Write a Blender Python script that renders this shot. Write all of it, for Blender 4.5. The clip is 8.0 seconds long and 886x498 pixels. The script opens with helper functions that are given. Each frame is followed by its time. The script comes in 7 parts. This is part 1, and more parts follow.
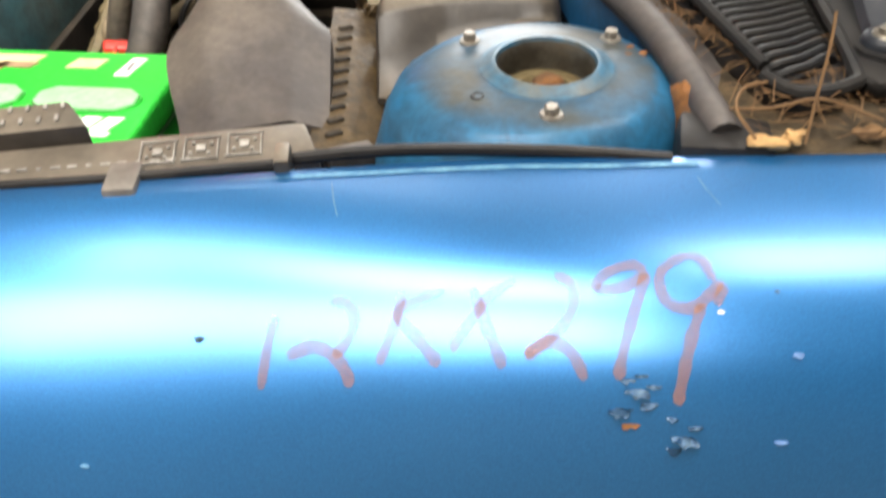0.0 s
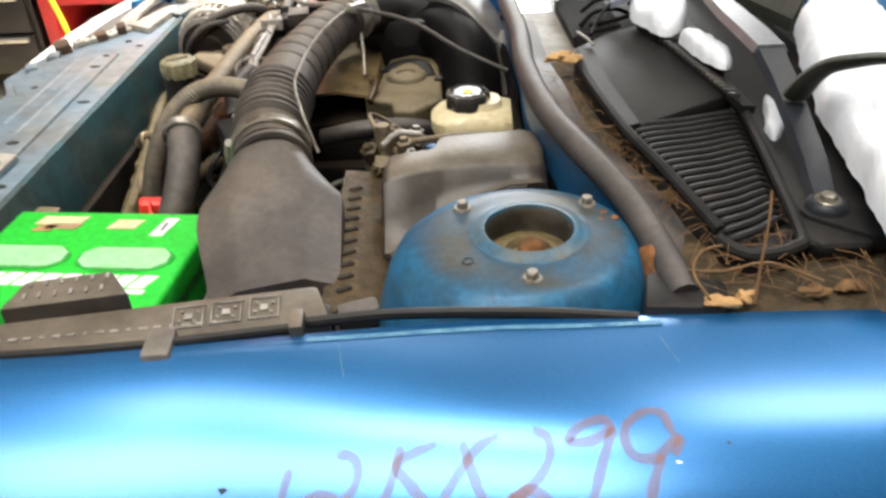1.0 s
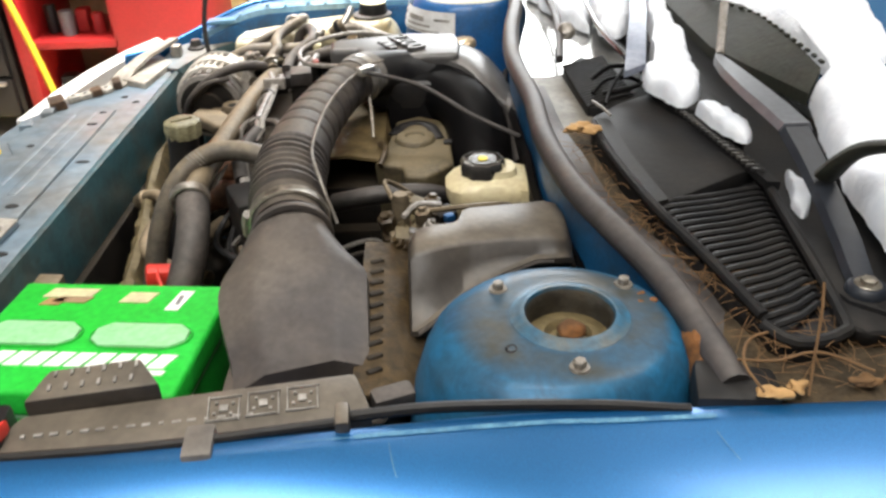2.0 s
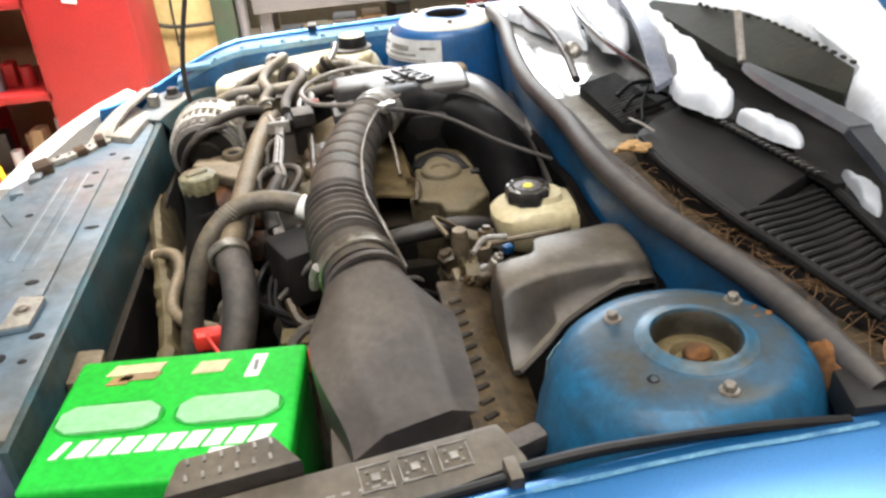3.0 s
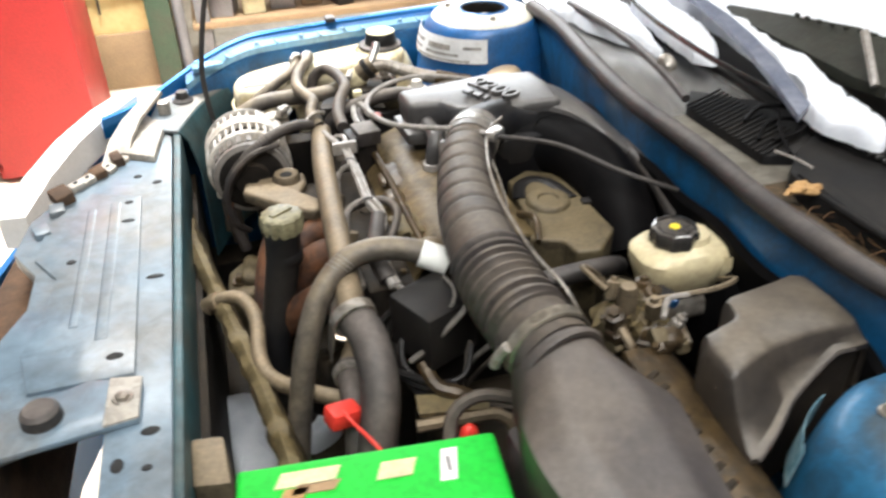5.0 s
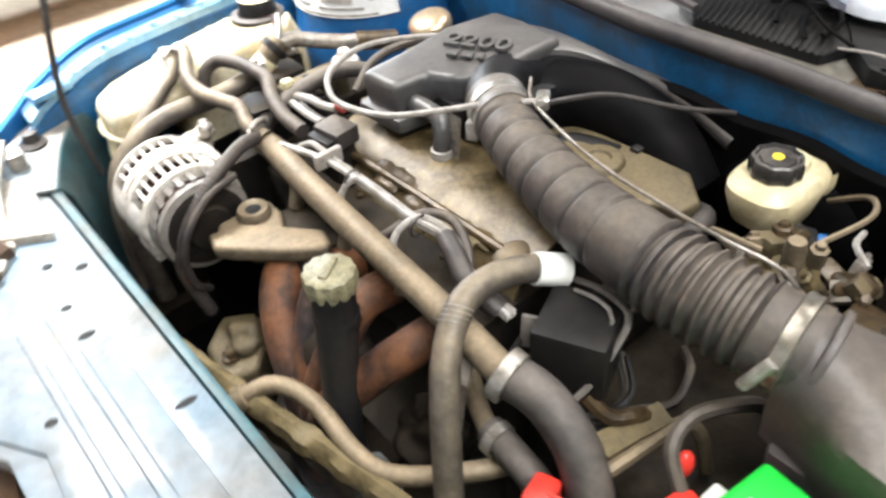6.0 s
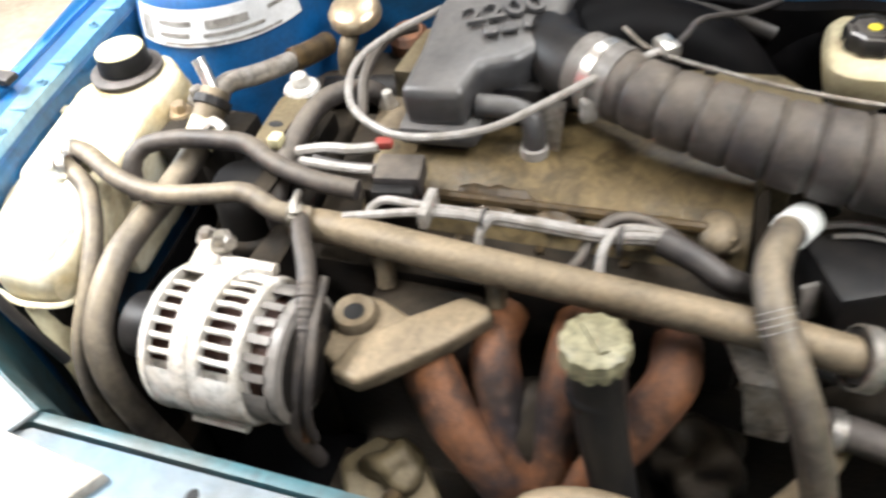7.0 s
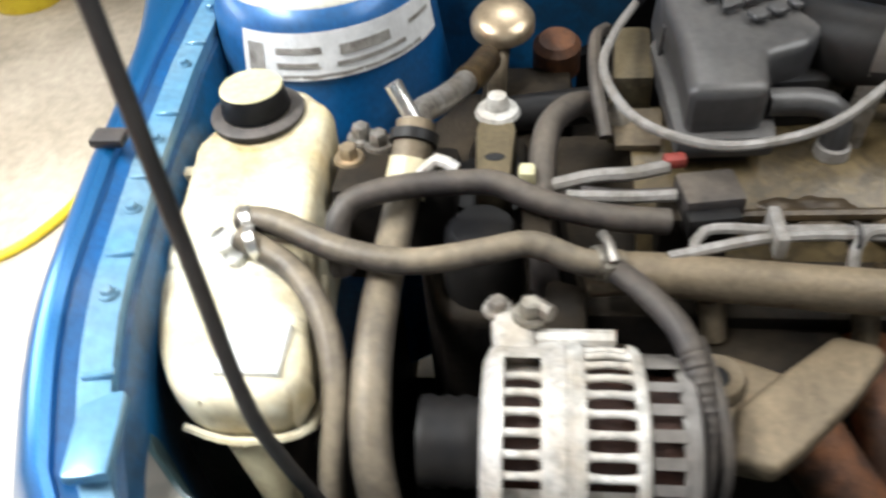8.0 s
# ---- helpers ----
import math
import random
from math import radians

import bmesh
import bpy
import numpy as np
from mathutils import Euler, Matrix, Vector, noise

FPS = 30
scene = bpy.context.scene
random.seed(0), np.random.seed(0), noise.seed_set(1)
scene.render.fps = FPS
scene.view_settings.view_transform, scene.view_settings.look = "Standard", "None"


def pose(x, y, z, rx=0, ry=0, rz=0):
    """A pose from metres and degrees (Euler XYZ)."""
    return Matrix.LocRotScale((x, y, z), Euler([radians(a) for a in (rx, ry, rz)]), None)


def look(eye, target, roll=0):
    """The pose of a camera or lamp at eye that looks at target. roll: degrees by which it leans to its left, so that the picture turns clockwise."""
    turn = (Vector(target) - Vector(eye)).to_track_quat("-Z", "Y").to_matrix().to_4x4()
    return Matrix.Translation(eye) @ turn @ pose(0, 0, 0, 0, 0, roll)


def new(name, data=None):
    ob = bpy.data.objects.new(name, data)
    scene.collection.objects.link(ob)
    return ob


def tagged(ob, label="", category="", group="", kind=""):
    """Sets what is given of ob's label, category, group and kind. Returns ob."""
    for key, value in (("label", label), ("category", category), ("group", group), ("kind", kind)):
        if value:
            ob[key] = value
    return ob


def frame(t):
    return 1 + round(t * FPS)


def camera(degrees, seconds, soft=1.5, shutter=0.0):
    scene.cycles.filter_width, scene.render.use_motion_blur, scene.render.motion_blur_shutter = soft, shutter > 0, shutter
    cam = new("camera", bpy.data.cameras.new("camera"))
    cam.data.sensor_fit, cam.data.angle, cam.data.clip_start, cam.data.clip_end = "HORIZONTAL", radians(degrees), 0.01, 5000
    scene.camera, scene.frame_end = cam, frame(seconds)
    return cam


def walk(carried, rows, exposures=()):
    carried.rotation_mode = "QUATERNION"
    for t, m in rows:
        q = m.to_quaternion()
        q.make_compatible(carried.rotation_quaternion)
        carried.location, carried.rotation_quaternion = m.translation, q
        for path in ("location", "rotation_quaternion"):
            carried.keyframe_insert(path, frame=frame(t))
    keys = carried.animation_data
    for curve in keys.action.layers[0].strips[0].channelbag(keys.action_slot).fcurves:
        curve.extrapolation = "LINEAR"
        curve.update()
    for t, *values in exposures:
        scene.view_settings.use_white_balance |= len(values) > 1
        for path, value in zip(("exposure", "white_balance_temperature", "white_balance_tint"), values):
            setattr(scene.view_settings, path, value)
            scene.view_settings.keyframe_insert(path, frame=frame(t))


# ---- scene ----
cam = camera(58.0, 8.0, soft=2.6, shutter=0.4)
PATH = [
    (0, (-0.063, -0.518, 1.165), (-0.094, 0.996, -0.141), -1.4),
    (0.5, (-0.059, -0.531, 1.207), (-0.073, 1.086, 0.031), -0.6),
    (1, (-0.044, -0.552, 1.234), (-0.116, 1.123, 0.144), -3.2),
    (1.5, (-0.051, -0.546, 1.253), (-0.216, 1.147, 0.2), -5.6),
    (1.7, (-0.066, -0.539, 1.258), (-0.166, 1.168, 0.221), -3.4),
    (2.8, (-0.219, -0.486, 1.269), (-0.026, 1.241, 0.279), -4.7),
    (3, (-0.244, -0.488, 1.278), (-0.052, 1.242, 0.293), -4.7),
    (3.5, (-0.232, -0.457, 1.301), (-0.034, 1.283, 0.335), -5.0),
    (4, (-0.177, -0.381, 1.295), (-0.022, 1.347, 0.3), -4.2),
    (4.5, (-0.266, -0.365, 1.316), (-0.031, 1.35, 0.314), -4.7),
    (5, (-0.483, -0.297, 1.334), (-0.049, 1.321, 0.242), -1.9),
    (5.2, (-0.532, -0.25, 1.337), (-0.051, 1.319, 0.194), -2.9),
    (6.3, (-0.757, 0.198, 1.33), (0.378, 1.12, -0.035), -5.8),
    (6.4, (-0.778, 0.251, 1.33), (0.416, 1.05, -0.061), -6.0),
    (6.5, (-0.796, 0.289, 1.336), (0.43, 1.017, -0.066), -6.5),
    (7, (-0.795, 0.501, 1.308), (0.478, 1.059, -0.129), -8.4),
    (7.5, (-0.768, 0.698, 1.271), (0.522, 1.075, -0.209), -5.6),
    (8, (-0.75, 0.866, 1.227), (0.671, 1.081, -0.164), -5.6),
]

walk(cam, [(t, look(e, g, r)) for t, e, g, r in PATH], [(0, -0.30, 6900, 12), (1, -0.75, 6750, 11), (1.5, -0.95, 6650, 11), (3, -0.86, 6500, 11), (3.5, -0.90, 6450, 11), (4, -0.86, 6450, 11), (4.5, -0.79, 6400, 11), (5, -0.74, 6350, 11), (6.5, -0.13, 6250, 11), (7, -0.38, 6200, 11), (7.5, -0.68, 6150, 10), (8, -1.30, 6100, 9)])

# ---- world and light ----
world = bpy.data.worlds.new("world")
scene.world = world
world.use_nodes = True
sky = world.node_tree.nodes.new("ShaderNodeTexSky")
sky.sky_type, sky.sun_disc = "NISHITA", False
sky.sun_elevation, sky.sun_rotation = radians(25), radians(200)
world.node_tree.links.new(sky.outputs[0], world.node_tree.nodes["Background"].inputs[0])
world.node_tree.nodes["Background"].inputs[1].default_value = 0.1


def area(name, at, target, sx, sy, power, color, beam=180):
    d = bpy.data.lights.new(name, "AREA")
    d.shape, d.size, d.size_y, d.energy, d.color = "RECTANGLE", sx, sy, power, color
    d.spread = radians(beam)
    o = new(name, d)
    o.matrix_world = look(at, target)
    return o


# daylight in an unseen open garage door ahead of the car and an unseen window, and shop lamps under the ceiling
area("unseen_door_daylight", (-4.1, 0.4, 1.5), (0, 0.5, 0.9), 3.1, 2.4, 28, (0.92, 0.97, 1.0))
area("unseen_window_daylight", (0.6, 5.02, 2.08), (0.4, 0.0, 1.0), 2.5, 1.1, 245, (0.94, 0.98, 1.0))
# third lamp added to brighten the background; others placed by wing highlights
LAMPS = ((-0.34, -0.16, 44, 1.2, 0.45, 180), (1.12, 0.74, 36, 0.9, 0.8, 180), (-0.70, 2.25, 230, 1.1, 0.7, 88), (-0.70, -1.10, 95, 1.9, 0.9, 180))
for lx, ly, watts, lw, ld, beam in LAMPS:
    area("shop_lamp_light", (lx, ly, 2.83), (lx, ly, 0), lw, ld, watts, (0.99, 0.97, 0.925), beam)


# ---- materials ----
# up-facing film: settled dust and lit tops in one colour
DUST_TOPLIGHT = (0.20, 0.168, 0.130)


def mat(name, col, col2=None, scale=18.0, rough=0.6, metal=0.0, bump=0.15, mix=0.55, fine=140.0, coat=0.0, spec=0.5, grime=0.0, dust=0.0, film=None, flat=(0.15, 0.95), dent=0.0, gloss=0.12, film_ior=1.5):
    """A worn surface: a base colour broken up by stains of a second one, with fine grain in colour, gloss and relief."""
    m = bpy.data.materials.new(name)
    m.use_nodes = True
    nt = m.node_tree
    n, l = nt.nodes, nt.links
    b = n["Principled BSDF"]
    b.inputs["Metallic"].default_value = metal
    b.inputs["Coat Weight"].default_value = coat
    b.inputs["Coat Roughness"].default_value = gloss
    b.inputs["Coat IOR"].default_value = film_ior
    b.inputs["Specular IOR Level"].default_value = spec
    tc = n.new("ShaderNodeTexCoord")
    big, small = n.new("ShaderNodeTexNoise"), n.new("ShaderNodeTexNoise")
    big.inputs["Scale"].default_value, big.inputs["Detail"].default_value = scale, 6
    big.inputs["Roughness"].default_value = 0.62
    small.inputs["Scale"].default_value, small.inputs["Detail"].default_value = fine, 4
    l.new(tc.outputs["Object"], big.inputs["Vector"])
    l.new(tc.outputs["Object"], small.inputs["Vector"])
    ramp = n.new("ShaderNodeValToRGB")
    ramp.color_ramp.elements[0].position, ramp.color_ramp.elements[1].position = 0.40, 0.66
    l.new(big.outputs["Fac"], ramp.inputs["Fac"])
    mul = n.new("ShaderNodeMath")
    mul.operation = "MULTIPLY"
    mul.inputs[1].default_value = mix
    l.new(ramp.outputs["Color"], mul.inputs[0])
    mx = n.new("ShaderNodeMix")
    mx.data_type = "RGBA"
    mx.inputs["A"].default_value = (*col, 1)
    mx.inputs["B"].default_value = (*(col2 or [c * 0.6 for c in col]), 1)
    l.new(mul.outputs[0], mx.inputs["Factor"])
    grain = n.new("ShaderNodeMix")
    grain.data_type, grain.blend_type = "RGBA", "OVERLAY"
    grain.inputs["Factor"].default_value = 0.35
    top = mx.outputs["Result"]
    if grime:
        mid, cut = n.new("ShaderNodeTexNoise"), n.new("ShaderNodeMapRange")
        mid.inputs["Scale"].default_value, mid.inputs["Detail"].default_value = scale * 2.7, 8
        mid.inputs["Roughness"].default_value, mid.inputs["Distortion"].default_value = 0.7, 0.6
        cut.inputs["From Min"].default_value, cut.inputs["From Max"].default_value = 0.47, 0.60
        cut.inputs["To Max"].default_value = grime
        l.new(tc.outputs["Object"], mid.inputs["Vector"])
        l.new(mid.outputs["Fac"], cut.inputs["Value"])
        dark = n.new("ShaderNodeMix")
        dark.data_type = "RGBA"
        dark.inputs["B"].default_value = (col[0] * 0.12 + 0.012, col[1] * 0.12 + 0.009, col[2] * 0.12 + 0.006, 1)
        l.new(cut.outputs["Result"], dark.inputs["Factor"])
        l.new(top, dark.inputs["A"])
        top = dark.outputs["Result"]
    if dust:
        # dust on what faces up; pale tops, dark sides also paint in shading
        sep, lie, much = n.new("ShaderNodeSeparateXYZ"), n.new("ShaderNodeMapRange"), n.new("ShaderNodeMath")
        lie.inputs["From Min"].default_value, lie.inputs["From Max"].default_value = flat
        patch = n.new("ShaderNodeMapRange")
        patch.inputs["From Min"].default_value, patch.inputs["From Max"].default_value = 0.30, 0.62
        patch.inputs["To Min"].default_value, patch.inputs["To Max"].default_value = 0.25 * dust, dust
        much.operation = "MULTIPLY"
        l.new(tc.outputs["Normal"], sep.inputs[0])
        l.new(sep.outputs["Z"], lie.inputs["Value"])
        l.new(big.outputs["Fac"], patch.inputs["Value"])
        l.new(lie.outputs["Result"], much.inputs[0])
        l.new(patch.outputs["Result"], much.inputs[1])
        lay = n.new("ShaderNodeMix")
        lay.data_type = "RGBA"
        lay.inputs["B"].default_value = (*(film or DUST_TOPLIGHT), 1)
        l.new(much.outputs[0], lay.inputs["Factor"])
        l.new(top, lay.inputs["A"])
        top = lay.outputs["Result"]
    l.new(top, grain.inputs["A"])
    l.new(small.outputs["Fac"], grain.inputs["B"])
    l.new(grain.outputs["Result"], b.inputs["Base Color"])
    mr = n.new("ShaderNodeMapRange")
    mr.inputs["To Min"].default_value, mr.inputs["To Max"].default_value = max(0.03, rough - 0.12), min(1.0, rough + 0.15)
    l.new(big.outputs["Fac"], mr.inputs["Value"])
    l.new(mr.outputs["Result"], b.inputs["Roughness"])
    if bump:
        bp = n.new("ShaderNodeBump")
        bp.inputs["Strength"].default_value, bp.inputs["Distance"].default_value = bump, 0.002
        l.new(small.outputs["Fac"], bp.inputs["Height"])
        l.new(bp.outputs["Normal"], b.inputs["Normal"])
        if dent:
            slow, wide = n.new("ShaderNodeTexNoise"), n.new("ShaderNodeBump")
            slow.inputs["Scale"].default_value, slow.inputs["Detail"].default_value = 9.0, 2
            wide.inputs["Strength"].default_value, wide.inputs["Distance"].default_value = 1.0, dent
            l.new(tc.outputs["Object"], slow.inputs["Vector"])
            l.new(slow.outputs["Fac"], wide.inputs["Height"])
            l.new(wide.outputs["Normal"], bp.inputs["Normal"])
    return m


def bare(name, col, rough, metal=0.0):
    m = bpy.data.materials.new(name)
    m.use_nodes = True
    b = m.node_tree.nodes["Principled BSDF"]
    b.inputs["Base Color"].default_value = (*col, 1)
    b.inputs["Roughness"].default_value, b.inputs["Metallic"].default_value = rough, metal
    return m


M_PAINT = mat("blue_metallic_paint", (0.010, 0.160, 0.430), (0.012, 0.170, 0.450), 3.0, 0.35, 0.75, 0.0, 0.5, 900, 0.85, gloss=0.27, film_ior=1.6)
M_PAINT_BAY = mat("blue_bay_paint", (0.006, 0.10, 0.30), (0.05, 0.085, 0.12), 14, 0.40, 0.2, 0.05, 0.4, 160, 0.2, grime=0.15)
# bay paint with grime, toned darker for shade on bulkhead and inner wings
M_BULK = mat("grimy_shaded_bay_blue", (0.006, 0.085, 0.215), (0.012, 0.040, 0.07), 9, 0.42, 0.1, 0.1, 0.7, 160, 0.15, grime=0.4)
M_TOWER = mat("dusty_blue_paint", (0.010, 0.100, 0.205), (0.025, 0.085, 0.14), 11, 0.48, 0.1, 0.12, 0.7, 150, 0.08, grime=0.4, spec=0.28, dust=1.1, film=(0.054, 0.051, 0.039), flat=(0.90, 0.99))
M_RIM = mat("worn_blue_rim", (0.020, 0.105, 0.185), (0.075, 0.080, 0.070), 30, 0.46, 0.1, 0.1, 0.9, 150, 0.1, grime=0.3)
M_TOWER_GRIME = mat("grimy_tower_rim", (0.060, 0.050, 0.036), (0.024, 0.040, 0.050), 13, 0.5, 0.0, 0.25, 0.75, 150, 0.0, grime=0.6, spec=0.25)
M_TOWER_TOP = mat("pale_tower_top", (0.55, 0.54, 0.48), (0.36, 0.33, 0.25), 16, 0.5, 0.05, 0.15, 0.6, 120, 0.1, grime=0.15)
M_SUPPORT = mat("dusty_panel_paint", (0.145, 0.205, 0.258), (0.190, 0.170, 0.138), 5.0, 0.44, 0.0, 0.05, 0.9, 60, 0.2, grime=0.30, dent=0.012)
M_STRAP = mat("dusty_pale_strap", (0.40, 0.38, 0.34), (0.26, 0.22, 0.17), 14, 0.5, 0.0, 0.08, 0.7, grime=0.35, dent=0.006)
# upright panel faces, a darker teal than the pale top
M_TEAL_LIP = mat("teal_upright_face", (0.030, 0.095, 0.115), (0.07, 0.075, 0.065), 12, 0.45, 0.0, 0.1, 0.7, grime=0.35)
M_TEAL = mat("teal_panel_paint", (0.010, 0.045, 0.058), (0.03, 0.036, 0.034), 16, 0.45, 0.0, 0.1, 0.6, grime=0.4)
# white colour stands in for the fascia's blown-out highlight
M_BLOWN_FASCIA = mat("overexposed_fascia", (0.80, 0.80, 0.78), (0.6, 0.58, 0.52), 8, 0.45, 0.0, 0.05, 0.35)
# paler copy of the wing paint, for the light the flange catches
M_FLANGE = mat("lit_blue_flange", (0.13, 0.30, 0.46), (0.20, 0.30, 0.36), 9, 0.3, 0.2, 0.04, 0.7, 120, 0.4, grime=0.12)
M_FOAM = mat("brown_absorber", (0.11, 0.06, 0.03), (0.04, 0.026, 0.018), 20, 0.9, 0.0, 0.5, 0.8)
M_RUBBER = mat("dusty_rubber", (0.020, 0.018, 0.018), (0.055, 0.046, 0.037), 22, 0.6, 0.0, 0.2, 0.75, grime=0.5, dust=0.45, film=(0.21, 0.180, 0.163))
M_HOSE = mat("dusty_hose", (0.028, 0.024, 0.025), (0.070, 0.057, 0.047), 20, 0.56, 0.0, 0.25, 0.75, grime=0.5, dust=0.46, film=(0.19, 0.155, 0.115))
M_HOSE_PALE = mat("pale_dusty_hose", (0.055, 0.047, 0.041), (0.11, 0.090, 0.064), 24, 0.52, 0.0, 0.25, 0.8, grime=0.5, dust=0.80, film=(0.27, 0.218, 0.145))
# for black parts, and for sheets that paint shade into gaps
M_VOID = mat("black_plastic_and_shade", (0.003, 0.003, 0.0034), (0.007, 0.006, 0.006), 14, 0.5, 0.0, 0.1, 0.6, spec=0.05)
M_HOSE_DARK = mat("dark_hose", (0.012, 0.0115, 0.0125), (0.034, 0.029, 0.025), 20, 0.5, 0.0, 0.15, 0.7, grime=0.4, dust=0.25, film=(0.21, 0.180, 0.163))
M_SEAL = mat("grey_weatherstrip", (0.023, 0.022, 0.025), (0.045, 0.039, 0.036), 16, 0.5, 0.0, 0.15, 0.65, grime=0.40, dust=0.30, film=(0.19, 0.165, 0.150))
M_BLACK = mat("black_plastic", (0.007, 0.007, 0.008), (0.022, 0.019, 0.016), 14, 0.45, 0.0, 0.12, 0.7, spec=0.25)
M_COWL = mat("cowl_plastic", (0.009, 0.0093, 0.0105), (0.022, 0.020, 0.018), 12, 0.5, 0.0, 0.08, 0.6, spec=0.14, dust=0.06, film=(0.10, 0.09, 0.075))
M_SHINY = mat("shiny_black_rubber", (0.008, 0.008, 0.009), (0.02, 0.019, 0.018), 30, 0.22, 0.0, 0.05, 0.6)
M_SLAT = mat("dusty_black_slat", (0.022, 0.022, 0.023), (0.055, 0.050, 0.042), 30, 0.4, 0.0, 0.08, 0.7)
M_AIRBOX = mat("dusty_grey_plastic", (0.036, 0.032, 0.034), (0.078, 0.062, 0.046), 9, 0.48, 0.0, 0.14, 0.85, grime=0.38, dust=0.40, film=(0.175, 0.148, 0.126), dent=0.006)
M_CAP = mat("polished_black_cap", (0.022, 0.021, 0.021), (0.05, 0.046, 0.042), 22, 0.20, 0.0, 0.1, 0.6, coat=0.5, dust=0.35, film=(0.21, 0.19, 0.17))
M_WORN = mat("worn_pale_plastic", (0.20, 0.185, 0.17), (0.09, 0.078, 0.065), 14, 0.42, 0.0, 0.1, 0.8, grime=0.3)
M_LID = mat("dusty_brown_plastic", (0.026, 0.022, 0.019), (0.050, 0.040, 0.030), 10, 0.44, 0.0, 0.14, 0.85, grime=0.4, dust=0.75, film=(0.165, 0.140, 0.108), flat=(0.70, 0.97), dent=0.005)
# pale top film stands for dust and window sheen together
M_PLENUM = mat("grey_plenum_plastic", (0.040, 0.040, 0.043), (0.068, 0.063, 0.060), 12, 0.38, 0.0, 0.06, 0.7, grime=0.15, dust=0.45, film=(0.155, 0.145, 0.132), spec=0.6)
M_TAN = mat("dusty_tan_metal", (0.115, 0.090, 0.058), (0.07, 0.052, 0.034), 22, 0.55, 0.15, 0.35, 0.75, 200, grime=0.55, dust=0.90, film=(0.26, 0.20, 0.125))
M_GRIME = mat("oily_gold_grime", (0.085, 0.056, 0.025), (0.032, 0.022, 0.013), 20, 0.34, 0.2, 0.5, 0.85, grime=0.75)
M_VCOVER = mat("oily_valve_cover", (0.165, 0.120, 0.056), (0.065, 0.046, 0.022), 14, 0.36, 0.1, 0.4, 0.8, spec=0.5, grime=0.6)
M_OCHRE = mat("ochre_dust", (0.11, 0.080, 0.034), (0.050, 0.036, 0.018), 22, 0.6, 0.1, 0.6, 0.85, grime=0.75, dust=0.45, film=(0.21, 0.165, 0.075))
M_CASTING = mat("dusty_olive_casting", (0.075, 0.060, 0.032), (0.040, 0.030, 0.016), 22, 0.55, 0.15, 0.45, 0.8, 200, grime=0.65, dust=0.6, film=(0.185, 0.142, 0.075))
M_IRON = mat("greasy_iron", (0.007, 0.006, 0.0055), (0.020, 0.015, 0.011), 20, 0.62, 0.1, 0.5, 0.7, spec=0.2, dust=0.10, film=(0.25, 0.185, 0.105))
M_ALU = mat("oxidised_aluminium", (0.66, 0.64, 0.60), (0.38, 0.32, 0.24), 30, 0.5, 0.25, 0.4, 0.75, grime=0.35)
M_COIL = mat("brown_windings", (0.050, 0.020, 0.012), (0.02, 0.012, 0.010), 60, 0.5, 0.3, 0.4, 0.7)
M_STEEL = mat("bright_steel", (0.66, 0.65, 0.62), (0.36, 0.31, 0.25), 40, 0.3, 0.9, 0.1, 0.5)
M_DULL = mat("dull_steel", (0.34, 0.32, 0.29), (0.17, 0.13, 0.09), 30, 0.42, 0.6, 0.25, 0.75, grime=0.5)
M_BRASS = mat("tarnished_brass", (0.55, 0.44, 0.30), (0.3, 0.22, 0.14), 18, 0.3, 0.7, 0.1, 0.6)
M_RUST = mat("rusty_manifold", (0.020, 0.014, 0.015), (0.21, 0.080, 0.026), 11, 0.65, 0.1, 0.9, 0.95, 90, grime=0.5)
M_RUSTHI = mat("orange_rust", (0.20, 0.08, 0.02), (0.06, 0.032, 0.014), 30, 0.85, 0.0, 0.6, 0.85, grime=0.5)
M_GREEN = mat("green_battery_case", (0.012, 0.46, 0.035), (0.02, 0.56, 0.06), 9, 0.52, 0.0, 0.06, 0.6, grime=0.08, spec=0.3)
M_GREEN_D = mat("green_battery_side", (0.01, 0.33, 0.03), (0.015, 0.42, 0.045), 9, 0.38, 0.0, 0.05, 0.6)
M_GREEN_L = mat("pale_green_cap", (0.30, 0.62, 0.33), (0.22, 0.52, 0.22), 40, 0.4, 0.0, 0.08, 0.5)
M_WHITE = mat("white_print", (0.82, 0.83, 0.80), (0.66, 0.66, 0.62), 30, 0.5, 0.0, 0.0, 0.4)
M_CREAM = mat("aged_cream_plastic", (0.60, 0.54, 0.36), (0.48, 0.37, 0.18), 8, 0.38, 0.0, 0.03, 0.6)
M_TANK = mat("milky_tank_plastic", (0.72, 0.68, 0.53), (0.46, 0.33, 0.12), 9, 0.35, 0.0, 0.05, 0.85, grime=0.25)
M_PAPER = mat("soiled_white_paper", (0.74, 0.75, 0.76), (0.56, 0.56, 0.55), 40, 0.6, 0.0, 0.05, 0.5, grime=0.08)
M_YELLOW = mat("yellow_mark", (0.75, 0.60, 0.03), (0.6, 0.45, 0.02), 40, 0.5, 0.0, 0.0, 0.5)
M_PALECAP = mat("pale_cap_top", (0.62, 0.57, 0.34), (0.4, 0.35, 0.22), 30, 0.4, 0.0, 0.1, 0.5)
M_RED = mat("red_plastic", (0.72, 0.045, 0.03), (0.55, 0.03, 0.02), 30, 0.4, 0.0, 0.05, 0.5)
M_REDDULL = mat("grimy_red_plastic", (0.36, 0.055, 0.040), (0.20, 0.04, 0.03), 60, 0.5, 0.0, 0.1, 0.8, grime=0.4)
M_REDPAINT = mat("red_cabinet_paint", (0.40, 0.018, 0.018), (0.30, 0.016, 0.015), 4, 0.45, 0.0, 0.03, 0.6)
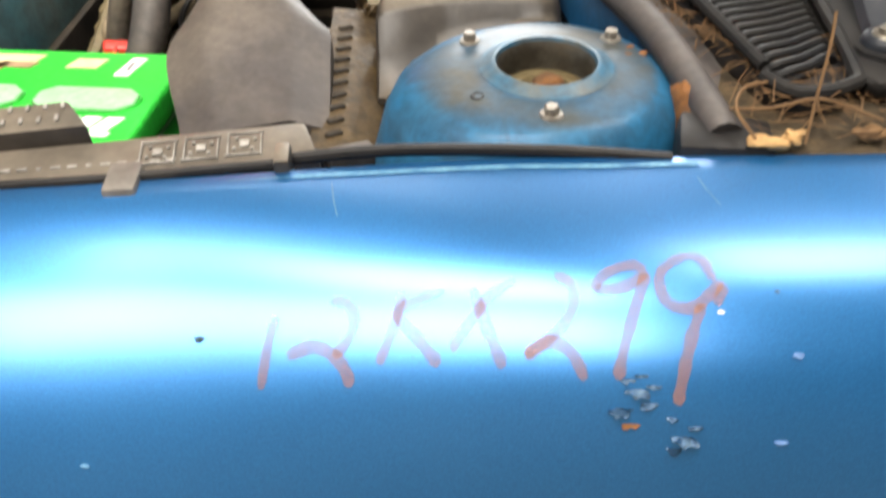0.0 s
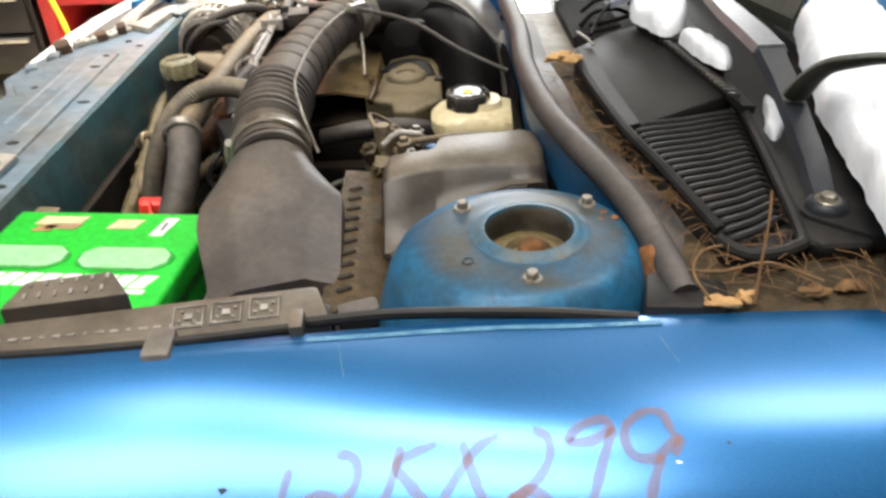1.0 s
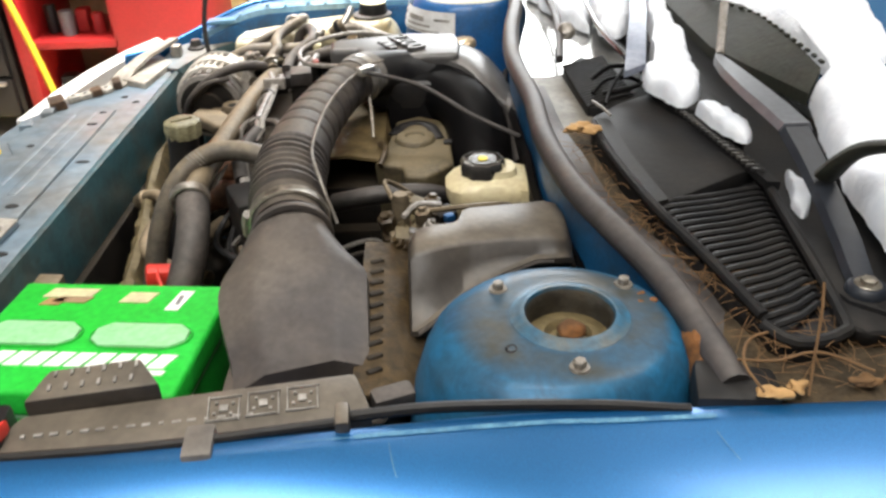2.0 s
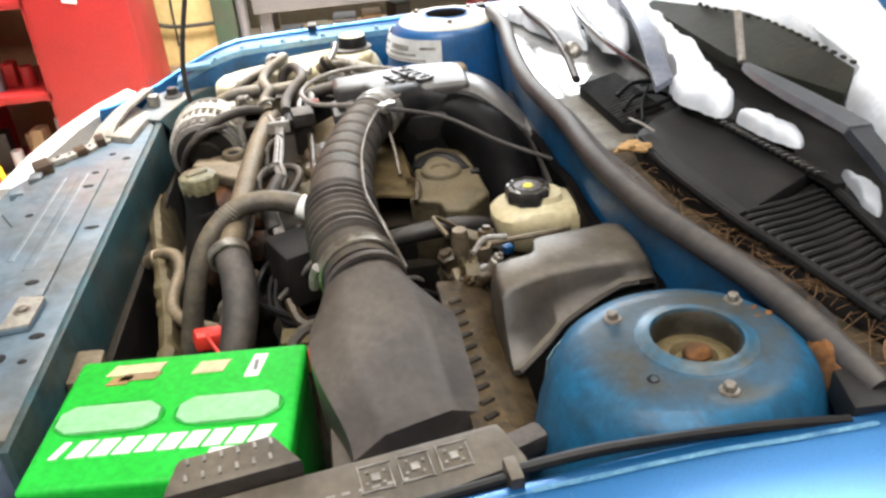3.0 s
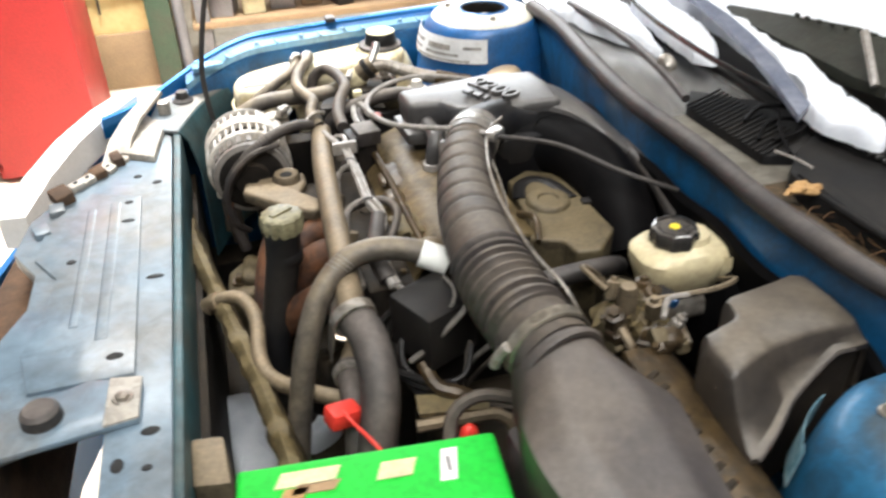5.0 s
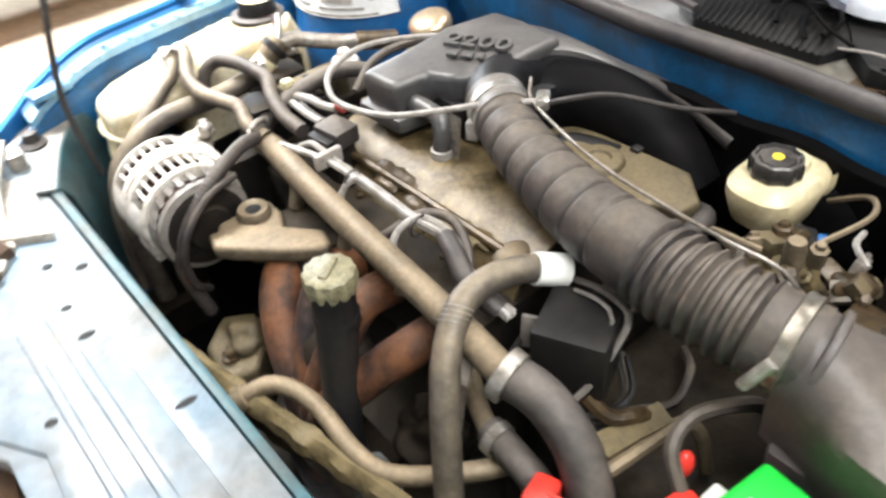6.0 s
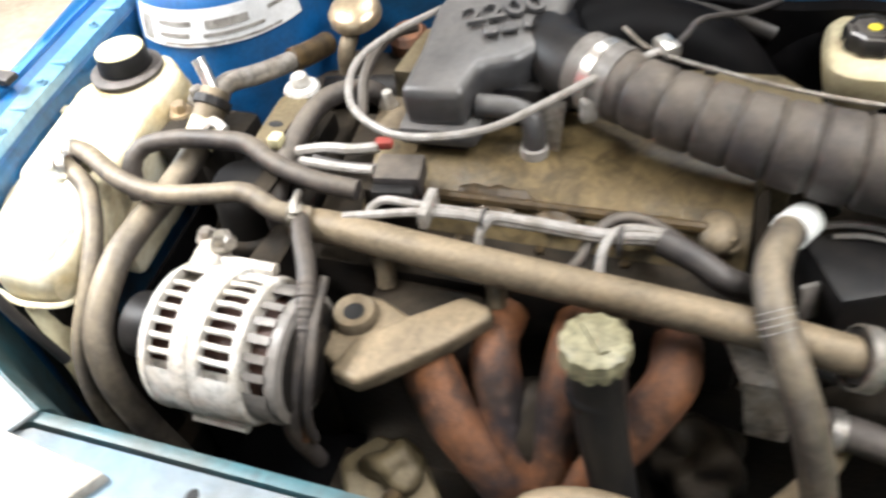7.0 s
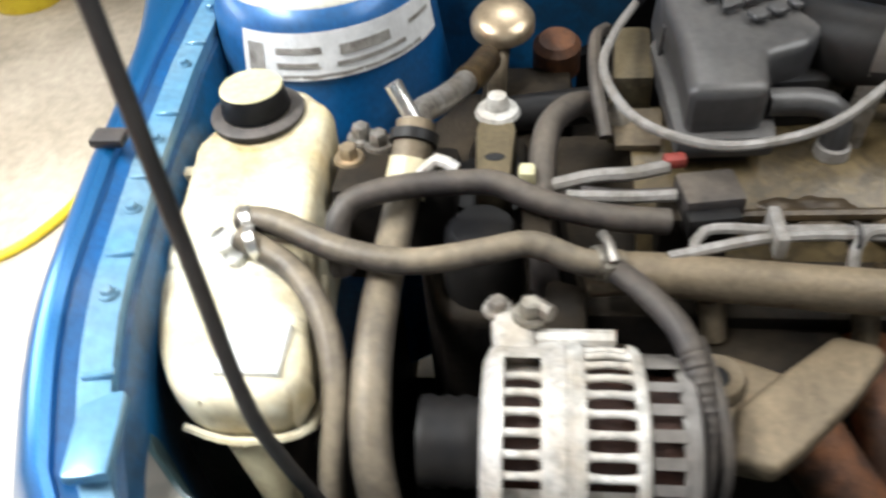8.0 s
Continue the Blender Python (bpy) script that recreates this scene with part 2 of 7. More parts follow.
M_ORANGE = mat("dry_leaf", (0.42, 0.25, 0.10), (0.24, 0.145, 0.065), 60, 0.8, 0.0, 0.3, 0.6)
M_STRAW = mat("pine_needle", (0.15, 0.08, 0.03), (0.08, 0.042, 0.017), 60, 0.8, 0.0, 0.1, 0.6)
M_OILCAP = mat("olive_oil_cap", (0.26, 0.24, 0.145), (0.14, 0.125, 0.07), 60, 0.45, 0.0, 0.25, 0.8, grime=0.5)
M_DIRT = mat("dirty_gutter", (0.049, 0.039, 0.026), (0.090, 0.062, 0.034), 24, 0.85, 0.0, 0.9, 0.85, spec=0.2, grime=0.6)
M_GUTTER = mat("pale_gutter_metal", (0.56, 0.56, 0.55), (0.34, 0.32, 0.28), 7, 0.20, 0.75, 0.06, 0.6, grime=0.18)
M_SILT = mat("dusty_gutter_metal", (0.17, 0.16, 0.135), (0.09, 0.08, 0.06), 14, 0.5, 0.1, 0.2, 0.8, grime=0.4)
M_CLAMP = mat("dusty_clamp_steel", (0.30, 0.275, 0.23), (0.13, 0.108, 0.08), 26, 0.36, 0.65, 0.25, 0.8, grime=0.5)
M_SNOW = mat("snow", (0.72, 0.75, 0.80), (0.50, 0.54, 0.61), 30, 0.7, 0.0, 0.5, 0.7, 120, dent=0.005)
M_DECAL = mat("faded_decal", (0.34, 0.54, 0.60), (0.04, 0.19, 0.29), 80, 0.5, 0.0, 0.05, 0.95)
M_CRAYON = mat("orange_paint_stick", (0.36, 0.160, 0.070), (0.32, 0.155, 0.090), 60, 0.7, 0.0, 0.1, 0.8, 300, spec=0.2)
cn = M_CRAYON.node_tree
wear, fade = cn.nodes.new("ShaderNodeTexNoise"), cn.nodes.new("ShaderNodeMapRange")
wear.inputs["Scale"].default_value, wear.inputs["Detail"].default_value = 45, 8
fade.inputs["From Min"].default_value, fade.inputs["From Max"].default_value = 0.35, 0.65
fade.inputs["To Min"].default_value, fade.inputs["To Max"].default_value = 0.18, 0.56
cn.links.new(wear.outputs["Fac"], fade.inputs["Value"])
cn.links.new(fade.outputs["Result"], cn.nodes["Principled BSDF"].inputs["Alpha"])
M_SCRAPE = mat("scraped_paint", (0.12, 0.30, 0.44), (0.03, 0.14, 0.30), 60, 0.4, 0.2, 0.1, 0.95, 300)
M_CHIP = mat("scraped_chip", (0.012, 0.05, 0.11), (0.06, 0.11, 0.16), 260, 0.25, 0.5, 0.9, 0.8)
M_WIRE = mat("grey_wire", (0.31, 0.29, 0.27), (0.16, 0.14, 0.11), 40, 0.40, 0.0, 0.05, 0.7, grime=0.3)
M_ARM_SNOWY = mat("frosted_wiper_paint", (0.13, 0.15, 0.21), (0.34, 0.36, 0.42), 14, 0.34, 0.3, 0.03, 0.6)
M_ARM_GREY = mat("dusty_wiper_paint", (0.085, 0.092, 0.105), (0.15, 0.155, 0.17), 14, 0.36, 0.2, 0.03, 0.6)
M_ARM = mat("grey_wiper_paint", (0.012, 0.015, 0.021), (0.030, 0.034, 0.042), 14, 0.45, 0.0, 0.03, 0.6, spec=0.3)
M_PRINT = mat("worn_print", (0.33, 0.315, 0.29), (0.12, 0.108, 0.095), 60, 0.5, 0.0, 0.05, 0.9)
M_OLIVE = mat("olive_moulding", (0.013, 0.015, 0.010), (0.030, 0.030, 0.022), 14, 0.6, 0.0, 0.3, 0.8, spec=0.3, grime=0.5)
M_PLYWOOD = mat("yellow_board", (0.80, 0.60, 0.27), (0.66, 0.47, 0.18), 2.5, 0.7, 0.0, 0.05, 0.6, 30)
M_CONCRETE = mat("concrete_floor", (0.58, 0.50, 0.39), (0.36, 0.30, 0.22), 2.4, 0.85, 0.0, 0.3, 0.8, 30)
M_WALL = mat("garage_wall", (0.26, 0.24, 0.20), (0.19, 0.17, 0.14), 1.5, 0.85, 0.0, 0.1, 0.6, 20)
M_GREY = mat("grey_steel_bench", (0.22, 0.215, 0.22), (0.14, 0.13, 0.125), 4, 0.5, 0.3, 0.05, 0.6)
M_CHEST = mat("dark_chest_paint", (0.010, 0.009, 0.009), (0.022, 0.017, 0.014), 4, 0.4, 0.1, 0.03, 0.6)
M_GREENPOST = mat("dark_green_post", (0.05, 0.085, 0.05), (0.09, 0.075, 0.055), 6, 0.7, 0.0, 0.1, 0.7)
M_BROWN = mat("worn_cardboard", (0.33, 0.22, 0.12), (0.22, 0.15, 0.09), 8, 0.85, 0.0, 0.1, 0.6)
M_TYRE = mat("tyre_rubber", (0.03, 0.03, 0.03), (0.06, 0.055, 0.05), 12, 0.8, 0.0, 0.2, 0.6)
M_LAMP = bpy.data.materials.new("lamp_diffuser")
M_LAMP.use_nodes = True
M_LAMP.node_tree.nodes["Principled BSDF"].inputs["Emission Color"].default_value = (1.0, 0.97, 0.9, 1)
M_LAMP.node_tree.nodes["Principled BSDF"].inputs["Emission Strength"].default_value = 4.0
# opaque blue base fills the blue area above the snow
M_GLASS = bare("blue_windscreen_glass", (0.02, 0.10, 0.22), 0.08)
M_DARK = bare("opening_dark", (0.012, 0.012, 0.012), 0.8)

# ---- building helpers ----
HOME = {}


def thing(name, label, category, at=(0, 0, 0), group="", kind=""):
    o = new(name)
    o.empty_display_size = 0.05
    o.location = at
    HOME[o.name] = Vector(at)
    return tagged(o, label, category, group, kind)


def part(name, bm, material, parent=None, label="", smooth=True):
    me = bpy.data.meshes.new(name)
    bm.normal_update()
    bm.to_mesh(me)
    bm.free()
    me.materials.append(material)
    if smooth:
        me.polygons.foreach_set("use_smooth", [True] * len(me.polygons))
        me.set_sharp_from_angle(angle=radians(38))
    o = new(name, me)
    if parent is not None:
        o.parent = parent
        if parent.name in HOME:
            o.matrix_parent_inverse = Matrix.Translation(-HOME[parent.name])
    if label:
        o["label"] = label
    return o


def single(name, bm, material, label, category, group="", kind="", smooth=True):
    return tagged(part(name, bm, material, None, "", smooth), label, category, group, kind)


def box(cx, cy, cz, sx, sy, sz, bevel=0.004, segs=2, rot=0.0, tilt=(0, 0)):
    bm = bmesh.new()
    bmesh.ops.create_cube(bm, size=1)
    bmesh.ops.scale(bm, vec=(sx, sy, sz), verts=bm.verts)
    if bevel:
        bmesh.ops.bevel(bm, geom=bm.edges[:], offset=bevel, segments=segs, profile=0.6, affect="EDGES")
    bmesh.ops.transform(bm, matrix=pose(cx, cy, cz, tilt[0], tilt[1], rot), verts=bm.verts)
    return bm


def prism(poly, z0, z1, bevel=0.004, segs=2, shrink=1.0, zt=None):
    """An upright block over a plan outline; shrink scales its foot; zt(x, y) may tilt its top."""
    bm = bmesh.new()
    cx, cy = sum(p[0] for p in poly) / len(poly), sum(p[1] for p in poly) / len(poly)
    lo = [bm.verts.new((cx + (x - cx) * shrink, cy + (y - cy) * shrink, z0)) for x, y in poly]
    hi = [bm.verts.new((x, y, zt(x, y) if zt else z1)) for x, y in poly]
    n = len(poly)
    bm.faces.new(hi)
    bm.faces.new(lo[::-1])
    for i in range(n):
        bm.faces.new((lo[i], lo[(i + 1) % n], hi[(i + 1) % n], hi[i]))
    bmesh.ops.recalc_face_normals(bm, faces=bm.faces[:])
    if bevel:
        bmesh.ops.bevel(bm, geom=bm.edges[:], offset=bevel, segments=segs, profile=0.6, affect="EDGES")
    return bm


def lathe(profile, m=None, n=32, sweep=None, wave=None):
    """A turned shape from (radius, height) pairs; wave(angle, height) scales the radius."""
    bm = bmesh.new()
    rings = []
    for r, z in profile:
        if r < 1e-6:
            rings.append([bm.verts.new((0, 0, z))])
        else:
            rings.append([])
            for i in range(n):
                a = 2 * math.pi * i / n
                k = r * (wave(a, z) if wave else 1)
                rings[-1].append(bm.verts.new((k * math.cos(a), k * math.sin(a), z)))
    for a, b in zip(rings, rings[1:]):
        for i in range(n):
            j = (i + 1) % n
            if len(a) == 1 and len(b) == 1:
                continue
            if len(a) == 1:
                bm.faces.new((a[0], b[j], b[i]))
            elif len(b) == 1:
                bm.faces.new((a[i], a[j], b[0]))
            else:
                bm.faces.new((a[i], a[j], b[j], b[i]))
    bmesh.ops.recalc_face_normals(bm, faces=bm.faces[:])
    if m is not None:
        bmesh.ops.transform(bm, matrix=m, verts=bm.verts)
    return bm


def spline(pts, step=0.008):
    """A smooth line through points."""
    p = [Vector(q) for q in pts]
    p = [p[0] * 2 - p[1], *p, p[-1] * 2 - p[-2]]
    out = []
    for a, b, c, d in zip(p, p[1:], p[2:], p[3:]):
        k = max(2, int((c - b).length / step))
        for i in range(k):
            t = i / k
            out.append(0.5 * (2 * b + (c - a) * t + (2 * a - 5 * b + 4 * c - d) * t * t + (3 * b - a - 3 * c + d) * t ** 3))
    return out + [p[-2]]


def tube(pts, r, n=12, step=0.008, rib=None, caps=True, squash=1.0):
    """A round bar or hose along points; rib(s, length) adds to its radius."""
    line = spline(pts, step)
    bm = bmesh.new()
    along, ways = [0.0], []
    for a, b in zip(line, line[1:]):
        along.append(along[-1] + (b - a).length)
    for i in range(len(line)):
        ways.append((line[min(i + 1, len(line) - 1)] - line[max(i - 1, 0)]).normalized())
    side = ways[0].orthogonal().normalized()
    if abs(ways[0].z) < 0.9:
        side = ways[0].cross(Vector((0, 0, 1))).normalized()
    rings = []
    for q, w, s in zip(line, ways, along):
        side = (side - w * side.dot(w)).normalized()
        up = w.cross(side)
        f = s / along[-1]
        k = (r(f) if callable(r) else r) + (rib(s, along[-1]) if rib else 0)
        rings.append([bm.verts.new(q + side * k * math.cos(2 * math.pi * i / n) + up * k * squash * math.sin(2 * math.pi * i / n)) for i in range(n)])
    for a, b in zip(rings, rings[1:]):
        for i in range(n):
            bm.faces.new((a[i], a[(i + 1) % n], b[(i + 1) % n], b[i]))
    if caps:
        bm.faces.new(rings[0][::-1])
        bm.faces.new(rings[-1])
    bmesh.ops.recalc_face_normals(bm, faces=bm.faces[:])
    return bm


def strip(lefts, rights, thick=0.003):
    """A plate between two lines of points, with thickness downwards."""
    bm = bmesh.new()
    rows = []
    for a, b in zip(lefts, rights):
        a, b = Vector(a), Vector(b)
        d = Vector((0, 0, -thick))
        rows.append([bm.verts.new(q) for q in (a, b, b + d, a + d)])
    for p, q in zip(rows, rows[1:]):
        for i in range(4):
            bm.faces.new((p[i], p[(i + 1) % 4], q[(i + 1) % 4], q[i]))
    bm.faces.new(rows[0][::-1])
    bm.faces.new(rows[-1])
    bmesh.ops.recalc_face_normals(bm, faces=bm.faces[:])
    return bm


def sheet(rows, thick=0.003):
    """A shell over a grid of points, with thickness."""
    bm = bmesh.new()
    g = [[bm.verts.new(p) for p in row] for row in rows]
    for a, b in zip(g, g[1:]):
        for i in range(len(a) - 1):
            bm.faces.new((a[i], a[i + 1], b[i + 1], b[i]))
    bmesh.ops.recalc_face_normals(bm, faces=bm.faces[:])
    if thick:
        bmesh.ops.solidify(bm, geom=bm.faces[:], thickness=thick)
    return bm


def hexbolt(x, y, z, r, h, parent, material=None, name="bolt"):
    """A six-sided head on a round washer."""
    at = pose(x, y, z, 0, 0, (x * 9100 + y * 5300) % 60)
    bm = lathe([(0, h), (r * 0.80, h), (r, h * 0.86), (r, h * 0.15)], at, 6)
    ring = lathe([(r * 0.7, h * 0.22), (r * 1.45, h * 0.22), (r * 1.6, 0)], at, 16)
    both = bpy.data.meshes.new(name)
    ring.to_mesh(both)
    bm.from_mesh(both)
    ring.free()
    bpy.data.meshes.remove(both)
    return part(name, bm, material or M_DULL, parent)


def lump(cx, cy, cz, sx, sy, sz, seed=0, rough=0.18, freq=30.0, sub=3):
    """A worn, uneven lump."""
    bm = bmesh.new()
    bmesh.ops.create_icosphere(bm, subdivisions=sub, radius=1)
    off = Vector((seed * 3.1, seed * 1.7, seed * 2.3))
    for v in bm.verts:
        q = Vector((v.co.x * sx, v.co.y * sy, v.co.z * sz))
        v.co = q * (1 + rough * noise.noise(q * freq + off)) + Vector((cx, cy, cz))
    return bm


def fittings(cx, cy, cz, sx, sy, sz, count, seed, mats, parent):
    """Small unions and blocks crowded together, each a part of its own."""
    rnd = random.Random(seed)
    for k in range(count):
        m = pose(cx + rnd.uniform(-sx, sx) * 0.8, cy + rnd.uniform(-sy, sy) * 0.8, cz + rnd.uniform(-sz, sz) * 0.7, rnd.uniform(-40, 40), rnd.uniform(-40, 40), rnd.uniform(0, 180))
        if k % 2:
            one = box(0, 0, 0, rnd.uniform(0.35, 0.8) * sx, rnd.uniform(0.35, 0.8) * sy, rnd.uniform(0.5, 1.0) * sz, 0.10 * min(sx, sy, sz), 2)
        else:
            r, h = rnd.uniform(0.16, 0.30) * min(sx, sy), rnd.uniform(0.5, 1.0) * sz
            one = lathe([(0, h), (r * 0.5, h), (r * 0.55, h * 0.7), (r, h * 0.62), (r, h * 0.2), (r * 1.2, h * 0.1), (r * 1.2, -h), (0, -h)], None, rnd.choice((6, 12)))
        bmesh.ops.transform(one, matrix=m, verts=one.verts)
        part("fitting", one, mats[k % len(mats)], parent)


def smooth01(a, b, x):
    t = min(1, max(0, (x - a) / (b - a)))
    return t * t * (3 - 2 * t)


MID = 0.529  # the car's middle line


def edge_y(x):
    """The inner edge of the near wing."""
    return -0.113 - 0.027 * smooth01(0.0, -0.4, x) + 0.03 * smooth01(-0.45, -0.7, x)


def edge_z(x):
    return 0.886 - 0.072 * smooth01(-0.42, -0.68, x)


def wing(x, d):
    """A point on the near wing, d metres out from its inner edge."""
    p = 1.7 + 2.3 * smooth01(-0.25, 0.1, x)
    u = min(1, max(0, d / 0.215))
    return Vector((x, edge_y(x) - d, edge_z(x) - 0.30 * (1 - math.sqrt(max(0, 1 - u ** p)))))


FAR_EDGE = ((-0.80, 0.96), (-0.62, 1.09), (-0.54, 1.135), (-0.49, 1.147), (-0.40, 1.164), (-0.30, 1.180), (-0.16, 1.196), (0.0, 1.206), (0.2, 1.20), (0.7, 1.18))


def far_edge(x):
    """The inner edge of the far wing, drawn in towards the nose."""
    for (a, p), (b, q) in zip(FAR_EDGE, FAR_EDGE[1:]):
        if x <= b:
            return p + (q - p) * (x - a) / (b - a)
    return FAR_EDGE[-1][1]


# ---- setting ----
single("floor", box(0.2, 1.2, -0.05, 9.0, 8.0, 0.1, 0), M_CONCRETE, "worn tan concrete garage floor", "floor", kind="structure", smooth=False)
single("ceiling", box(0.2, 1.2, 3.05, 9.0, 8.0, 0.1, 0), M_WALL, "plain pale garage ceiling", "ceiling", kind="structure", smooth=False)
# far wall with a high window over the bench, unseen, placed for the glare
for nm, wx, wz, sx, sz in (("wall_back_a", -2.5, 1.5, 3.6, 3.0), ("wall_back_b", 3.3, 1.5, 2.8, 3.0), ("wall_back_c", 0.6, 0.74, 2.6, 1.48), ("wall_back_d", 0.6, 2.84, 2.6, 0.32)):
    single(nm, box(wx, 5.15, wz, sx, 0.1, sz, 0), M_WALL, "pale painted garage wall", "wall", kind="structure", smooth=False)
window = thing("window_1", "unseen white framed high window placed for glare", "window", (0.6, 5.15, 1.48), kind="structure")
for wx in (-0.67, 0.6, 1.87):
    part("window_frame", box(wx, 5.15, 2.08, 0.06, 0.08, 1.08, 0.004), M_WHITE, window)
for wz in (1.51, 2.65):
    part("window_frame", box(0.6, 5.15, wz, 2.6, 0.08, 0.06, 0.004), M_WHITE, window)
single("wall_near", box(0.2, -2.75, 1.5, 9.0, 0.1, 3.0, 0), M_WALL, "pale painted garage wall", "wall", kind="structure", smooth=False)
single("wall_rear", box(4.65, 1.2, 1.5, 0.1, 7.8, 3.0, 0), M_WALL, "pale painted garage wall", "wall", kind="structure", smooth=False)
# front wall with an open garage door, unseen and added for daylight
single("wall_front_a", box(-4.25, -1.95, 1.5, 0.1, 1.5, 3.0, 0), M_WALL, "pale painted garage wall beside the unseen door opening", "wall", kind="structure", smooth=False)
single("wall_front_b", box(-4.25, 3.55, 1.5, 0.1, 3.1, 3.0, 0), M_WALL, "pale painted garage wall beside the unseen door opening", "wall", kind="structure", smooth=False)
single("wall_front_c", box(-4.25, 0.4, 2.9, 0.1, 3.2, 0.2, 0), M_WALL, "pale painted garage wall over the unseen door opening", "wall", kind="structure", smooth=False)
for lx, ly, watts, lw, ld, beam in LAMPS:
    lamp = thing("ceiling_lamp", "unseen white ceiling lamp with a bright diffuser", "lamp", (lx, ly, 3.0), "ceiling lamps")
    part("housing", box(lx, ly, 2.935, lw + 0.08, ld + 0.08, 0.13, 0.01), M_WHITE, lamp)
    part("diffuser", box(lx, ly, 2.86, lw + 0.02, ld + 0.02, 0.03, 0.008), M_LAMP, lamp)

# ---- the car's body ----
car = thing("car", "blue saloon car with its bonnet off and snow on the windscreen", "car", (0, MID, 0))


def wing_mesh(side):
    rows = []
    for i in range(66):
        x = -0.70 + i * 0.02
        row = []
        for dz in (-0.035, -0.012):
            e = Vector((x, edge_y(x) + 0.010, edge_z(x) + dz))
            row.append(e)
        row.append(Vector((x, edge_y(x) + 0.007, edge_z(x) - 0.003)))
        row.append(Vector((x, edge_y(x) + 0.002, edge_z(x))))
        row += [wing(x, d) for d in (0.012, 0.03, 0.05, 0.07, 0.085, 0.10, 0.115, 0.13, 0.145, 0.16, 0.172, 0.184, 0.194, 0.202, 0.209, 0.213, 0.215)]
        end = row[-1]
        row += [end + Vector((0, -0.004, -0.1)), end + Vector((0, 0.0, -0.22)), end + Vector((0, 0.02, -0.36))]
        if side:
            k = 0.33 + 0.30 * smooth01(-0.15, 0.2, x)
            row = [Vector((v.x, far_edge(x) + (edge_y(x) - v.y) * (k if v.y < edge_y(x) else 1), v.z)) for v in row]
        rows.append(row)
    return sheet(rows, 0.003)


part("front_wing", wing_mesh(0), M_PAINT, car, "blue metallic front wing with chips and orange paint-stick writing")
part("front_wing", wing_mesh(1), M_PAINT, car, "blue metallic front wing")


def inner_wing(side):
    rows = []
    for i in range(30):
        x = -0.62 + i * 0.024
        row = [Vector((x, edge_y(x) + 0.014, edge_z(x) - 0.035)), Vector((x, edge_y(x) + 0.03, edge_z(x) - 0.055)),
               Vector((x, edge_y(x) + 0.045, edge_z(x) - 0.10)), Vector((x, edge_y(x) + 0.05, 0.35))]
        if side:
            e, z = far_edge(x), edge_z(x)
            row = [Vector((x, e - 0.030, z - 0.022)), Vector((x, e - 0.042, z - 0.028)), Vector((x, e - 0.048, z - 0.046)), Vector((x, e - 0.044, z - 0.085)), Vector((x, e - 0.03, 0.35))]
        rows.append(row)
    return sheet(rows, 0.003)


part("inner_wing", inner_wing(0), M_BULK, car, "dusty blue inner wing")
part("inner_wing", inner_wing(1), M_BULK, car, "dusty blue inner wing")


def tower(cx, cy, top, spread, label, topmat, sidemat, hole=0.0405):
    """A strut tower: flaring side, flat dirty top with a raised hole, three studs with nuts."""
    def egg(a, z):
        return 1 + 0.04 * math.cos(2 * a) * smooth01(0.0, -0.05, z) + (0.155 * max(0, -math.cos(a)) * smooth01(0.0, -0.013, z) if topmat is None else 0)
    side = lathe([(hole, -0.05), (hole - 0.002, -0.003), (hole - 0.001, 0.0045), (hole + 0.0008, 0.0064), (hole + 0.003, 0.0056), (hole + 0.0075, 0.0028), (0.052, 0.0015), (0.062, 0.0005), (0.072 * spread, -0.0005), (0.080 * spread, -0.003), (0.087 * spread, -0.008), (0.093 * spread, -0.017), (0.098 * spread, -0.032), (0.104 * spread, -0.06), (0.112 * spread, -0.13), (0.128 * spread, -0.30), (0.15 * spread, -0.42)], pose(cx, cy - 0.004, top), 56, wave=egg)
    t = part("strut_tower", side, sidemat, car, label)
    if topmat:
        part("tower_top", lathe([(hole + 0.0060, 0.0046), (hole + 0.0080, 0.0034), (0.052, 0.0022), (0.062, 0.0014), (0.072 * spread, 0.0004), (0.079 * spread, -0.0018), (0.0835 * spread, -0.0043), (0.0845 * spread, -0.0062)], pose(cx, cy - 0.004, top), 56, wave=egg), topmat, t)
    part("hole_liner", lathe([(hole - 0.0014, 0.0040), (hole - 0.0026, 0.0015), (hole - 0.0028, -0.006), (hole - 0.0010, -0.05)], pose(cx, cy - 0.004, top), 48), M_TOWER_GRIME if hole < 0.04 else M_IRON, t, "grimy hole rim")
    disc = part("strut_mount", lathe([(0, -0.012), (0.006, -0.012), (0.0085, -0.014), (0.009, -0.020), (0.015, -0.021), (0.019, -0.015), (0.025, -0.015), (0.029, -0.018), (0.046, -0.019)], pose(cx, cy - 0.003, top), 36), M_OCHRE if topmat is None else M_IRON, t, "dusty brown strut mount")
    part("mount_nut", lump(cx + 0.002, cy - 0.004, top - 0.012, 0.011, 0.010, 0.006, 17, 0.5, 90, 3), M_RUSTHI if topmat is None else M_DULL, disc)
    for k, a in enumerate((-92, 38, 143)):
        bx, by = cx + 0.066 * math.cos(radians(a)), cy + 0.066 * math.sin(radians(a))
        hexbolt(bx, by, top, 0.0050, 0.0075, t, M_DULL, "stud_nut")
    return t


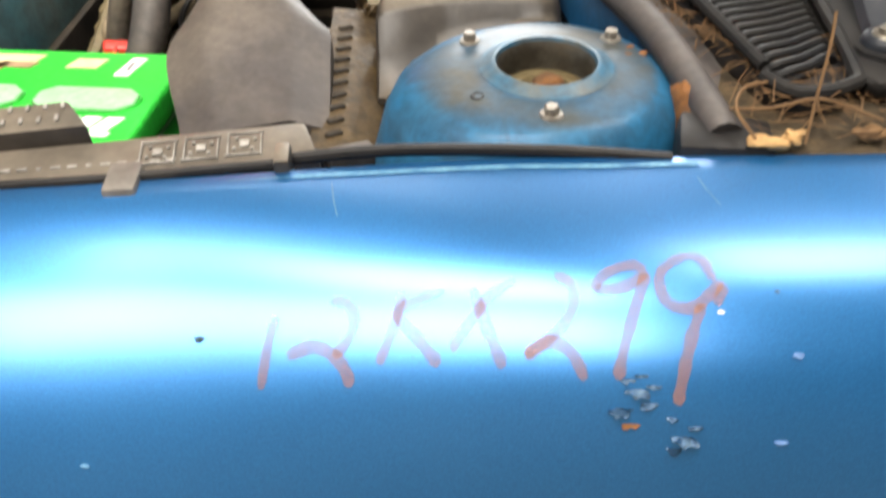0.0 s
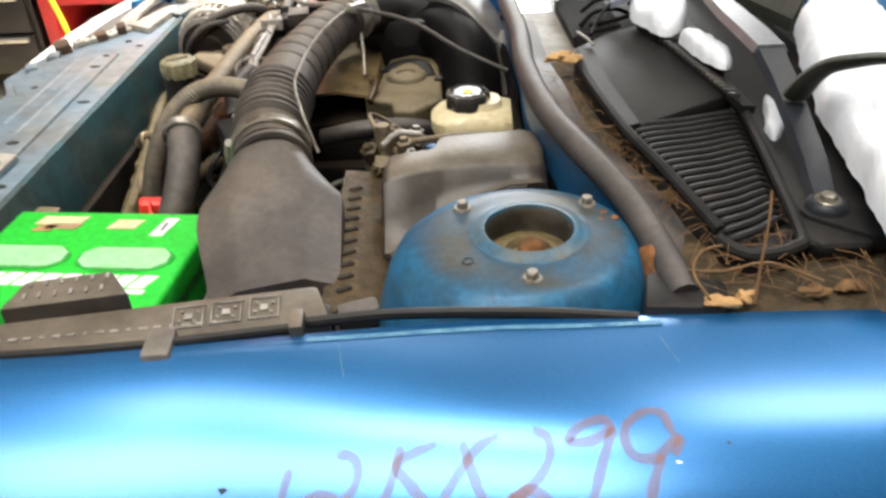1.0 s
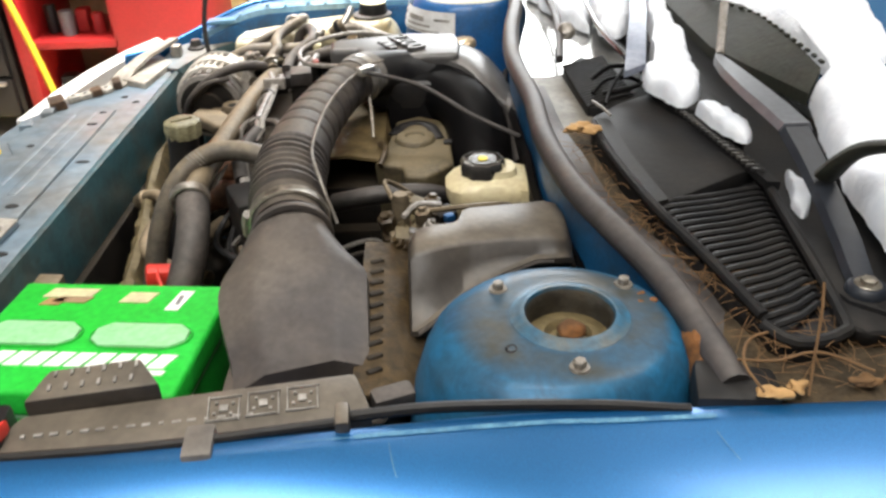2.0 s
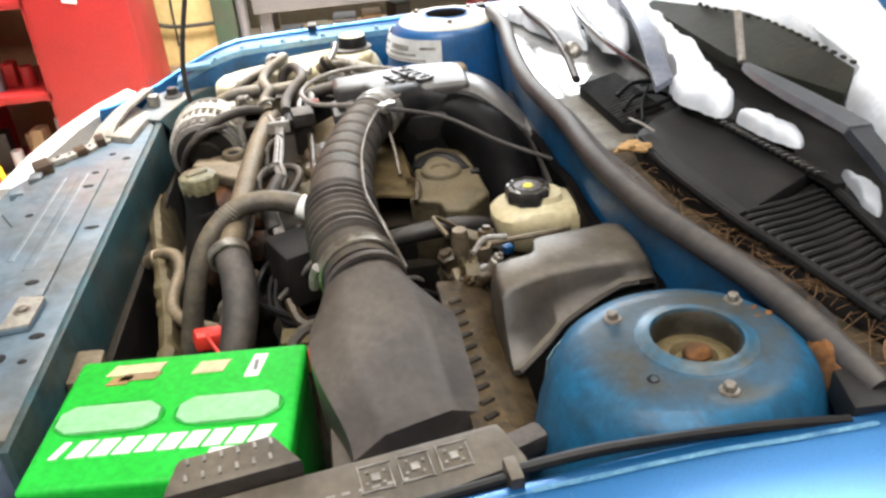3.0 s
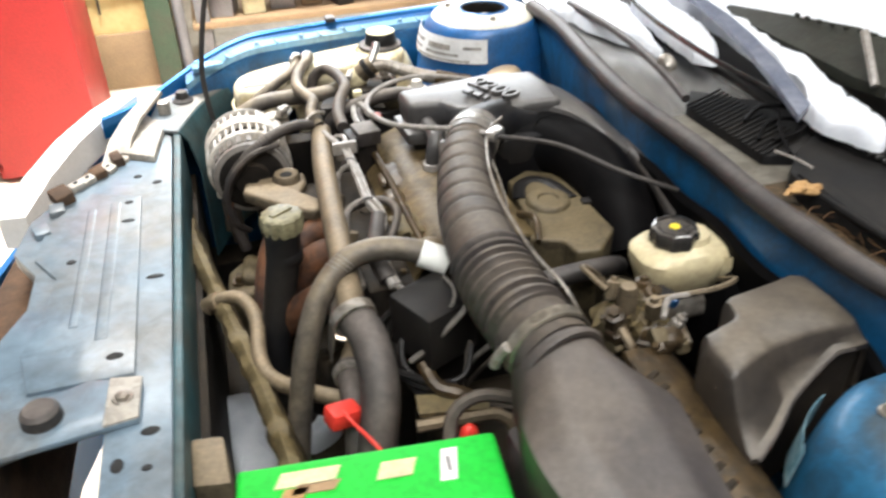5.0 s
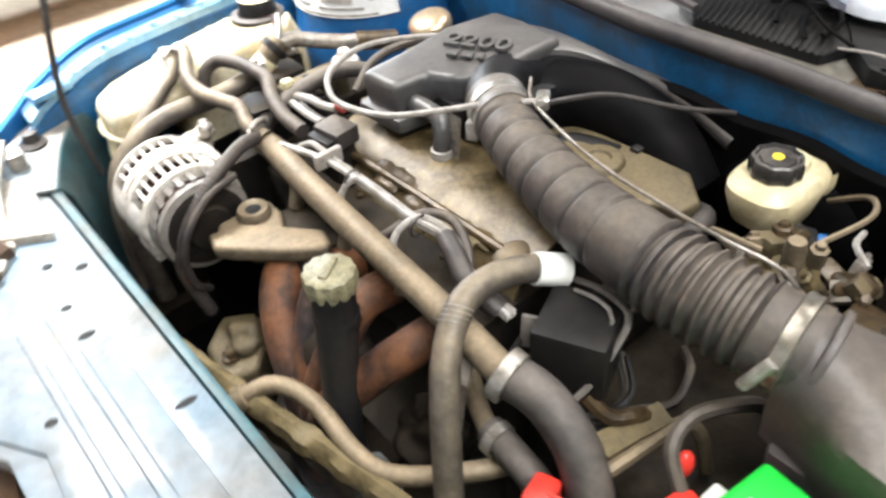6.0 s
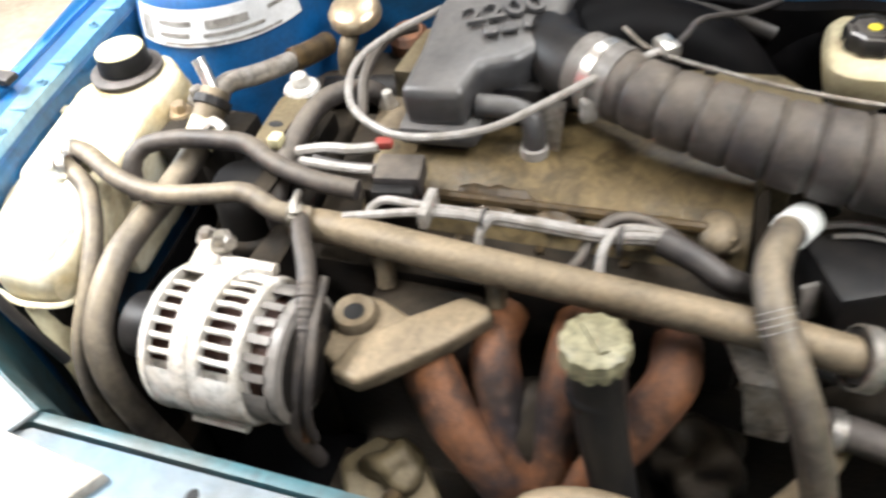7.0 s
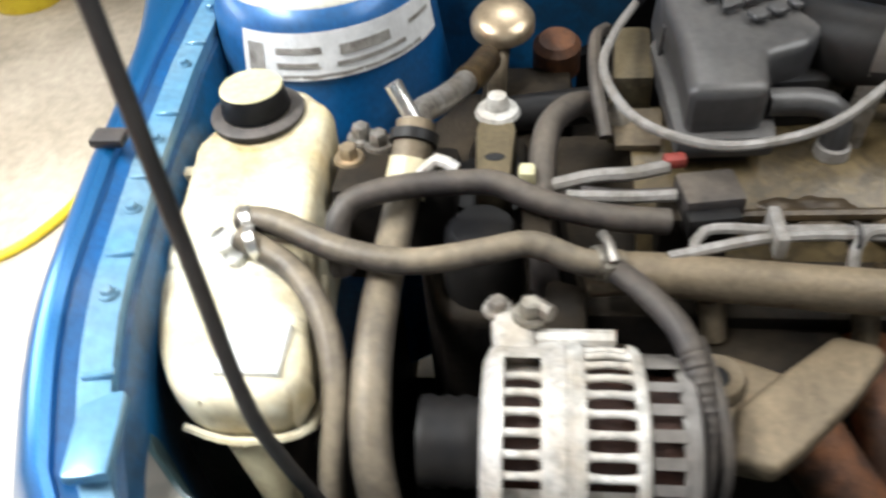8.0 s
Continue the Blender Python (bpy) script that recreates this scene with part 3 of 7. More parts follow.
near_tower = tower(0.002, -0.006, 0.893, 1.0, "dusty blue strut tower with a grimy brown top", None, M_TOWER, 0.0360)
part("hole_rim", lathe([(0.0352, 0.0), (0.0348, 0.0046), (0.0358, 0.0068), (0.0376, 0.0068), (0.0405, 0.0050), (0.0445, 0.0034), (0.0470, 0.0026), (0.0475, 0.0012)], pose(0.002, -0.010, 0.893), 56), M_RIM, near_tower, "worn blue hole rim")
# black disc painted in for the shade of a small dent
part("dent_mark", lathe([(0, -0.001), (0.003, 0.0006), (0.0042, 0.001), (0.0052, 0.0)], pose(-0.047, -0.047, 0.8932), 18), M_BLACK, near_tower, "small black disc for a dark dent")
for k, (fx, fy) in enumerate(((0.066, 0.022), (0.074, 0.012), (0.062, 0.010))):
    part("rust_flake", lump(fx, fy, 0.8925, 0.0034, 0.0024, 0.0014, k + 60, 0.9, 260, 3), M_RUSTHI, near_tower)
far_tower = tower(-0.028, 1.072, 0.907, 1.10, "blue strut tower with a pale dusty top and paper sticker", M_TOWER_TOP, M_PAINT_BAY)
rows = []
for i in range(7):
    a = radians(112 + i * 6.3)
    rows.append([Vector((0.002 + (r + 0.0012) * math.cos(a), -0.010 + (r + 0.0012) * math.sin(a), z)) for r, z in ((0.119, 0.848), (0.1215, 0.828), (0.1245, 0.806))])
part("decal", sheet(rows, 0.0005), M_DECAL, near_tower, "faded pale blue paper decal")
# sticker wrapped round the far tower
def on_far_tower(a, z, lift):
    """A point on the far tower's side at an angle and a height."""
    r = 0.1086 * (1 + 0.075 * (0.895 - z) / 0.05) + lift
    k = 1 + 0.04 * math.cos(2 * radians(a)) * smooth01(0.0, -0.05, z - 0.907)
    return Vector((-0.028 + r * k * math.cos(radians(a)), 1.068 + r * k * math.sin(radians(a)), z))


sticker = part("sticker", sheet([[on_far_tower(153 + i * 5.4, z, 0.0018) for z in (0.889, 0.870, 0.848)] for i in range(20)], 0.0006), M_PAPER, far_tower, "white paper sticker with grey print")
for a0, a1, z0, z1 in ((156, 164, 0.880, 0.852), (170, 190, 0.877, 0.872), (198, 222, 0.877, 0.868), (196, 230, 0.863, 0.859), (170, 188, 0.864, 0.860), (172, 240, 0.853, 0.850), (234, 250, 0.876, 0.872)):
    part("printed_bar", sheet([[on_far_tower(a0 + (a1 - a0) * i / 5, z, 0.0026) for z in (z0, z1)] for i in range(6)], 0.0004), M_PRINT, sticker)

# bulkhead with its rubber seal
SEAL = [(0.108, -0.088, 0.884), (0.100, -0.03, 0.890), (0.086, 0.04, 0.897), (0.060, 0.11, 0.905), (0.036, 0.19, 0.910), (0.022, 0.30, 0.915), (0.022, 0.42, 0.918), (0.014, 0.58, 0.920), (0.026, 0.73, 0.921), (0.05, 0.90, 0.918), (0.055, 1.04, 0.914)]
wall_rows = []
for q in spline(SEAL, 0.02):
    wall_rows.append([q + Vector((0.004, 0, -0.008)), q + Vector((-0.002, 0, -0.03)), q + Vector((0.0, 0, -0.10)), q + Vector((0.03, 0, -0.30)), q + Vector((0.03, 0, -0.52))])
part("bulkhead", sheet(wall_rows, 0.004), M_BULK, car, "blue painted bulkhead")
# black sheet added to put shade on the lower bulkhead
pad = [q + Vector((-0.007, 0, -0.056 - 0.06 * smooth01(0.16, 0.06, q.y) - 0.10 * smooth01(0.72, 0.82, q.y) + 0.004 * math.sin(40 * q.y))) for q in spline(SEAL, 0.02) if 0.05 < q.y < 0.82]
part("bulkhead_dark_sheet", sheet([[q, q + Vector((-0.006, 0, -0.008)), q + Vector((-0.004, 0, -0.06)), q + Vector((0.026, 0, -0.26))] for q in pad], 0.004), M_VOID, car, "black sheet added to darken the lower bulkhead")
part("bonnet_seal", tube(SEAL, 0.0125, 12), M_SEAL, car, "grey rubber bonnet seal")
lip = [q for q in spline(SEAL, 0.02) if q.y < 0.48]
part("seal_flange", strip([q + Vector((0.009, 0.0, -0.006)) for q in lip], [q + Vector((0.037 - 0.010 * smooth01(0.25, 0.45, q.y), 0.010, -0.012 + 0.003 * math.sin(30 * q.y))) for q in lip], 0.003), M_SEAL, car, "dusty grey seal flange")
part("seal_end_block", prism([(0.075, -0.105), (0.135, -0.11), (0.14, -0.075), (0.085, -0.06)], 0.86, 0.890, 0.006), M_BLACK, car, "black rubber end block")

# gutter below the windscreen
gutter = []
for i in range(33):
    y = -0.115 + i * 0.0395
    x0 = 0.10 - 0.085 * smooth01(-0.05, 0.30, y) + 0.045 * smooth01(0.6, 0.95, y)
    gutter.append([Vector((x0 + 0.012, y, 0.893 + 0.018 * smooth01(0, 0.4, y) - 0.012)), Vector((x0 + 0.06, y, 0.880 + 0.02 * smooth01(0, 0.4, y))), Vector((0.26, y, 0.888 + 0.012 * smooth01(0, 0.4, y))), Vector((0.36, y, 0.905))])
part("windscreen_gutter", sheet(gutter[:13], 0.004), M_DIRT, car, "dirty metal gutter full of debris")
part("windscreen_gutter", sheet(gutter[12:18], 0.004), M_SILT, car, "olive grey metal gutter under dust")
part("windscreen_gutter", sheet(gutter[17:], 0.004), M_GUTTER, car, "pale grey metal gutter")

# plastic cowl cover: a smooth panel and a ribbed grille
cowl = part("cowl_cover", prism([(0.082, 0.345), (0.076, 0.30), (0.103, 0.132), (0.222, 0.205), (0.232, 0.40), (0.19, 0.43), (0.12, 0.385)], 0.888, 0.922, 0.004, zt=lambda x, y: 0.914 + 0.028 * (y - 0.13)), M_COWL, car, "black plastic cowl cover")
part("cover_edge", tube([(0.080, 0.32, 0.918), (0.088, 0.23, 0.916), (0.104, 0.132, 0.913), (0.124, 0.06, 0.909), (0.146, -0.03, 0.903)], 0.0048, 8), M_COWL, cowl)
part("grille_bed", prism([(0.103, 0.130), (0.146, -0.045), (0.160, -0.062), (0.196, -0.056), (0.206, -0.03), (0.224, 0.205)], 0.880, 0.899, 0.004, zt=lambda x, y: 0.896 + 0.03 * (y + 0.04)), M_BLACK, cowl)
for i in range(19):
    y = -0.040 + i * 0.0105
    xl = 0.103 + (0.130 - y) * 0.235 + 0.005
    xr = 0.200 + (y + 0.04) * 0.09
    z = 0.9025 + 0.03 * (y + 0.04)
    part("slat", tube([(xl, y + 0.001, z - 0.004), (xl + 0.010, y - 0.002, z + 0.003), ((xl + xr) / 2, y + 0.006, z + 0.003), (xr - 0.008, y + 0.022, z + 0.002), (xr, y + 0.026, z - 0.004)], 0.0028, 6, 0.012), M_COWL, cowl)
part("grille_lip", tube([(0.142, -0.040, 0.902), (0.160, -0.060, 0.900), (0.195, -0.053, 0.901), (0.207, -0.02, 0.903), (0.224, 0.19, 0.913)], 0.005, 8), M_COWL, cowl)
# a second ribbed patch at the far end
far_cowl = part("far_cowl_cover", prism([(0.088, 0.40), (0.080, 0.555), (0.112, 0.60), (0.165, 0.53), (0.195, 0.44), (0.13, 0.385)], 0.88, 0.914, 0.005, zt=lambda x, y: 0.912 + 0.10 * (x - 0.09)), M_COWL, car, "ribbed black plastic cowl end")
for i in range(19):
    y = 0.400 + i * 0.0086
    part("slat", tube([(0.086 - 0.04 * (y - 0.40), y, 0.913), (0.115, y + 0.008, 0.9185), (0.146 - 0.05 * (y - 0.4), y + 0.016, 0.921)], 0.0019, 6, 0.012), M_COWL, far_cowl)
part("cover_margin", strip([(0.084, 0.335, 0.9225), (0.088, 0.24, 0.9200), (0.103, 0.134, 0.9170)], [(0.100, 0.335, 0.9228), (0.104, 0.24, 0.9203), (0.117, 0.140, 0.9174)], 0.004), M_COWL, cowl, "black panel margin")
part("cowl_ledge", prism([(0.168, 0.435), (0.163, 0.40), (0.172, 0.355), (0.195, 0.315), (0.206, 0.265), (0.219, 0.238), (0.226, 0.25), (0.226, 0.45)], 0.905, 0.934, 0.004), M_COWL, cowl)
part("vent_strip", strip([(0.166, 0.430, 0.925), (0.180, 0.36, 0.926), (0.204, 0.24, 0.924), (0.216, 0.16, 0.922)], [(0.180, 0.432, 0.923), (0.194, 0.362, 0.924), (0.218, 0.242, 0.922), (0.230, 0.162, 0.920)], 0.008), M_COWL, cowl)
for k in range(20):
    part("vent_fin", box(0.1795 + 0.00185 * k, 0.358 - 0.0092 * k, 0.9275 - 0.0002 * k, 0.013, 0.0030, 0.005, 0.001, 1, -17), M_SLAT, cowl)
for pts, r in (([(0.104, 0.465, 0.925), (0.128, 0.472, 0.938), (0.158, 0.455, 0.940), (0.164, 0.43, 0.932), (0.135, 0.408, 0.930), (0.108, 0.412, 0.924)], 0.0030), ([(0.098, 0.425, 0.920), (0.118, 0.440, 0.932), (0.148, 0.436, 0.934), (0.168, 0.41, 0.926)], 0.0026), ([(0.150, 0.50, 0.924), (0.140, 0.455, 0.938), (0.118, 0.415, 0.930), (0.104, 0.375, 0.924)], 0.0022)):
    part("hose_loop", tube(pts, r, 8), M_VOID, far_cowl, "black washer hose")
part("retainer", tube([(0.090, 0.385, 0.925), (0.096, 0.352, 0.928), (0.101, 0.334, 0.926)], 0.0016, 8), M_WIRE, far_cowl, "pale plastic retainer")


part("cowl_tray", prism([(0.215, -0.02), (0.208, 0.0), (0.225, 0.20), (0.225, 0.40), (0.18, 0.46), (0.20, 0.62), (0.19, 1.04), (0.34, 1.04), (0.34, -0.06), (0.25, -0.05)], 0.893, 0.908, 0.004), M_COWL, car, "black plastic tray below the windscreen")

# windscreen and its moulding
part("windscreen", sheet([[Vector((0.315 + 0.62 * k, y, 0.945 + 0.40 * k - 0.03 * ((y - MID) / 0.6) ** 2)) for y in [-0.03 + j * 0.0932 for j in range(13)]] for k in (0, 0.33, 0.66, 1)], 0.005), M_GLASS, car, "windscreen glass coloured blue, under snow")
part("windscreen_moulding", strip([(0.257, 0.764, 0.962), (0.253, 0.690, 0.962), (0.252, 0.603, 0.962), (0.250, 0.465, 0.962), (0.273, 0.375, 0.962), (0.302, 0.291, 0.960)], [(0.264, 0.758, 0.970), (0.270, 0.700, 0.978), (0.282, 0.635, 0.986), (0.315, 0.545, 0.992), (0.320, 0.419, 0.992), (0.314, 0.300, 0.985)], 0.014), M_OLIVE, car, "olive grey moulding below the windscreen")
for k in range(18):
    f = k / 17
    part("moulding_tooth", box(0.284 + 0.034 * smooth01(0.0, 0.45, f), 0.630 - 0.32 * f, 0.9885 + 0.003 * math.sin(3 * f), 0.005, 0.008, 0.004, 0.001, 1), M_OLIVE, car)

# wipers
def arm_rows(rows):
    return sheet([[Vector((x - w * 0.36, y, z - 0.007)), Vector((x - w * 0.26, y, z)), Vector((x + w * 0.26, y, z)), Vector((x + w * 0.36, y, z - 0.007))] for x, y, z, w in rows], 0.005)


arm = part("wiper_arm", arm_rows(((0.233, -0.007, 0.9135, 0.030), (0.236, 0.014, 0.918, 0.034), (0.239, 0.039, 0.926, 0.036), (0.238, 0.085, 0.946, 0.036), (0.238, 0.129, 0.962, 0.039), (0.2355, 0.168, 0.977, 0.043))), M_ARM, car, "dark grey wiper arm with snow beside it")
part("pivot_mount", prism([(0.196, -0.040), (0.212, -0.058), (0.250, -0.058), (0.275, -0.035), (0.275, 0.03), (0.250, 0.06), (0.215, 0.03)], 0.884, 0.904, 0.008, 3, 0.85), M_COWL, car, "black plastic wiper pivot mount")
part("arm_eye", lathe([(0, 0.0), (0.0125, 0.0), (0.0150, -0.002), (0.0162, -0.006), (0.0162, -0.011), (0.0145, -0.012)], pose(0.233, -0.009, 0.9150), 28), M_ARM, arm)
part("pivot_base", lathe([(0.0145, -0.0105), (0.0155, -0.013), (0.0165, -0.020), (0.0165, -0.028)], pose(0.233, -0.009, 0.9150), 28), M_VOID, arm, "black rubber pivot boot")
hexbolt(0.233, -0.009, 0.9150, 0.0065, 0.005, arm, M_CLAMP, "pivot_nut")
part("arm_channel", arm_rows(((0.2355, 0.165, 0.9785, 0.045), (0.2345, 0.21, 0.979, 0.047), (0.233, 0.27, 0.978, 0.046), (0.232, 0.33, 0.977, 0.038), (0.233, 0.37, 0.976, 0.026), (0.235, 0.392, 0.975, 0.012))), M_ARM_GREY, arm, "dusty grey arm channel")
part("wiper_blade", tube([(0.238, 0.097, 0.958), (0.241, 0.083, 0.978), (0.249, 0.072, 0.992), (0.260, 0.052, 1.003), (0.267, 0.020, 1.016), (0.285, -0.05, 1.035)], lambda f: 0.0125 - 0.0085 * f, 10, 0.006, squash=0.6), M_OLIVE, arm, "dark olive wiper blade hook")
part("blade_link", tube([(0.252, 0.432, 0.962), (0.259, 0.457, 0.985), (0.268, 0.487, 1.010)], 0.0052, 8), M_WIRE, arm)
arm2 = part("wiper_arm", strip([(0.130, 0.405, 0.953), (0.153, 0.50, 0.966), (0.178, 0.60, 0.973), (0.198, 0.69, 0.977), (0.222, 0.84, 0.98)], [(0.161, 0.428, 0.955), (0.181, 0.515, 0.968), (0.204, 0.61, 0.975), (0.219, 0.69, 0.978), (0.236, 0.84, 0.98)], 0.008), M_ARM_SNOWY, car, "pale frosted wiper arm lying in snow")
part("washer_hose", tube([(0.152, 0.44, 0.945), (0.144, 0.486, 0.953), (0.137, 0.565, 0.955), (0.138, 0.651, 0.955), (0.148, 0.782, 0.955), (0.179, 0.932, 0.955), (0.226, 1.05, 0.955)], 0.0042, 8), M_SHINY, arm2)
part("hinge_clamp", lump(0.098, 0.645, 0.938, 0.013, 0.017, 0.012, 3, 0.3, 60, 2), M_DULL, car, "small dull metal clamp")
part("cowl_rail", tube([(0.075, 0.55, 0.925), (0.09, 0.66, 0.932), (0.10, 0.80, 0.934), (0.10, 0.98, 0.93)], 0.006, 8), M_SEAL, car)

# front panel over the radiator
panel = part("radiator_support", prism([(-0.592, 0.12), (-0.592, 0.96), (-0.62, 1.01), (-0.66, 0.93), (-0.69, 0.87), (-0.735, 0.81), (-0.775, 0.74), (-0.785, 0.66), (-0.752, 0.60), (-0.752, 0.53), (-0.772, 0.48), (-0.768, 0.30), (-0.655, 0.335), (-0.655, 0.12)], 0.775, 0.795, 0.003), M_SUPPORT, car, "dusty pale blue radiator support panel")
part("rear_lip", prism([(-0.592, 0.10), (-0.583, 0.10), (-0.578, 0.97), (-0.60, 1.03), (-0.606, 1.02), (-0.589, 0.96)], 0.70, 0.797, 0.002), M_TEAL_LIP, panel, "teal upright lip")
part("raised_plate", prism([(-0.628, 0.375), (-0.632, 0.76), (-0.70, 0.79), (-0.748, 0.72), (-0.755, 0.63), (-0.725, 0.58), (-0.73, 0.50), (-0.745, 0.44), (-0.73, 0.375)], 0.794, 0.7995, 0.002), M_SUPPORT, panel)
for rx, y0, y1, w in ((-0.665, 0.44, 0.75, 0.012), (-0.695, 0.47, 0.74, 0.010)):
    part("pressed_rib", box(rx, (y0 + y1) / 2, 0.7965, w * 1.3, y1 - y0, 0.008, 0.0038, 3), M_SUPPORT, panel)
part("latch_strap", prism([(-0.622, 0.302), (-0.620, 0.362), (-0.670, 0.372), (-0.755, 0.345), (-0.758, 0.285)], 0.796, 0.803, 0.002), M_SUPPORT, panel)
part("rubber_buffer", lathe([(0, 0.016), (0.014, 0.016), (0.018, 0.012), (0.019, 0.0), (0, 0)], pose(-0.708, 0.328, 0.802), 20), M_RUBBER, panel)
part("strap_plate", prism([(-0.621, 0.303), (-0.619, 0.361), (-0.650, 0.367), (-0.653, 0.299)], 0.802, 0.8055, 0.0015), M_STRAP, panel, "cream strap end plate")
hexbolt(-0.636, 0.333, 0.8055, 0.0065, 0.005, panel, M_DULL)
# slots are flat dark discs, the shade inside a hole painted on
for hx, hy, ra, rb in ((-0.612, 0.553, 0.011, 0.004), (-0.612, 0.803, 0.007, 0.005), (-0.612, 0.291, 0.009, 0.006), (-0.640, 0.255, 0.006, 0.009), (-0.614, 0.245, 0.005, 0.004), (-0.649, 0.408, 0.009, 0.006), (-0.647, 0.693, 0.009, 0.004), (-0.710, 0.610, 0.006, 0.005), (-0.648, 0.745, 0.006, 0.004), (-0.640, 0.83, 0.006, 0.005)):
    part("slot", lathe([(0, 0.0012), (0.8, 0.0012), (1.0, 0.0)], Matrix.Translation((hx, hy, 0.7995 if -0.73 < hx < -0.63 and 0.38 < hy < 0.76 else 0.7953)) @ Matrix.Diagonal((ra, rb, 1, 1)), 20), M_DARK, panel)
part("side_bracket", prism([(-0.615, 0.87), (-0.60, 1.0), (-0.64, 1.05), (-0.672, 1.00), (-0.665, 0.90)], 0.79, 0.806, 0.004), M_STRAP, panel)
part("bracket_strap", strip([(-0.655, 0.885, 0.80), (-0.648, 0.93, 0.814), (-0.635, 0.98, 0.824), (-0.60, 1.06, 0.835)], [(-0.695, 0.875, 0.795), (-0.685, 0.94, 0.808), (-0.665, 1.0, 0.818), (-0.625, 1.085, 0.828)], 0.006), M_STRAP, panel)
for kx, ky, w, d, h, turn, mt in ((-0.738, 0.785, 0.026, 0.030, 0.018, 30, M_FOAM), (-0.722, 0.815, 0.022, 0.014, 0.012, 35, M_STRAP), (-0.708, 0.832, 0.020, 0.016, 0.010, 40, M_STRAP), (-0.694, 0.846, 0.020, 0.018, 0.014, 30, M_FOAM), (-0.682, 0.862, 0.018, 0.020, 0.009, 55, M_STRAP), (-0.670, 0.884, 0.016, 0.026, 0.016, 20, M_FOAM)):
    tab = part("grille_tab", box(kx, ky, 0.795 + h / 2, w, d, h, 0.003, 2, turn, (8, -6)), mt, panel, "rusty grille tab" if mt is M_FOAM else "pale grille tab")
    if mt is M_STRAP:
        part("tab_hole", lathe([(0, 0.0006), (0.003, 0.0006), (0.0036, 0)], pose(kx, ky, 0.7955 + h, 8, -6, 0), 12), M_DARK, tab)
for kx, ky, a in ((-0.755, 0.70, 20), (-0.742, 0.755, 10)):
    part("grille_tab", box(kx, ky, 0.799, 0.020, 0.028, 0.010, 0.003, 2, a), M_SUPPORT, panel)
part("rod_bracket", box(-0.600, 1.035, 0.815, 0.020, 0.024, 0.026, 0.005), M_DULL, panel)

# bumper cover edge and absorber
part("bumper_cover", strip([(-0.672, 1.150, 0.812), (-0.725, 1.105, 0.800), (-0.778, 1.03, 0.785), (-0.818, 0.94, 0.770), (-0.846, 0.84, 0.755)], [(-0.648, 1.118, 0.812), (-0.695, 1.075, 0.800), (-0.742, 1.005, 0.785), (-0.778, 0.925, 0.770), (-0.806, 0.835, 0.755)], 0.05), M_BLOWN_FASCIA, car, "bumper cover edge whitened as an overexposed highlight")
part("bumper_beam", prism([(-0.64, 1.10), (-0.735, 1.0), (-0.80, 0.83), (-0.83, 0.6), (-0.835, 0.2), (-0.77, 0.2), (-0.76, 0.6), (-0.74, 0.76), (-0.69, 0.9), (-0.62, 1.04)], 0.55, 0.745, 0.01), M_FOAM, car, "brown shock absorber behind the bumper")
part("front_fascia", strip([(-0.67, 1.165, 0.75), (-0.80, 1.02, 0.70), (-0.87, 0.80, 0.68), (-0.90, 0.53, 0.67), (-0.87, 0.26, 0.68), (-0.80, 0.04, 0.70), (-0.67, -0.11, 0.75)], [(-0.66, 1.15, 0.75), (-0.79, 1.0, 0.70), (-0.86, 0.80, 0.68), (-0.89, 0.53, 0.67), (-0.86, 0.26, 0.68), (-0.79, 0.06, 0.70), (-0.66, -0.09, 0.75)], 0.45), M_PAINT, car, "blue front bumper")

# radiator
part("radiator_core", box(-0.585, 0.53, 0.50, 0.028, 0.96, 0.40, 0.004), M_IRON, car)

part("shroud_arc", tube([(-0.585, 0.40, 0.66), (-0.598, 0.43, 0.675), (-0.596, 0.47, 0.68), (-0.580, 0.52, 0.672)], 0.010, 10), M_OCHRE, car)
shroud = []
for k in range(60):
    f = k / 59
    y = 0.86 - 0.58 * f
    dx = -0.004 + 0.106 * smooth01(-0.15, 1.15, f)
    n = noise.noise(Vector((y * 40, 2.0, 0))) * 0.005 + noise.noise(Vector((y * 110, 5.0, 0))) * 0.0025
    shroud.append([Vector((-0.603 + dx + n, y, 0.700)), Vector((-0.600 + dx + n, y, 0.713)), Vector((-0.592 + dx, y, 0.719 + n * 0.5)), Vector((-0.583 + dx - n, y, 0.716)), Vector((-0.577 + dx + n * 0.8, y, 0.70)), Vector((-0.570 + dx - n, y, 0.67)), Vector((-0.568 + dx + n, y, 0.60))])
part("shroud_edge", sheet(shroud, 0.004), M_OCHRE, car, "ochre dusty fan shroud edge")
part("support_block", prism([(-0.583, 0.306), (-0.551, 0.302), (-0.547, 0.238), (-0.582, 0.244)], 0.62, 0.76, 0.005), M_TAN, car, "tan dusty radiator side block")
# black sheet added to keep the gap beside the tank dark
part("gap_shade", sheet([[Vector((x, 0.985 - 0.01 * math.sin(9 * x), z)) for z in (0.36, 0.50, 0.64, 0.76)] for x in (-0.44, -0.40, -0.36, -0.32, -0.28, -0.24)], 0.004), M_VOID, car, "black sheet added as shade between the hoses")
# added trays: one hides the lit floor, one carries the white heaps
part("added_tray", box(-0.36, 0.93, 0.45, 0.36, 0.20, 0.012, 0.004), M_VOID, car, "black tray added under the engine")
part("added_tray", box(-0.49, 0.54, 0.47, 0.20, 0.60, 0.012, 0.004), M_IRON, car, "black tray added under the engine")

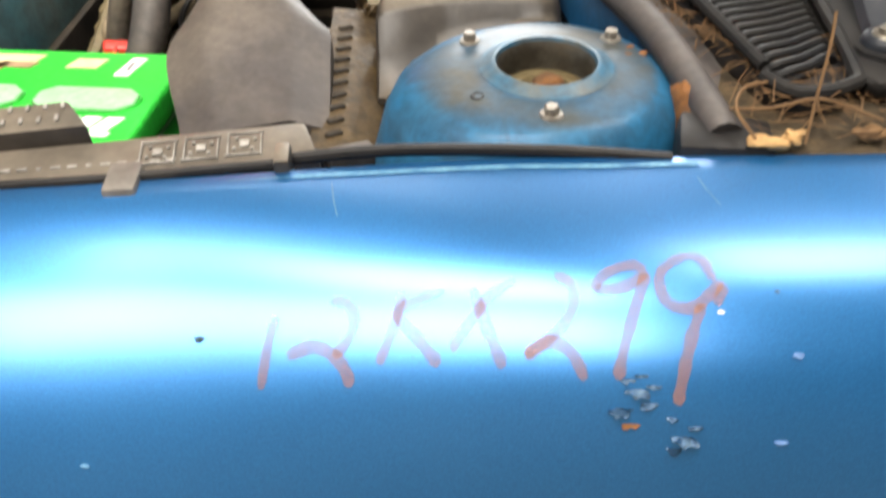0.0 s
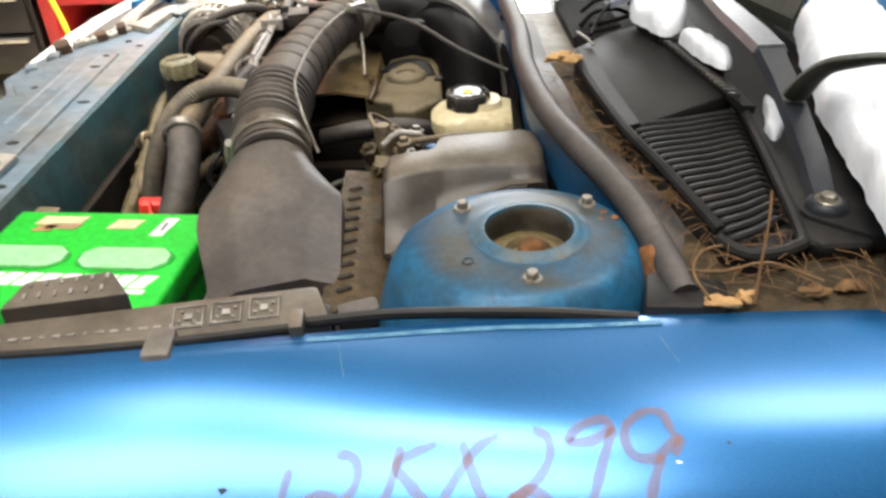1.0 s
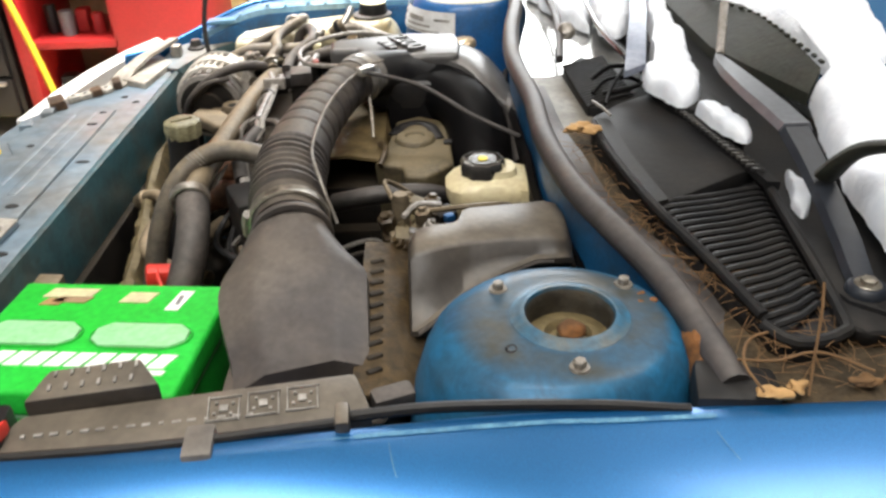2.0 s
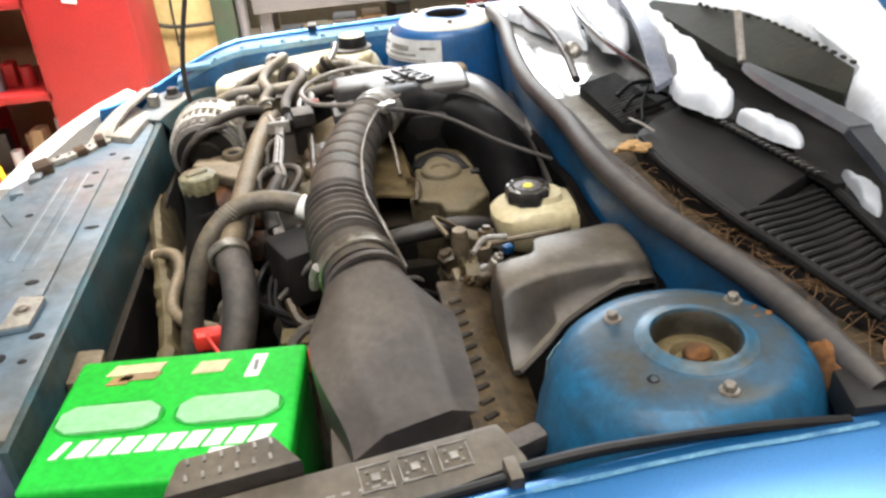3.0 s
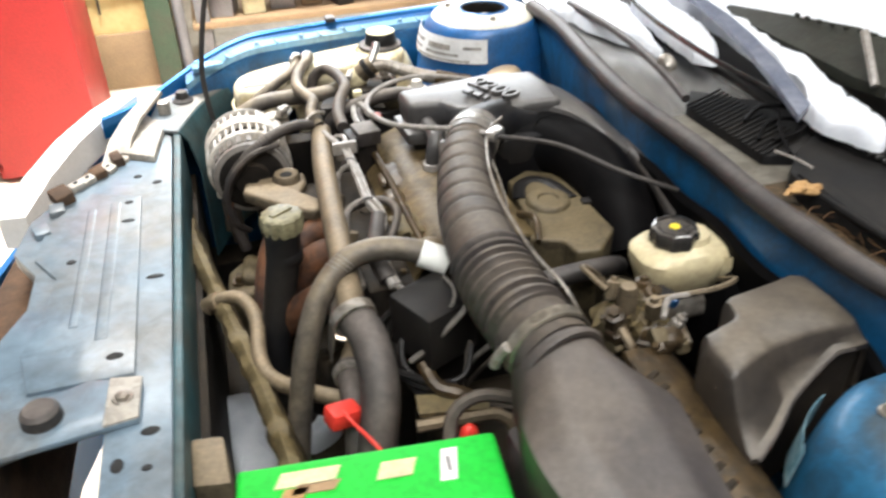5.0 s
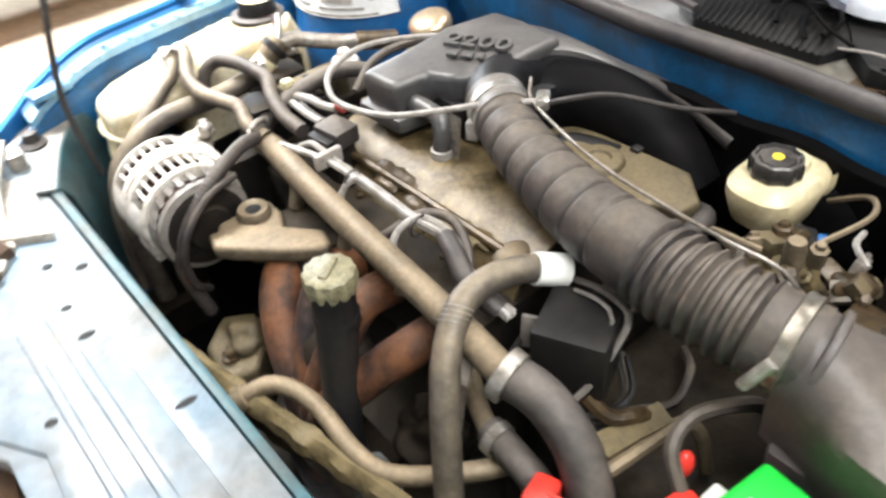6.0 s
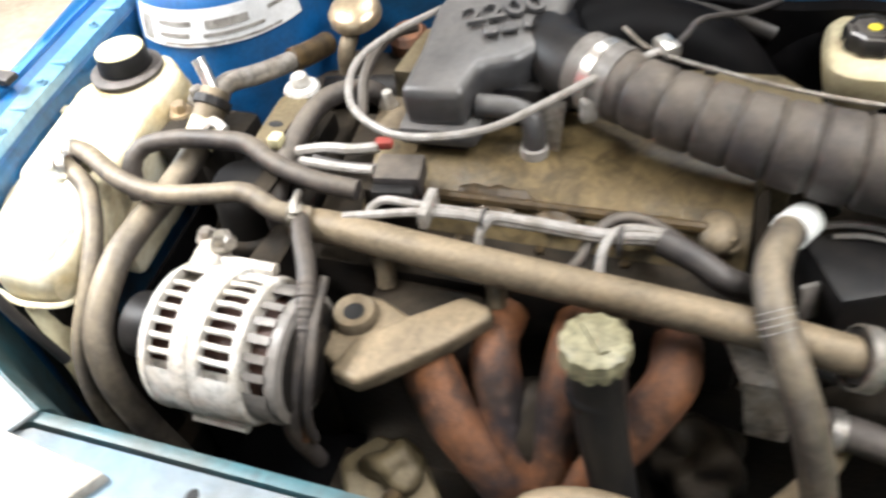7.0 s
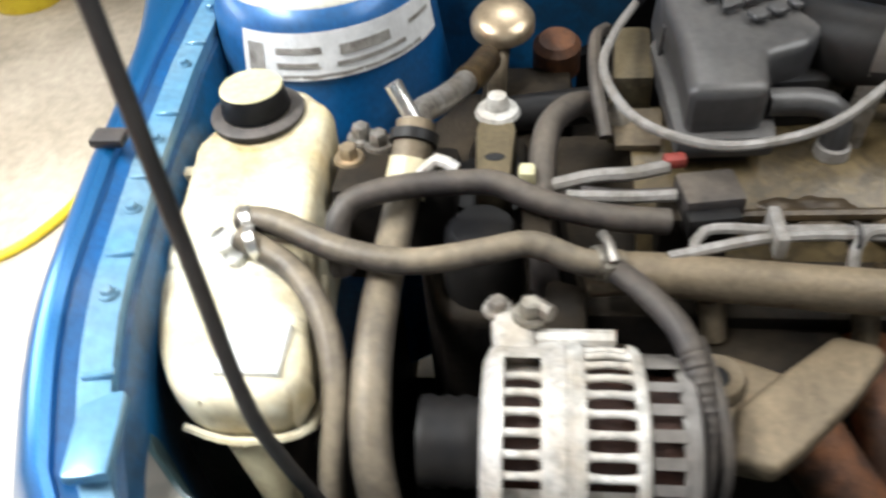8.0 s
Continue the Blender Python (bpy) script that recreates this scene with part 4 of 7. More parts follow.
# prop rod
rod = single("bonnet_prop_rod", tube([(-0.522, 0.986, 0.78), (-0.528, 0.999, 0.85), (-0.524, 1.009, 0.90), (-0.499, 1.023, 1.0), (-0.41, 1.072, 1.3), (-0.353, 1.104, 1.5)], 0.0044, 10), M_HOSE_DARK, "dark steel bonnet prop rod standing upright", "prop rod")

# chassis below the bay
for sy in (0.02, 1.04):
    part("chassis_rail", box(-0.28, sy, 0.46, 0.70, 0.07, 0.10, 0.01), M_IRON, car)
part("subframe", box(-0.25, MID, 0.30, 0.12, 1.0, 0.08, 0.02), M_IRON, car)
part("lower_crossmember", box(-0.59, MID, 0.30, 0.06, 1.05, 0.08, 0.01), M_IRON, car)
for sy in (-0.22, 1.28):
    wheel = part("wheel", lathe([(0.16, -0.085), (0.26, -0.09), (0.285, -0.075), (0.295, -0.04), (0.295, 0.04), (0.285, 0.075), (0.26, 0.09), (0.16, 0.085), (0.16, -0.085)], pose(0.0, sy, 0.295, 90, 0, 0), 40), M_TYRE, car)
    part("rim", lathe([(0, -0.05), (0.12, -0.055), (0.162, -0.07), (0.162, 0.07), (0.12, 0.055), (0, 0.05)], pose(0.0, sy, 0.295, 90, 0, 0), 32), M_DULL, wheel)
    part("axle", tube([(0.0, sy, 0.295), (0.0, sy + (0.35 if sy < 0 else -0.35), 0.32), (-0.2, MID, 0.33)], 0.02, 8), M_IRON, car)

# ---- things in the engine bay ----
# battery
bat = thing("battery", "green car battery with white printed bars on top", "battery", (-0.434, 0.105, 0.63))
R = -5.5
case = part("case", box(-0.434, 0.105, 0.715, 0.218, 0.168, 0.17, 0.006, 3, R), M_GREEN_D, bat)
lid = part("lid", box(-0.434, 0.105, 0.797, 0.224, 0.174, 0.030, 0.006, 3, R), M_GREEN, bat)
BM = pose(-0.434, 0.105, 0.812, 0, 0, R)


def on_battery(u, v, su, sv, h, bev=0.002, skew=0.0):
    bm = prism([(u - su / 2 - skew, v - sv / 2), (u + su / 2 - skew, v - sv / 2), (u + su / 2 + skew, v + sv / 2), (u - su / 2 + skew, v + sv / 2)], -0.001, h, bev, 2)
    bmesh.ops.transform(bm, matrix=BM, verts=bm.verts)
    return bm


for u in (-0.058, 0.050):
    b = prism([(u + sx * 0.046 - sx * (0.012 if k in (0, 1) else 0), -0.004 + sy * (0.018 if k in (0, 1) else 0.008)) for sx, sy, ks in ((1, 1, (2, 0)), (-1, 1, (0, 2)), (-1, -1, (2, 0)), (1, -1, (0, 2))) for k in ks], -0.001, 0.0035, 0.0025, 2)
    bmesh.ops.transform(b, matrix=BM, verts=b.verts)
    cap = part("vent_cover", b, M_GREEN_L, lid, "pale green vent cover")
    rim = [(u + 0.049 * math.cos(a) * abs(math.cos(a)) ** -0.4 * 1.0 if abs(math.cos(a)) > 0.05 else u, -0.004 + 0.021 * math.sin(a)) for a in [radians(k * 15) for k in range(25)]]
    part("vent_rim", tube([BM @ Vector((x, y, 0.0005)) for x, y in rim], 0.0012, 6, 0.01), M_GREEN_D, lid)
random.seed(4)
for k in range(10):
    part("printed_bar", on_battery(-0.088 + k * 0.0193, -0.042, 0.0155 if k else 0.007, 0.020, 0.0014, 0.0, 0.004), M_WHITE, lid, smooth=False)
part("printed_bar", on_battery(0.068, -0.058, 0.05, 0.006, 0.0014, 0.0, 0.001), M_WHITE, lid, smooth=False)
for u, v, w, h, mt in ((-0.052, 0.066, 0.050, 0.016, M_PALECAP), (-0.046, 0.054, 0.036, 0.010, M_BROWN), (-0.064, 0.050, 0.020, 0.012, M_ORANGE), (0.022, 0.060, 0.030, 0.018, M_PALECAP), (0.066, 0.056, 0.014, 0.034, M_WHITE)):
    part("sticker", on_battery(u, v, w, h, 0.0012, 0.0, 0.003), mt, lid, smooth=False)
part("printed_mark", on_battery(0.066, 0.056, 0.004, 0.016, 0.0018, 0.0), M_GREY, lid, smooth=False)
part("lid_seam", box(-0.434, 0.105, 0.781, 0.2205, 0.1705, 0.004, 0.001, 1, R), M_GREEN_L, bat)
part("tray", box(-0.434, 0.105, 0.622, 0.26, 0.21, 0.018, 0.005, 2, R), M_BLACK, bat)
part("tray_post", box(-0.434, 0.07, 0.56, 0.10, 0.10, 0.12, 0.005, 2, R), M_IRON, bat)

# battery leads
pos = thing("battery_cable", "red positive battery cable with terminal cover", "cable", (-0.36, 0.20, 0.78))
part("terminal_block", box(-0.332, 0.201, 0.746, 0.022, 0.020, 0.024, 0.004), M_WHITE, pos)
part("terminal_cover", prism([(-0.412, 0.206), (-0.345, 0.196), (-0.335, 0.222), (-0.350, 0.230), (-0.402, 0.238)], 0.700, 0.752, 0.006), M_RED, pos)
part("lead", tube([(-0.345, 0.222, 0.74), (-0.332, 0.248, 0.772), (-0.305, 0.252, 0.785), (-0.275, 0.24, 0.785), (-0.24, 0.225, 0.77), (-0.215, 0.22, 0.72)], 0.007, 8), M_HOSE, pos)
part("strap", tube([(-0.400, 0.226, 0.750), (-0.414, 0.246, 0.764), (-0.428, 0.272, 0.768), (-0.434, 0.292, 0.766)], 0.0022, 6), M_RED, pos)
part("loose_cap", box(-0.434, 0.296, 0.757, 0.034, 0.024, 0.020, 0.005, 2, 20, (0, 12)), M_RED, pos, "bright red loose terminal cap")
part("rear_cap", lump(-0.318, 0.242, 0.744, 0.010, 0.008, 0.016, 2, 0.1), M_RED, pos)

# relay box along the wing
relay = thing("relay_box", "grey-brown relay box cover with printed symbols", "relay box", (-0.28, -0.08, 0.80))
part("cover", prism([(-0.425, -0.122), (-0.405, -0.078), (-0.165, -0.046), (-0.150, -0.085), (-0.26, -0.110)], 0.815, 0.872, 0.005, zt=lambda x, y: 0.868 + 0.35 * (y + 0.12) * 0.3), M_LID, relay)
blk = part("raised_block", prism([(-0.402, -0.078), (-0.394, -0.046), (-0.328, -0.036), (-0.306, -0.064)], 0.85, 0.892, 0.004, zt=lambda x, y: 0.886 + 0.12 * (y + 0.06)), M_LID, relay)
part("front_block", prism([(-0.448, -0.118), (-0.446, -0.078), (-0.412, -0.072), (-0.406, -0.112)], 0.82, 0.880, 0.005), M_BLACK, relay)
part("red_flag", prism([(-0.430, -0.121), (-0.408, -0.116), (-0.405, -0.094)], 0.872, 0.884, 0.002), M_RED, relay)
for k in range(6):
    for j in range(2):
        bx, by = -0.386 + k * 0.0115, -0.066 + j * 0.014 + k * 0.0016
        part("printed_symbol", box(bx, by, 0.8875 + 0.12 * (by + 0.06), 0.0022, 0.0055, 0.0012, 0, 1, 10, (8, 0)), M_PRINT, blk, smooth=False)
for k in range(16):
    bx = -0.395 + k * 0.0105
    part("printed_symbol", box(bx, -0.100 + (bx + 0.395) * 0.10, 0.8712, 0.006 if k % 3 else 0.003, 0.0022, 0.0014, 0, 1, 7, (6, 0)), M_PRINT, relay, smooth=False)
for k in range(3):
    bx = -0.258 + k * 0.028
    for dx, dy, sx, sy in ((0, 0.011, 0.022, 0.0008), (0, -0.011, 0.022, 0.0008), (-0.011, 0, 0.0008, 0.022), (0.011, 0, 0.0008, 0.022), (0, 0, 0.006, 0.006), (-0.006, 0.005, 0.002, 0.002), (0.006, 0.005, 0.002, 0.002), (0.006, -0.005, 0.002, 0.002), (-0.006, -0.005, 0.002, 0.002)):
        yy = -0.080 + k * 0.004 + dy
        part("printed_symbol", box(bx + dx, yy, 0.8695 + 0.105 * (yy + 0.12), sx, sy, 0.0016, 0, 1, 8, (6, 0)), M_PRINT, relay, smooth=False)
part("cover_tab", box(-0.262, -0.128, 0.884, 0.020, 0.030, 0.012, 0.003, 2, 5), M_WORN, relay, "pale worn cover tab")
part("cover_tab", box(-0.168, -0.112, 0.885, 0.010, 0.022, 0.020, 0.003, 2, 5), M_LID, relay)
part("base", prism([(-0.43, -0.085), (-0.40, -0.05), (-0.17, -0.03), (-0.16, -0.06)], 0.70, 0.82, 0.004), M_BLACK, relay)
# rubber strip and clip along the wing's edge
part("wing_edge_strip", tube([(-0.168, -0.105, 0.884), (-0.10, -0.104, 0.889), (0.0, -0.106, 0.888), (0.07, -0.110, 0.884)], 0.0042, 8), M_BLACK, car, "black rubber edge strip")
part("wing_edge_strip", tube([(-0.60, -0.125, 0.842), (-0.50, -0.135, 0.874), (-0.43, -0.136, 0.884), (-0.30, -0.130, 0.886), (-0.17, -0.110, 0.884)], 0.0036, 8), M_BLACK, car, "black rubber edge strip")
part("edge_clip", lump(-0.437, -0.138, 0.885, 0.008, 0.012, 0.008, 5, 0.3, 60, 2), M_HOSE, car)

# air filter box
air = thing("air_filter_box", "dusty grey plastic air filter box", "air filter", (-0.22, 0.09, 0.66))


cover = []
for i in range(25):
    t = i / 24
    lo = -0.276 - 0.030 * smooth01(0.0, 0.55, t) + 0.017 * smooth01(0.6, 1.0, t)
    hi = -0.163 - 0.010 * t - 0.039 * smooth01(0.55, 1.0, t)
    row = []
    for j in range(17):
        v = -1 + j / 8
        yf = -0.006 + 0.017 * (v + 1)
        y = yf + (0.203 - yf) * t
        mid = 0.836 + 0.069 * t ** 1.15
        drop = 0.016 * max(0, abs(v) - 0.55) / 0.45 if t < 0.5 else 0.016 + (0.040 - 0.016) * smooth01(0.5, 1, t)
        f = smooth01(0.45, 1.0, t)
        bend = (1 - f) * max(0, abs(v) - 0.5) / 0.5 + f * (1 - math.sqrt(max(0, 1 - v * v)))
        row.append(Vector(((lo + hi) / 2 + (hi - lo) / 2 * v, y, mid - (0.015 + 0.025 * f) * bend)))
    row = [row[0] + Vector((0.002, 0, -0.07)), row[0] + Vector((-0.001, 0, -0.012)), *row, row[-1] + Vector((0.001, 0, -0.008)), row[-1] + Vector((0.0, 0, -0.03))]
    cover.append(row)
front = [Vector((q.x, q.y - 0.002, min(q.z, 0.834) - 0.012)) for q in cover[0]]
front2 = [Vector((q.x, q.y + 0.004, q.z - 0.06)) for q in front]
part("cover", sheet([front2, front, *cover], 0.003), M_AIRBOX, air)
part("body", prism([(-0.296, -0.028), (-0.300, 0.19), (-0.20, 0.215), (-0.115, 0.20), (-0.118, 0.02), (-0.15, -0.022)], 0.64, 0.80, 0.008, 2, 0.92), M_AIRBOX, air)
part("seam_flange", sheet([[Vector((-0.176, y, 0.822 + 0.10 * y)), Vector((-0.150, y + 0.002, 0.820 + 0.09 * y)), Vector((-0.132, y + 0.004, 0.816 + 0.08 * y)), Vector((-0.112, y + 0.008, 0.800 + 0.06 * y)), Vector((-0.104, y + 0.01, 0.76))] for y in [-0.01 + 0.02 * k for k in range(12)]], 0.006), M_GRIME, air, "brown grimy seam flange")
# notches are dark boxes that paint recess shade on the flange
for k in range(10):
    part("flange_notch", box(-0.158 - 0.0005 * k, 0.020 + k * 0.0175, 0.8225 + 0.00165 * k, 0.015, 0.0065, 0.004, 0.0015, 1, 28, (0, 4)), M_IRON, air)
part("cover_foot", prism([(-0.285, -0.045), (-0.283, -0.026), (-0.165, -0.015), (-0.158, -0.035)], 0.78, 0.835, 0.004), M_BLACK, air)
for k in range(3):
    part("clip", box(-0.240 + k * 0.03, -0.036 + k * 0.003, 0.832, 0.003, 0.018, 0.010, 0.001, 1), M_LID, air)
part("spring_clip", box(-0.140, -0.022, 0.826, 0.036, 0.020, 0.020, 0.005, 2, 20), M_RUBBER, air)
part("support_post", box(-0.22, 0.10, 0.58, 0.10, 0.10, 0.14, 0.006), M_IRON, air)

# intake hose
TUBE = [(-0.250, 0.196, 0.866), (-0.258, 0.235, 0.871), (-0.264, 0.29, 0.876), (-0.264, 0.345, 0.880), (-0.259, 0.41, 0.884), (-0.246, 0.475, 0.889), (-0.226, 0.540, 0.894), (-0.196, 0.598, 0.896)]


def intake_rib(s, full):
    f = s / full
    if 0.10 < f < 0.345:
        return 0.0032 * math.tanh(2.5 * math.sin(s * 2 * math.pi / 0.0125))
    if 0.40 < f < 0.93:
        return 0.0018 * max(0, math.sin(s * 2 * math.pi / 0.030)) ** 8 * -2
    return 0


hose = thing("intake_hose", "dusty black ribbed air intake hose", "hose", (-0.25, 0.2, 0.83))
part("bellows", tube(TUBE, lambda f: 0.0385 - 0.007 * smooth01(0.3, 0.9, f), 32, 0.002, intake_rib), M_HOSE, hose)
clampm = look((-0.2525, 0.212, 0.868), (-0.260, 0.26, 0.873)) @ pose(0, 0, 0, 180, 0, 0)
clamp = part("clamp", lathe([(0.0402, -0.0075), (0.0425, -0.006), (0.0418, -0.001), (0.0428, 0.005), (0.0402, 0.0065)], clampm, 36), M_CLAMP, hose, "dull steel worm-drive hose clamp")
part("clamp_screw", tube([(-0.293, 0.205, 0.882), (-0.298, 0.212, 0.868), (-0.300, 0.219, 0.852)], 0.0055, 8), M_WIRE, clamp)
part("neck_lip", lathe([(0.037, -0.004), (0.0415, -0.003), (0.0425, 0.0), (0.0415, 0.003), (0.037, 0.004)], look((-0.2475, 0.188, 0.8640), (-0.2525, 0.212, 0.868)), 36), M_AIRBOX, hose, "grey inlet neck lip")
part("throttle_clamp", lathe([(0.0322, -0.006), (0.0345, -0.005), (0.0345, 0.005), (0.0322, 0.006)], look((-0.203, 0.586, 0.896), (-0.185, 0.618, 0.897)) @ pose(0, 0, 0, 180, 0, 0), 36), M_STEEL, hose, "pale hose clamp")
part("end_collar", tube([(-0.212, 0.568, 0.8955), (-0.203, 0.585, 0.896), (-0.192, 0.604, 0.896)], 0.0332, 28), M_WORN, hose, "worn pale end collar")
part("clamp_lug", box(-0.236, 0.592, 0.885, 0.012, 0.014, 0.022, 0.003, 2, 30), M_WIRE, hose)

# fluid box beside the strut tower
wbox = thing("washer_box", "dusty brown plastic cover box", "box", (-0.05, 0.17, 0.70))
LID = ((-0.126, 0.158, 0.118, 0.078, 0.876, 0.822), (-0.120, 0.171, 0.119, 0.077, 0.880, 0.823), (-0.100, 0.178, 0.128, 0.088, 0.880, 0.832), (-0.083, 0.184, 0.135, 0.100, 0.879, 0.839), (-0.078, 0.190, 0.137, 0.104, 0.879, 0.841), (-0.074, 0.210, 0.139, 0.107, 0.878, 0.843), (-0.066, 0.216, 0.141, 0.112, 0.878, 0.846), (-0.035, 0.222, 0.147, 0.127, 0.877, 0.853), (-0.005, 0.229, 0.150, 0.139, 0.875, 0.858), (0.012, 0.234, 0.151, 0.137, 0.874, 0.860), (0.024, 0.233, 0.152, 0.138, 0.872, 0.860), (0.031, 0.226, 0.158, 0.143, 0.868, 0.856))
lid_rows = []
for k, (x, yb, yc, yl, zt, zl) in enumerate(LID):
    row = [(yb + 0.004, 0.70), (yb + 0.003, zt - 0.010), (yb - 0.001, zt - 0.002), (yb - 0.006, zt), (yb + (yc - yb) * 0.5, zt + 0.0008), (yc + 0.004, zt - 0.0006), (yc - 0.001, zt - 0.004), (yc + (yl - yc) * 0.38, zl + (zt - zl) * 0.45), (yl + 0.004, zl + 0.002), (yl - 0.003, zl + 0.0005), (yl - 0.003, zl - 0.006), (yl + 0.004, zl - 0.009), (yl + 0.012, 0.70)]
    lid_rows.append([Vector((x, y, z)) for y, z in row])
shut = lambda row, dx: [Vector((q.x + dx, q.y, min(q.z, 0.80))) for q in row]
wlid = part("lid", sheet([shut(lid_rows[0], -0.004), [q + Vector((-0.0025, 0, -0.006)) for q in lid_rows[0]], *lid_rows, [q + Vector((0.002, 0, -0.006)) for q in lid_rows[-1]], shut(lid_rows[-1], 0.004)], 0.003), M_LID, wbox)
part("lid_lip", tube([(x, yl - 0.003, zl - 0.003) for x, yb, yc, yl, zt, zl in LID[1:-2]], 0.0022, 6), M_RUBBER, wlid)
plug = part("sensor_plug", lump(-0.128, 0.222, 0.836, 0.018, 0.018, 0.014, 4, 0.5, 70, 3), M_GRIME, wbox)
fittings(-0.126, 0.226, 0.838, 0.026, 0.024, 0.016, 7, 4, (M_GRIME, M_DULL, M_CASTING), plug)
part("plug_wire", tube([(-0.135, 0.215, 0.868), (-0.12, 0.235, 0.872), (-0.095, 0.24, 0.868)], 0.003, 6), M_WIRE, wbox)

# brake fluid reservoir, cylinder and servo
brake = thing("brake_master_cylinder", "cream brake fluid reservoir on a metal cylinder", "brake cylinder", (-0.04, 0.355, 0.72))
res = part("reservoir", lathe([(0, -0.058), (0.030, -0.058), (0.038, -0.050), (0.046, -0.02), (0.046, -0.008), (0.040, 0.0), (0.026, 0.004), (0.024, 0.012), (0, 0.012)], Matrix.Translation((-0.033, 0.355, 0.847)) @ Matrix.Diagonal((1.27, 0.92, 0.95, 1)), 72, wave=lambda a, z: 1 + 0.055 * math.cos(4 * a + math.pi)), M_CREAM, brake, "cream translucent plastic reservoir")
bcap = part("cap", lathe([(0, 0.009), (0.0165, 0.009), (0.0180, 0.0065), (0.0205, 0.0065), (0.0215, 0.010), (0.0245, 0.009), (0.0265, 0.004), (0.0265, -0.008), (0, -0.008)], pose(-0.043, 0.356, 0.859), 108, wave=lambda a, z: 1 + 0.035 * math.cos(9 * a)), M_CAP, res, "black scalloped cap with a yellow mark")
part("cap_mark", lathe([(0, 0.0008), (0.0055, 0.0008), (0.006, 0)], pose(-0.043, 0.356, 0.8682), 16), M_YELLOW, bcap)
part("reservoir_foot", lathe([(0, -0.02), (0.02, -0.02), (0.026, -0.012), (0.028, 0.0), (0.028, 0.014)], Matrix.Translation((0.012, 0.346, 0.828)) @ Matrix.Diagonal((1.0, 1.1, 1, 1)), 20), M_CREAM, res)
part("cylinder", tube([(-0.13, 0.345, 0.765), (-0.04, 0.347, 0.765), (0.0, 0.348, 0.765)], 0.019, 16), M_DULL, brake)
part("check_valve", lump(0.048, 0.382, 0.806, 0.026, 0.024, 0.022, 61, 0.12, 30, 3), M_CASTING, brake, "olive dusty check valve dome")
part("servo_rim", lathe([(0.104, -0.014), (0.1095, -0.010), (0.1105, -0.004), (0.109, 0.002), (0.104, 0.004)], pose(0.040, 0.36, 0.745, 0, 90, 0), 48), M_LID, brake, "dusty crimped servo rim")
part("servo", lathe([(0, -0.045), (0.04, -0.045), (0.085, -0.035), (0.105, -0.012), (0.108, 0.0), (0.10, 0.03), (0.04, 0.045), (0, 0.045)], pose(0.040, 0.36, 0.745, 0, 90, 0), 40), M_VOID, brake, "black brake servo drum")
valve = part("valve_block", lump(-0.125, 0.290, 0.800, 0.036, 0.034, 0.024, 7, 0.5, 55, 4), M_OCHRE, brake, "dusty metal valve block")
fittings(-0.118, 0.282, 0.812, 0.046, 0.042, 0.028, 14, 7, (M_OCHRE, M_CASTING, M_GRIME), valve)
part("valve_pipe", tube([(-0.11, 0.27, 0.845), (-0.06, 0.25, 0.86), (-0.02, 0.27, 0.85), (-0.01, 0.31, 0.82)], 0.003, 6), M_TAN, valve)
part("valve_pipe", tube([(-0.15, 0.30, 0.845), (-0.16, 0.34, 0.85), (-0.13, 0.36, 0.82), (-0.10, 0.35, 0.78)], 0.003, 6), M_TAN, valve)
for k, (vx, vy, vz, vr, vh) in enumerate(((-0.155, 0.27, 0.832, 0.011, 0.014), (-0.115, 0.265, 0.838, 0.009, 0.016), (-0.105, 0.305, 0.836, 0.010, 0.012), (-0.135, 0.315, 0.832, 0.008, 0.014))):
    part("union_nut", lathe([(0, vh), (vr * 0.5, vh), (vr * 0.6, vh * 0.7), (vr, vh * 0.6), (vr, -0.01)], pose(vx, vy, vz, 18 - 12 * k, 10 * k - 15, 0), 6), M_TAN if k % 2 else M_GRIME, valve)
for k in range(2):
    part("valve_stub", tube([(-0.150 + 0.022 * k, 0.268 + 0.004 * k, 0.822), (-0.146 + 0.022 * k, 0.252, 0.812), (-0.140 + 0.022 * k, 0.238, 0.795)], 0.0055, 8), M_TAN, valve)
part("sensor_body", box(-0.092, 0.290, 0.826, 0.026, 0.022, 0.022, 0.005, 2, 30, (10, 0)), M_BLACK, valve)
part("blue_plug", box(-0.086, 0.276, 0.832, 0.012, 0.010, 0.010, 0.003, 2, 30), M_PAINT_BAY, valve)
part("valve_knob", lathe([(0, 0.02), (0.008, 0.02), (0.010, 0.012), (0.010, -0.02)], pose(-0.14, 0.275, 0.845), 12), M_TAN, valve)

# engine
eng = thing("engine", "dusty oily four-cylinder engine", "engine", (-0.2, 0.62, 0.35))
part("block", prism([(-0.36, 0.42), (-0.36, 0.86), (-0.04, 0.88), (-0.03, 0.42)], 0.36, 0.74, 0.012), M_IRON, eng)
part("cylinder_head", prism([(-0.375, 0.44), (-0.375, 0.83), (-0.16, 0.85), (-0.14, 0.44)], 0.70, 0.795, 0.01), M_IRON, eng)
vc = []
for i in range(15):
    y = 0.447 + i * 0.0243
    vc.append([Vector((-0.322, y, 0.785)), Vector((-0.318, y, 0.800)), Vector((-0.300, y, 0.818 + 0.003 * math.sin(y * 60))), Vector((-0.262, y, 0.834)), Vector((-0.215, y, 0.838)), Vector((-0.17, y, 0.83)), Vector((-0.155, y, 0.79))])
vcover = part("valve_cover", sheet(vc, 0.004), M_VCOVER, eng, "golden-brown oily valve cover")
for y in (0.462, 0.60, 0.74):
    hexbolt(-0.306, y, 0.816, 0.006, 0.010, vcover, M_TAN)
part("cover_boss", lump(-0.306, 0.605, 0.817, 0.016, 0.022, 0.010, 3, 0.2), M_GRIME, vcover)
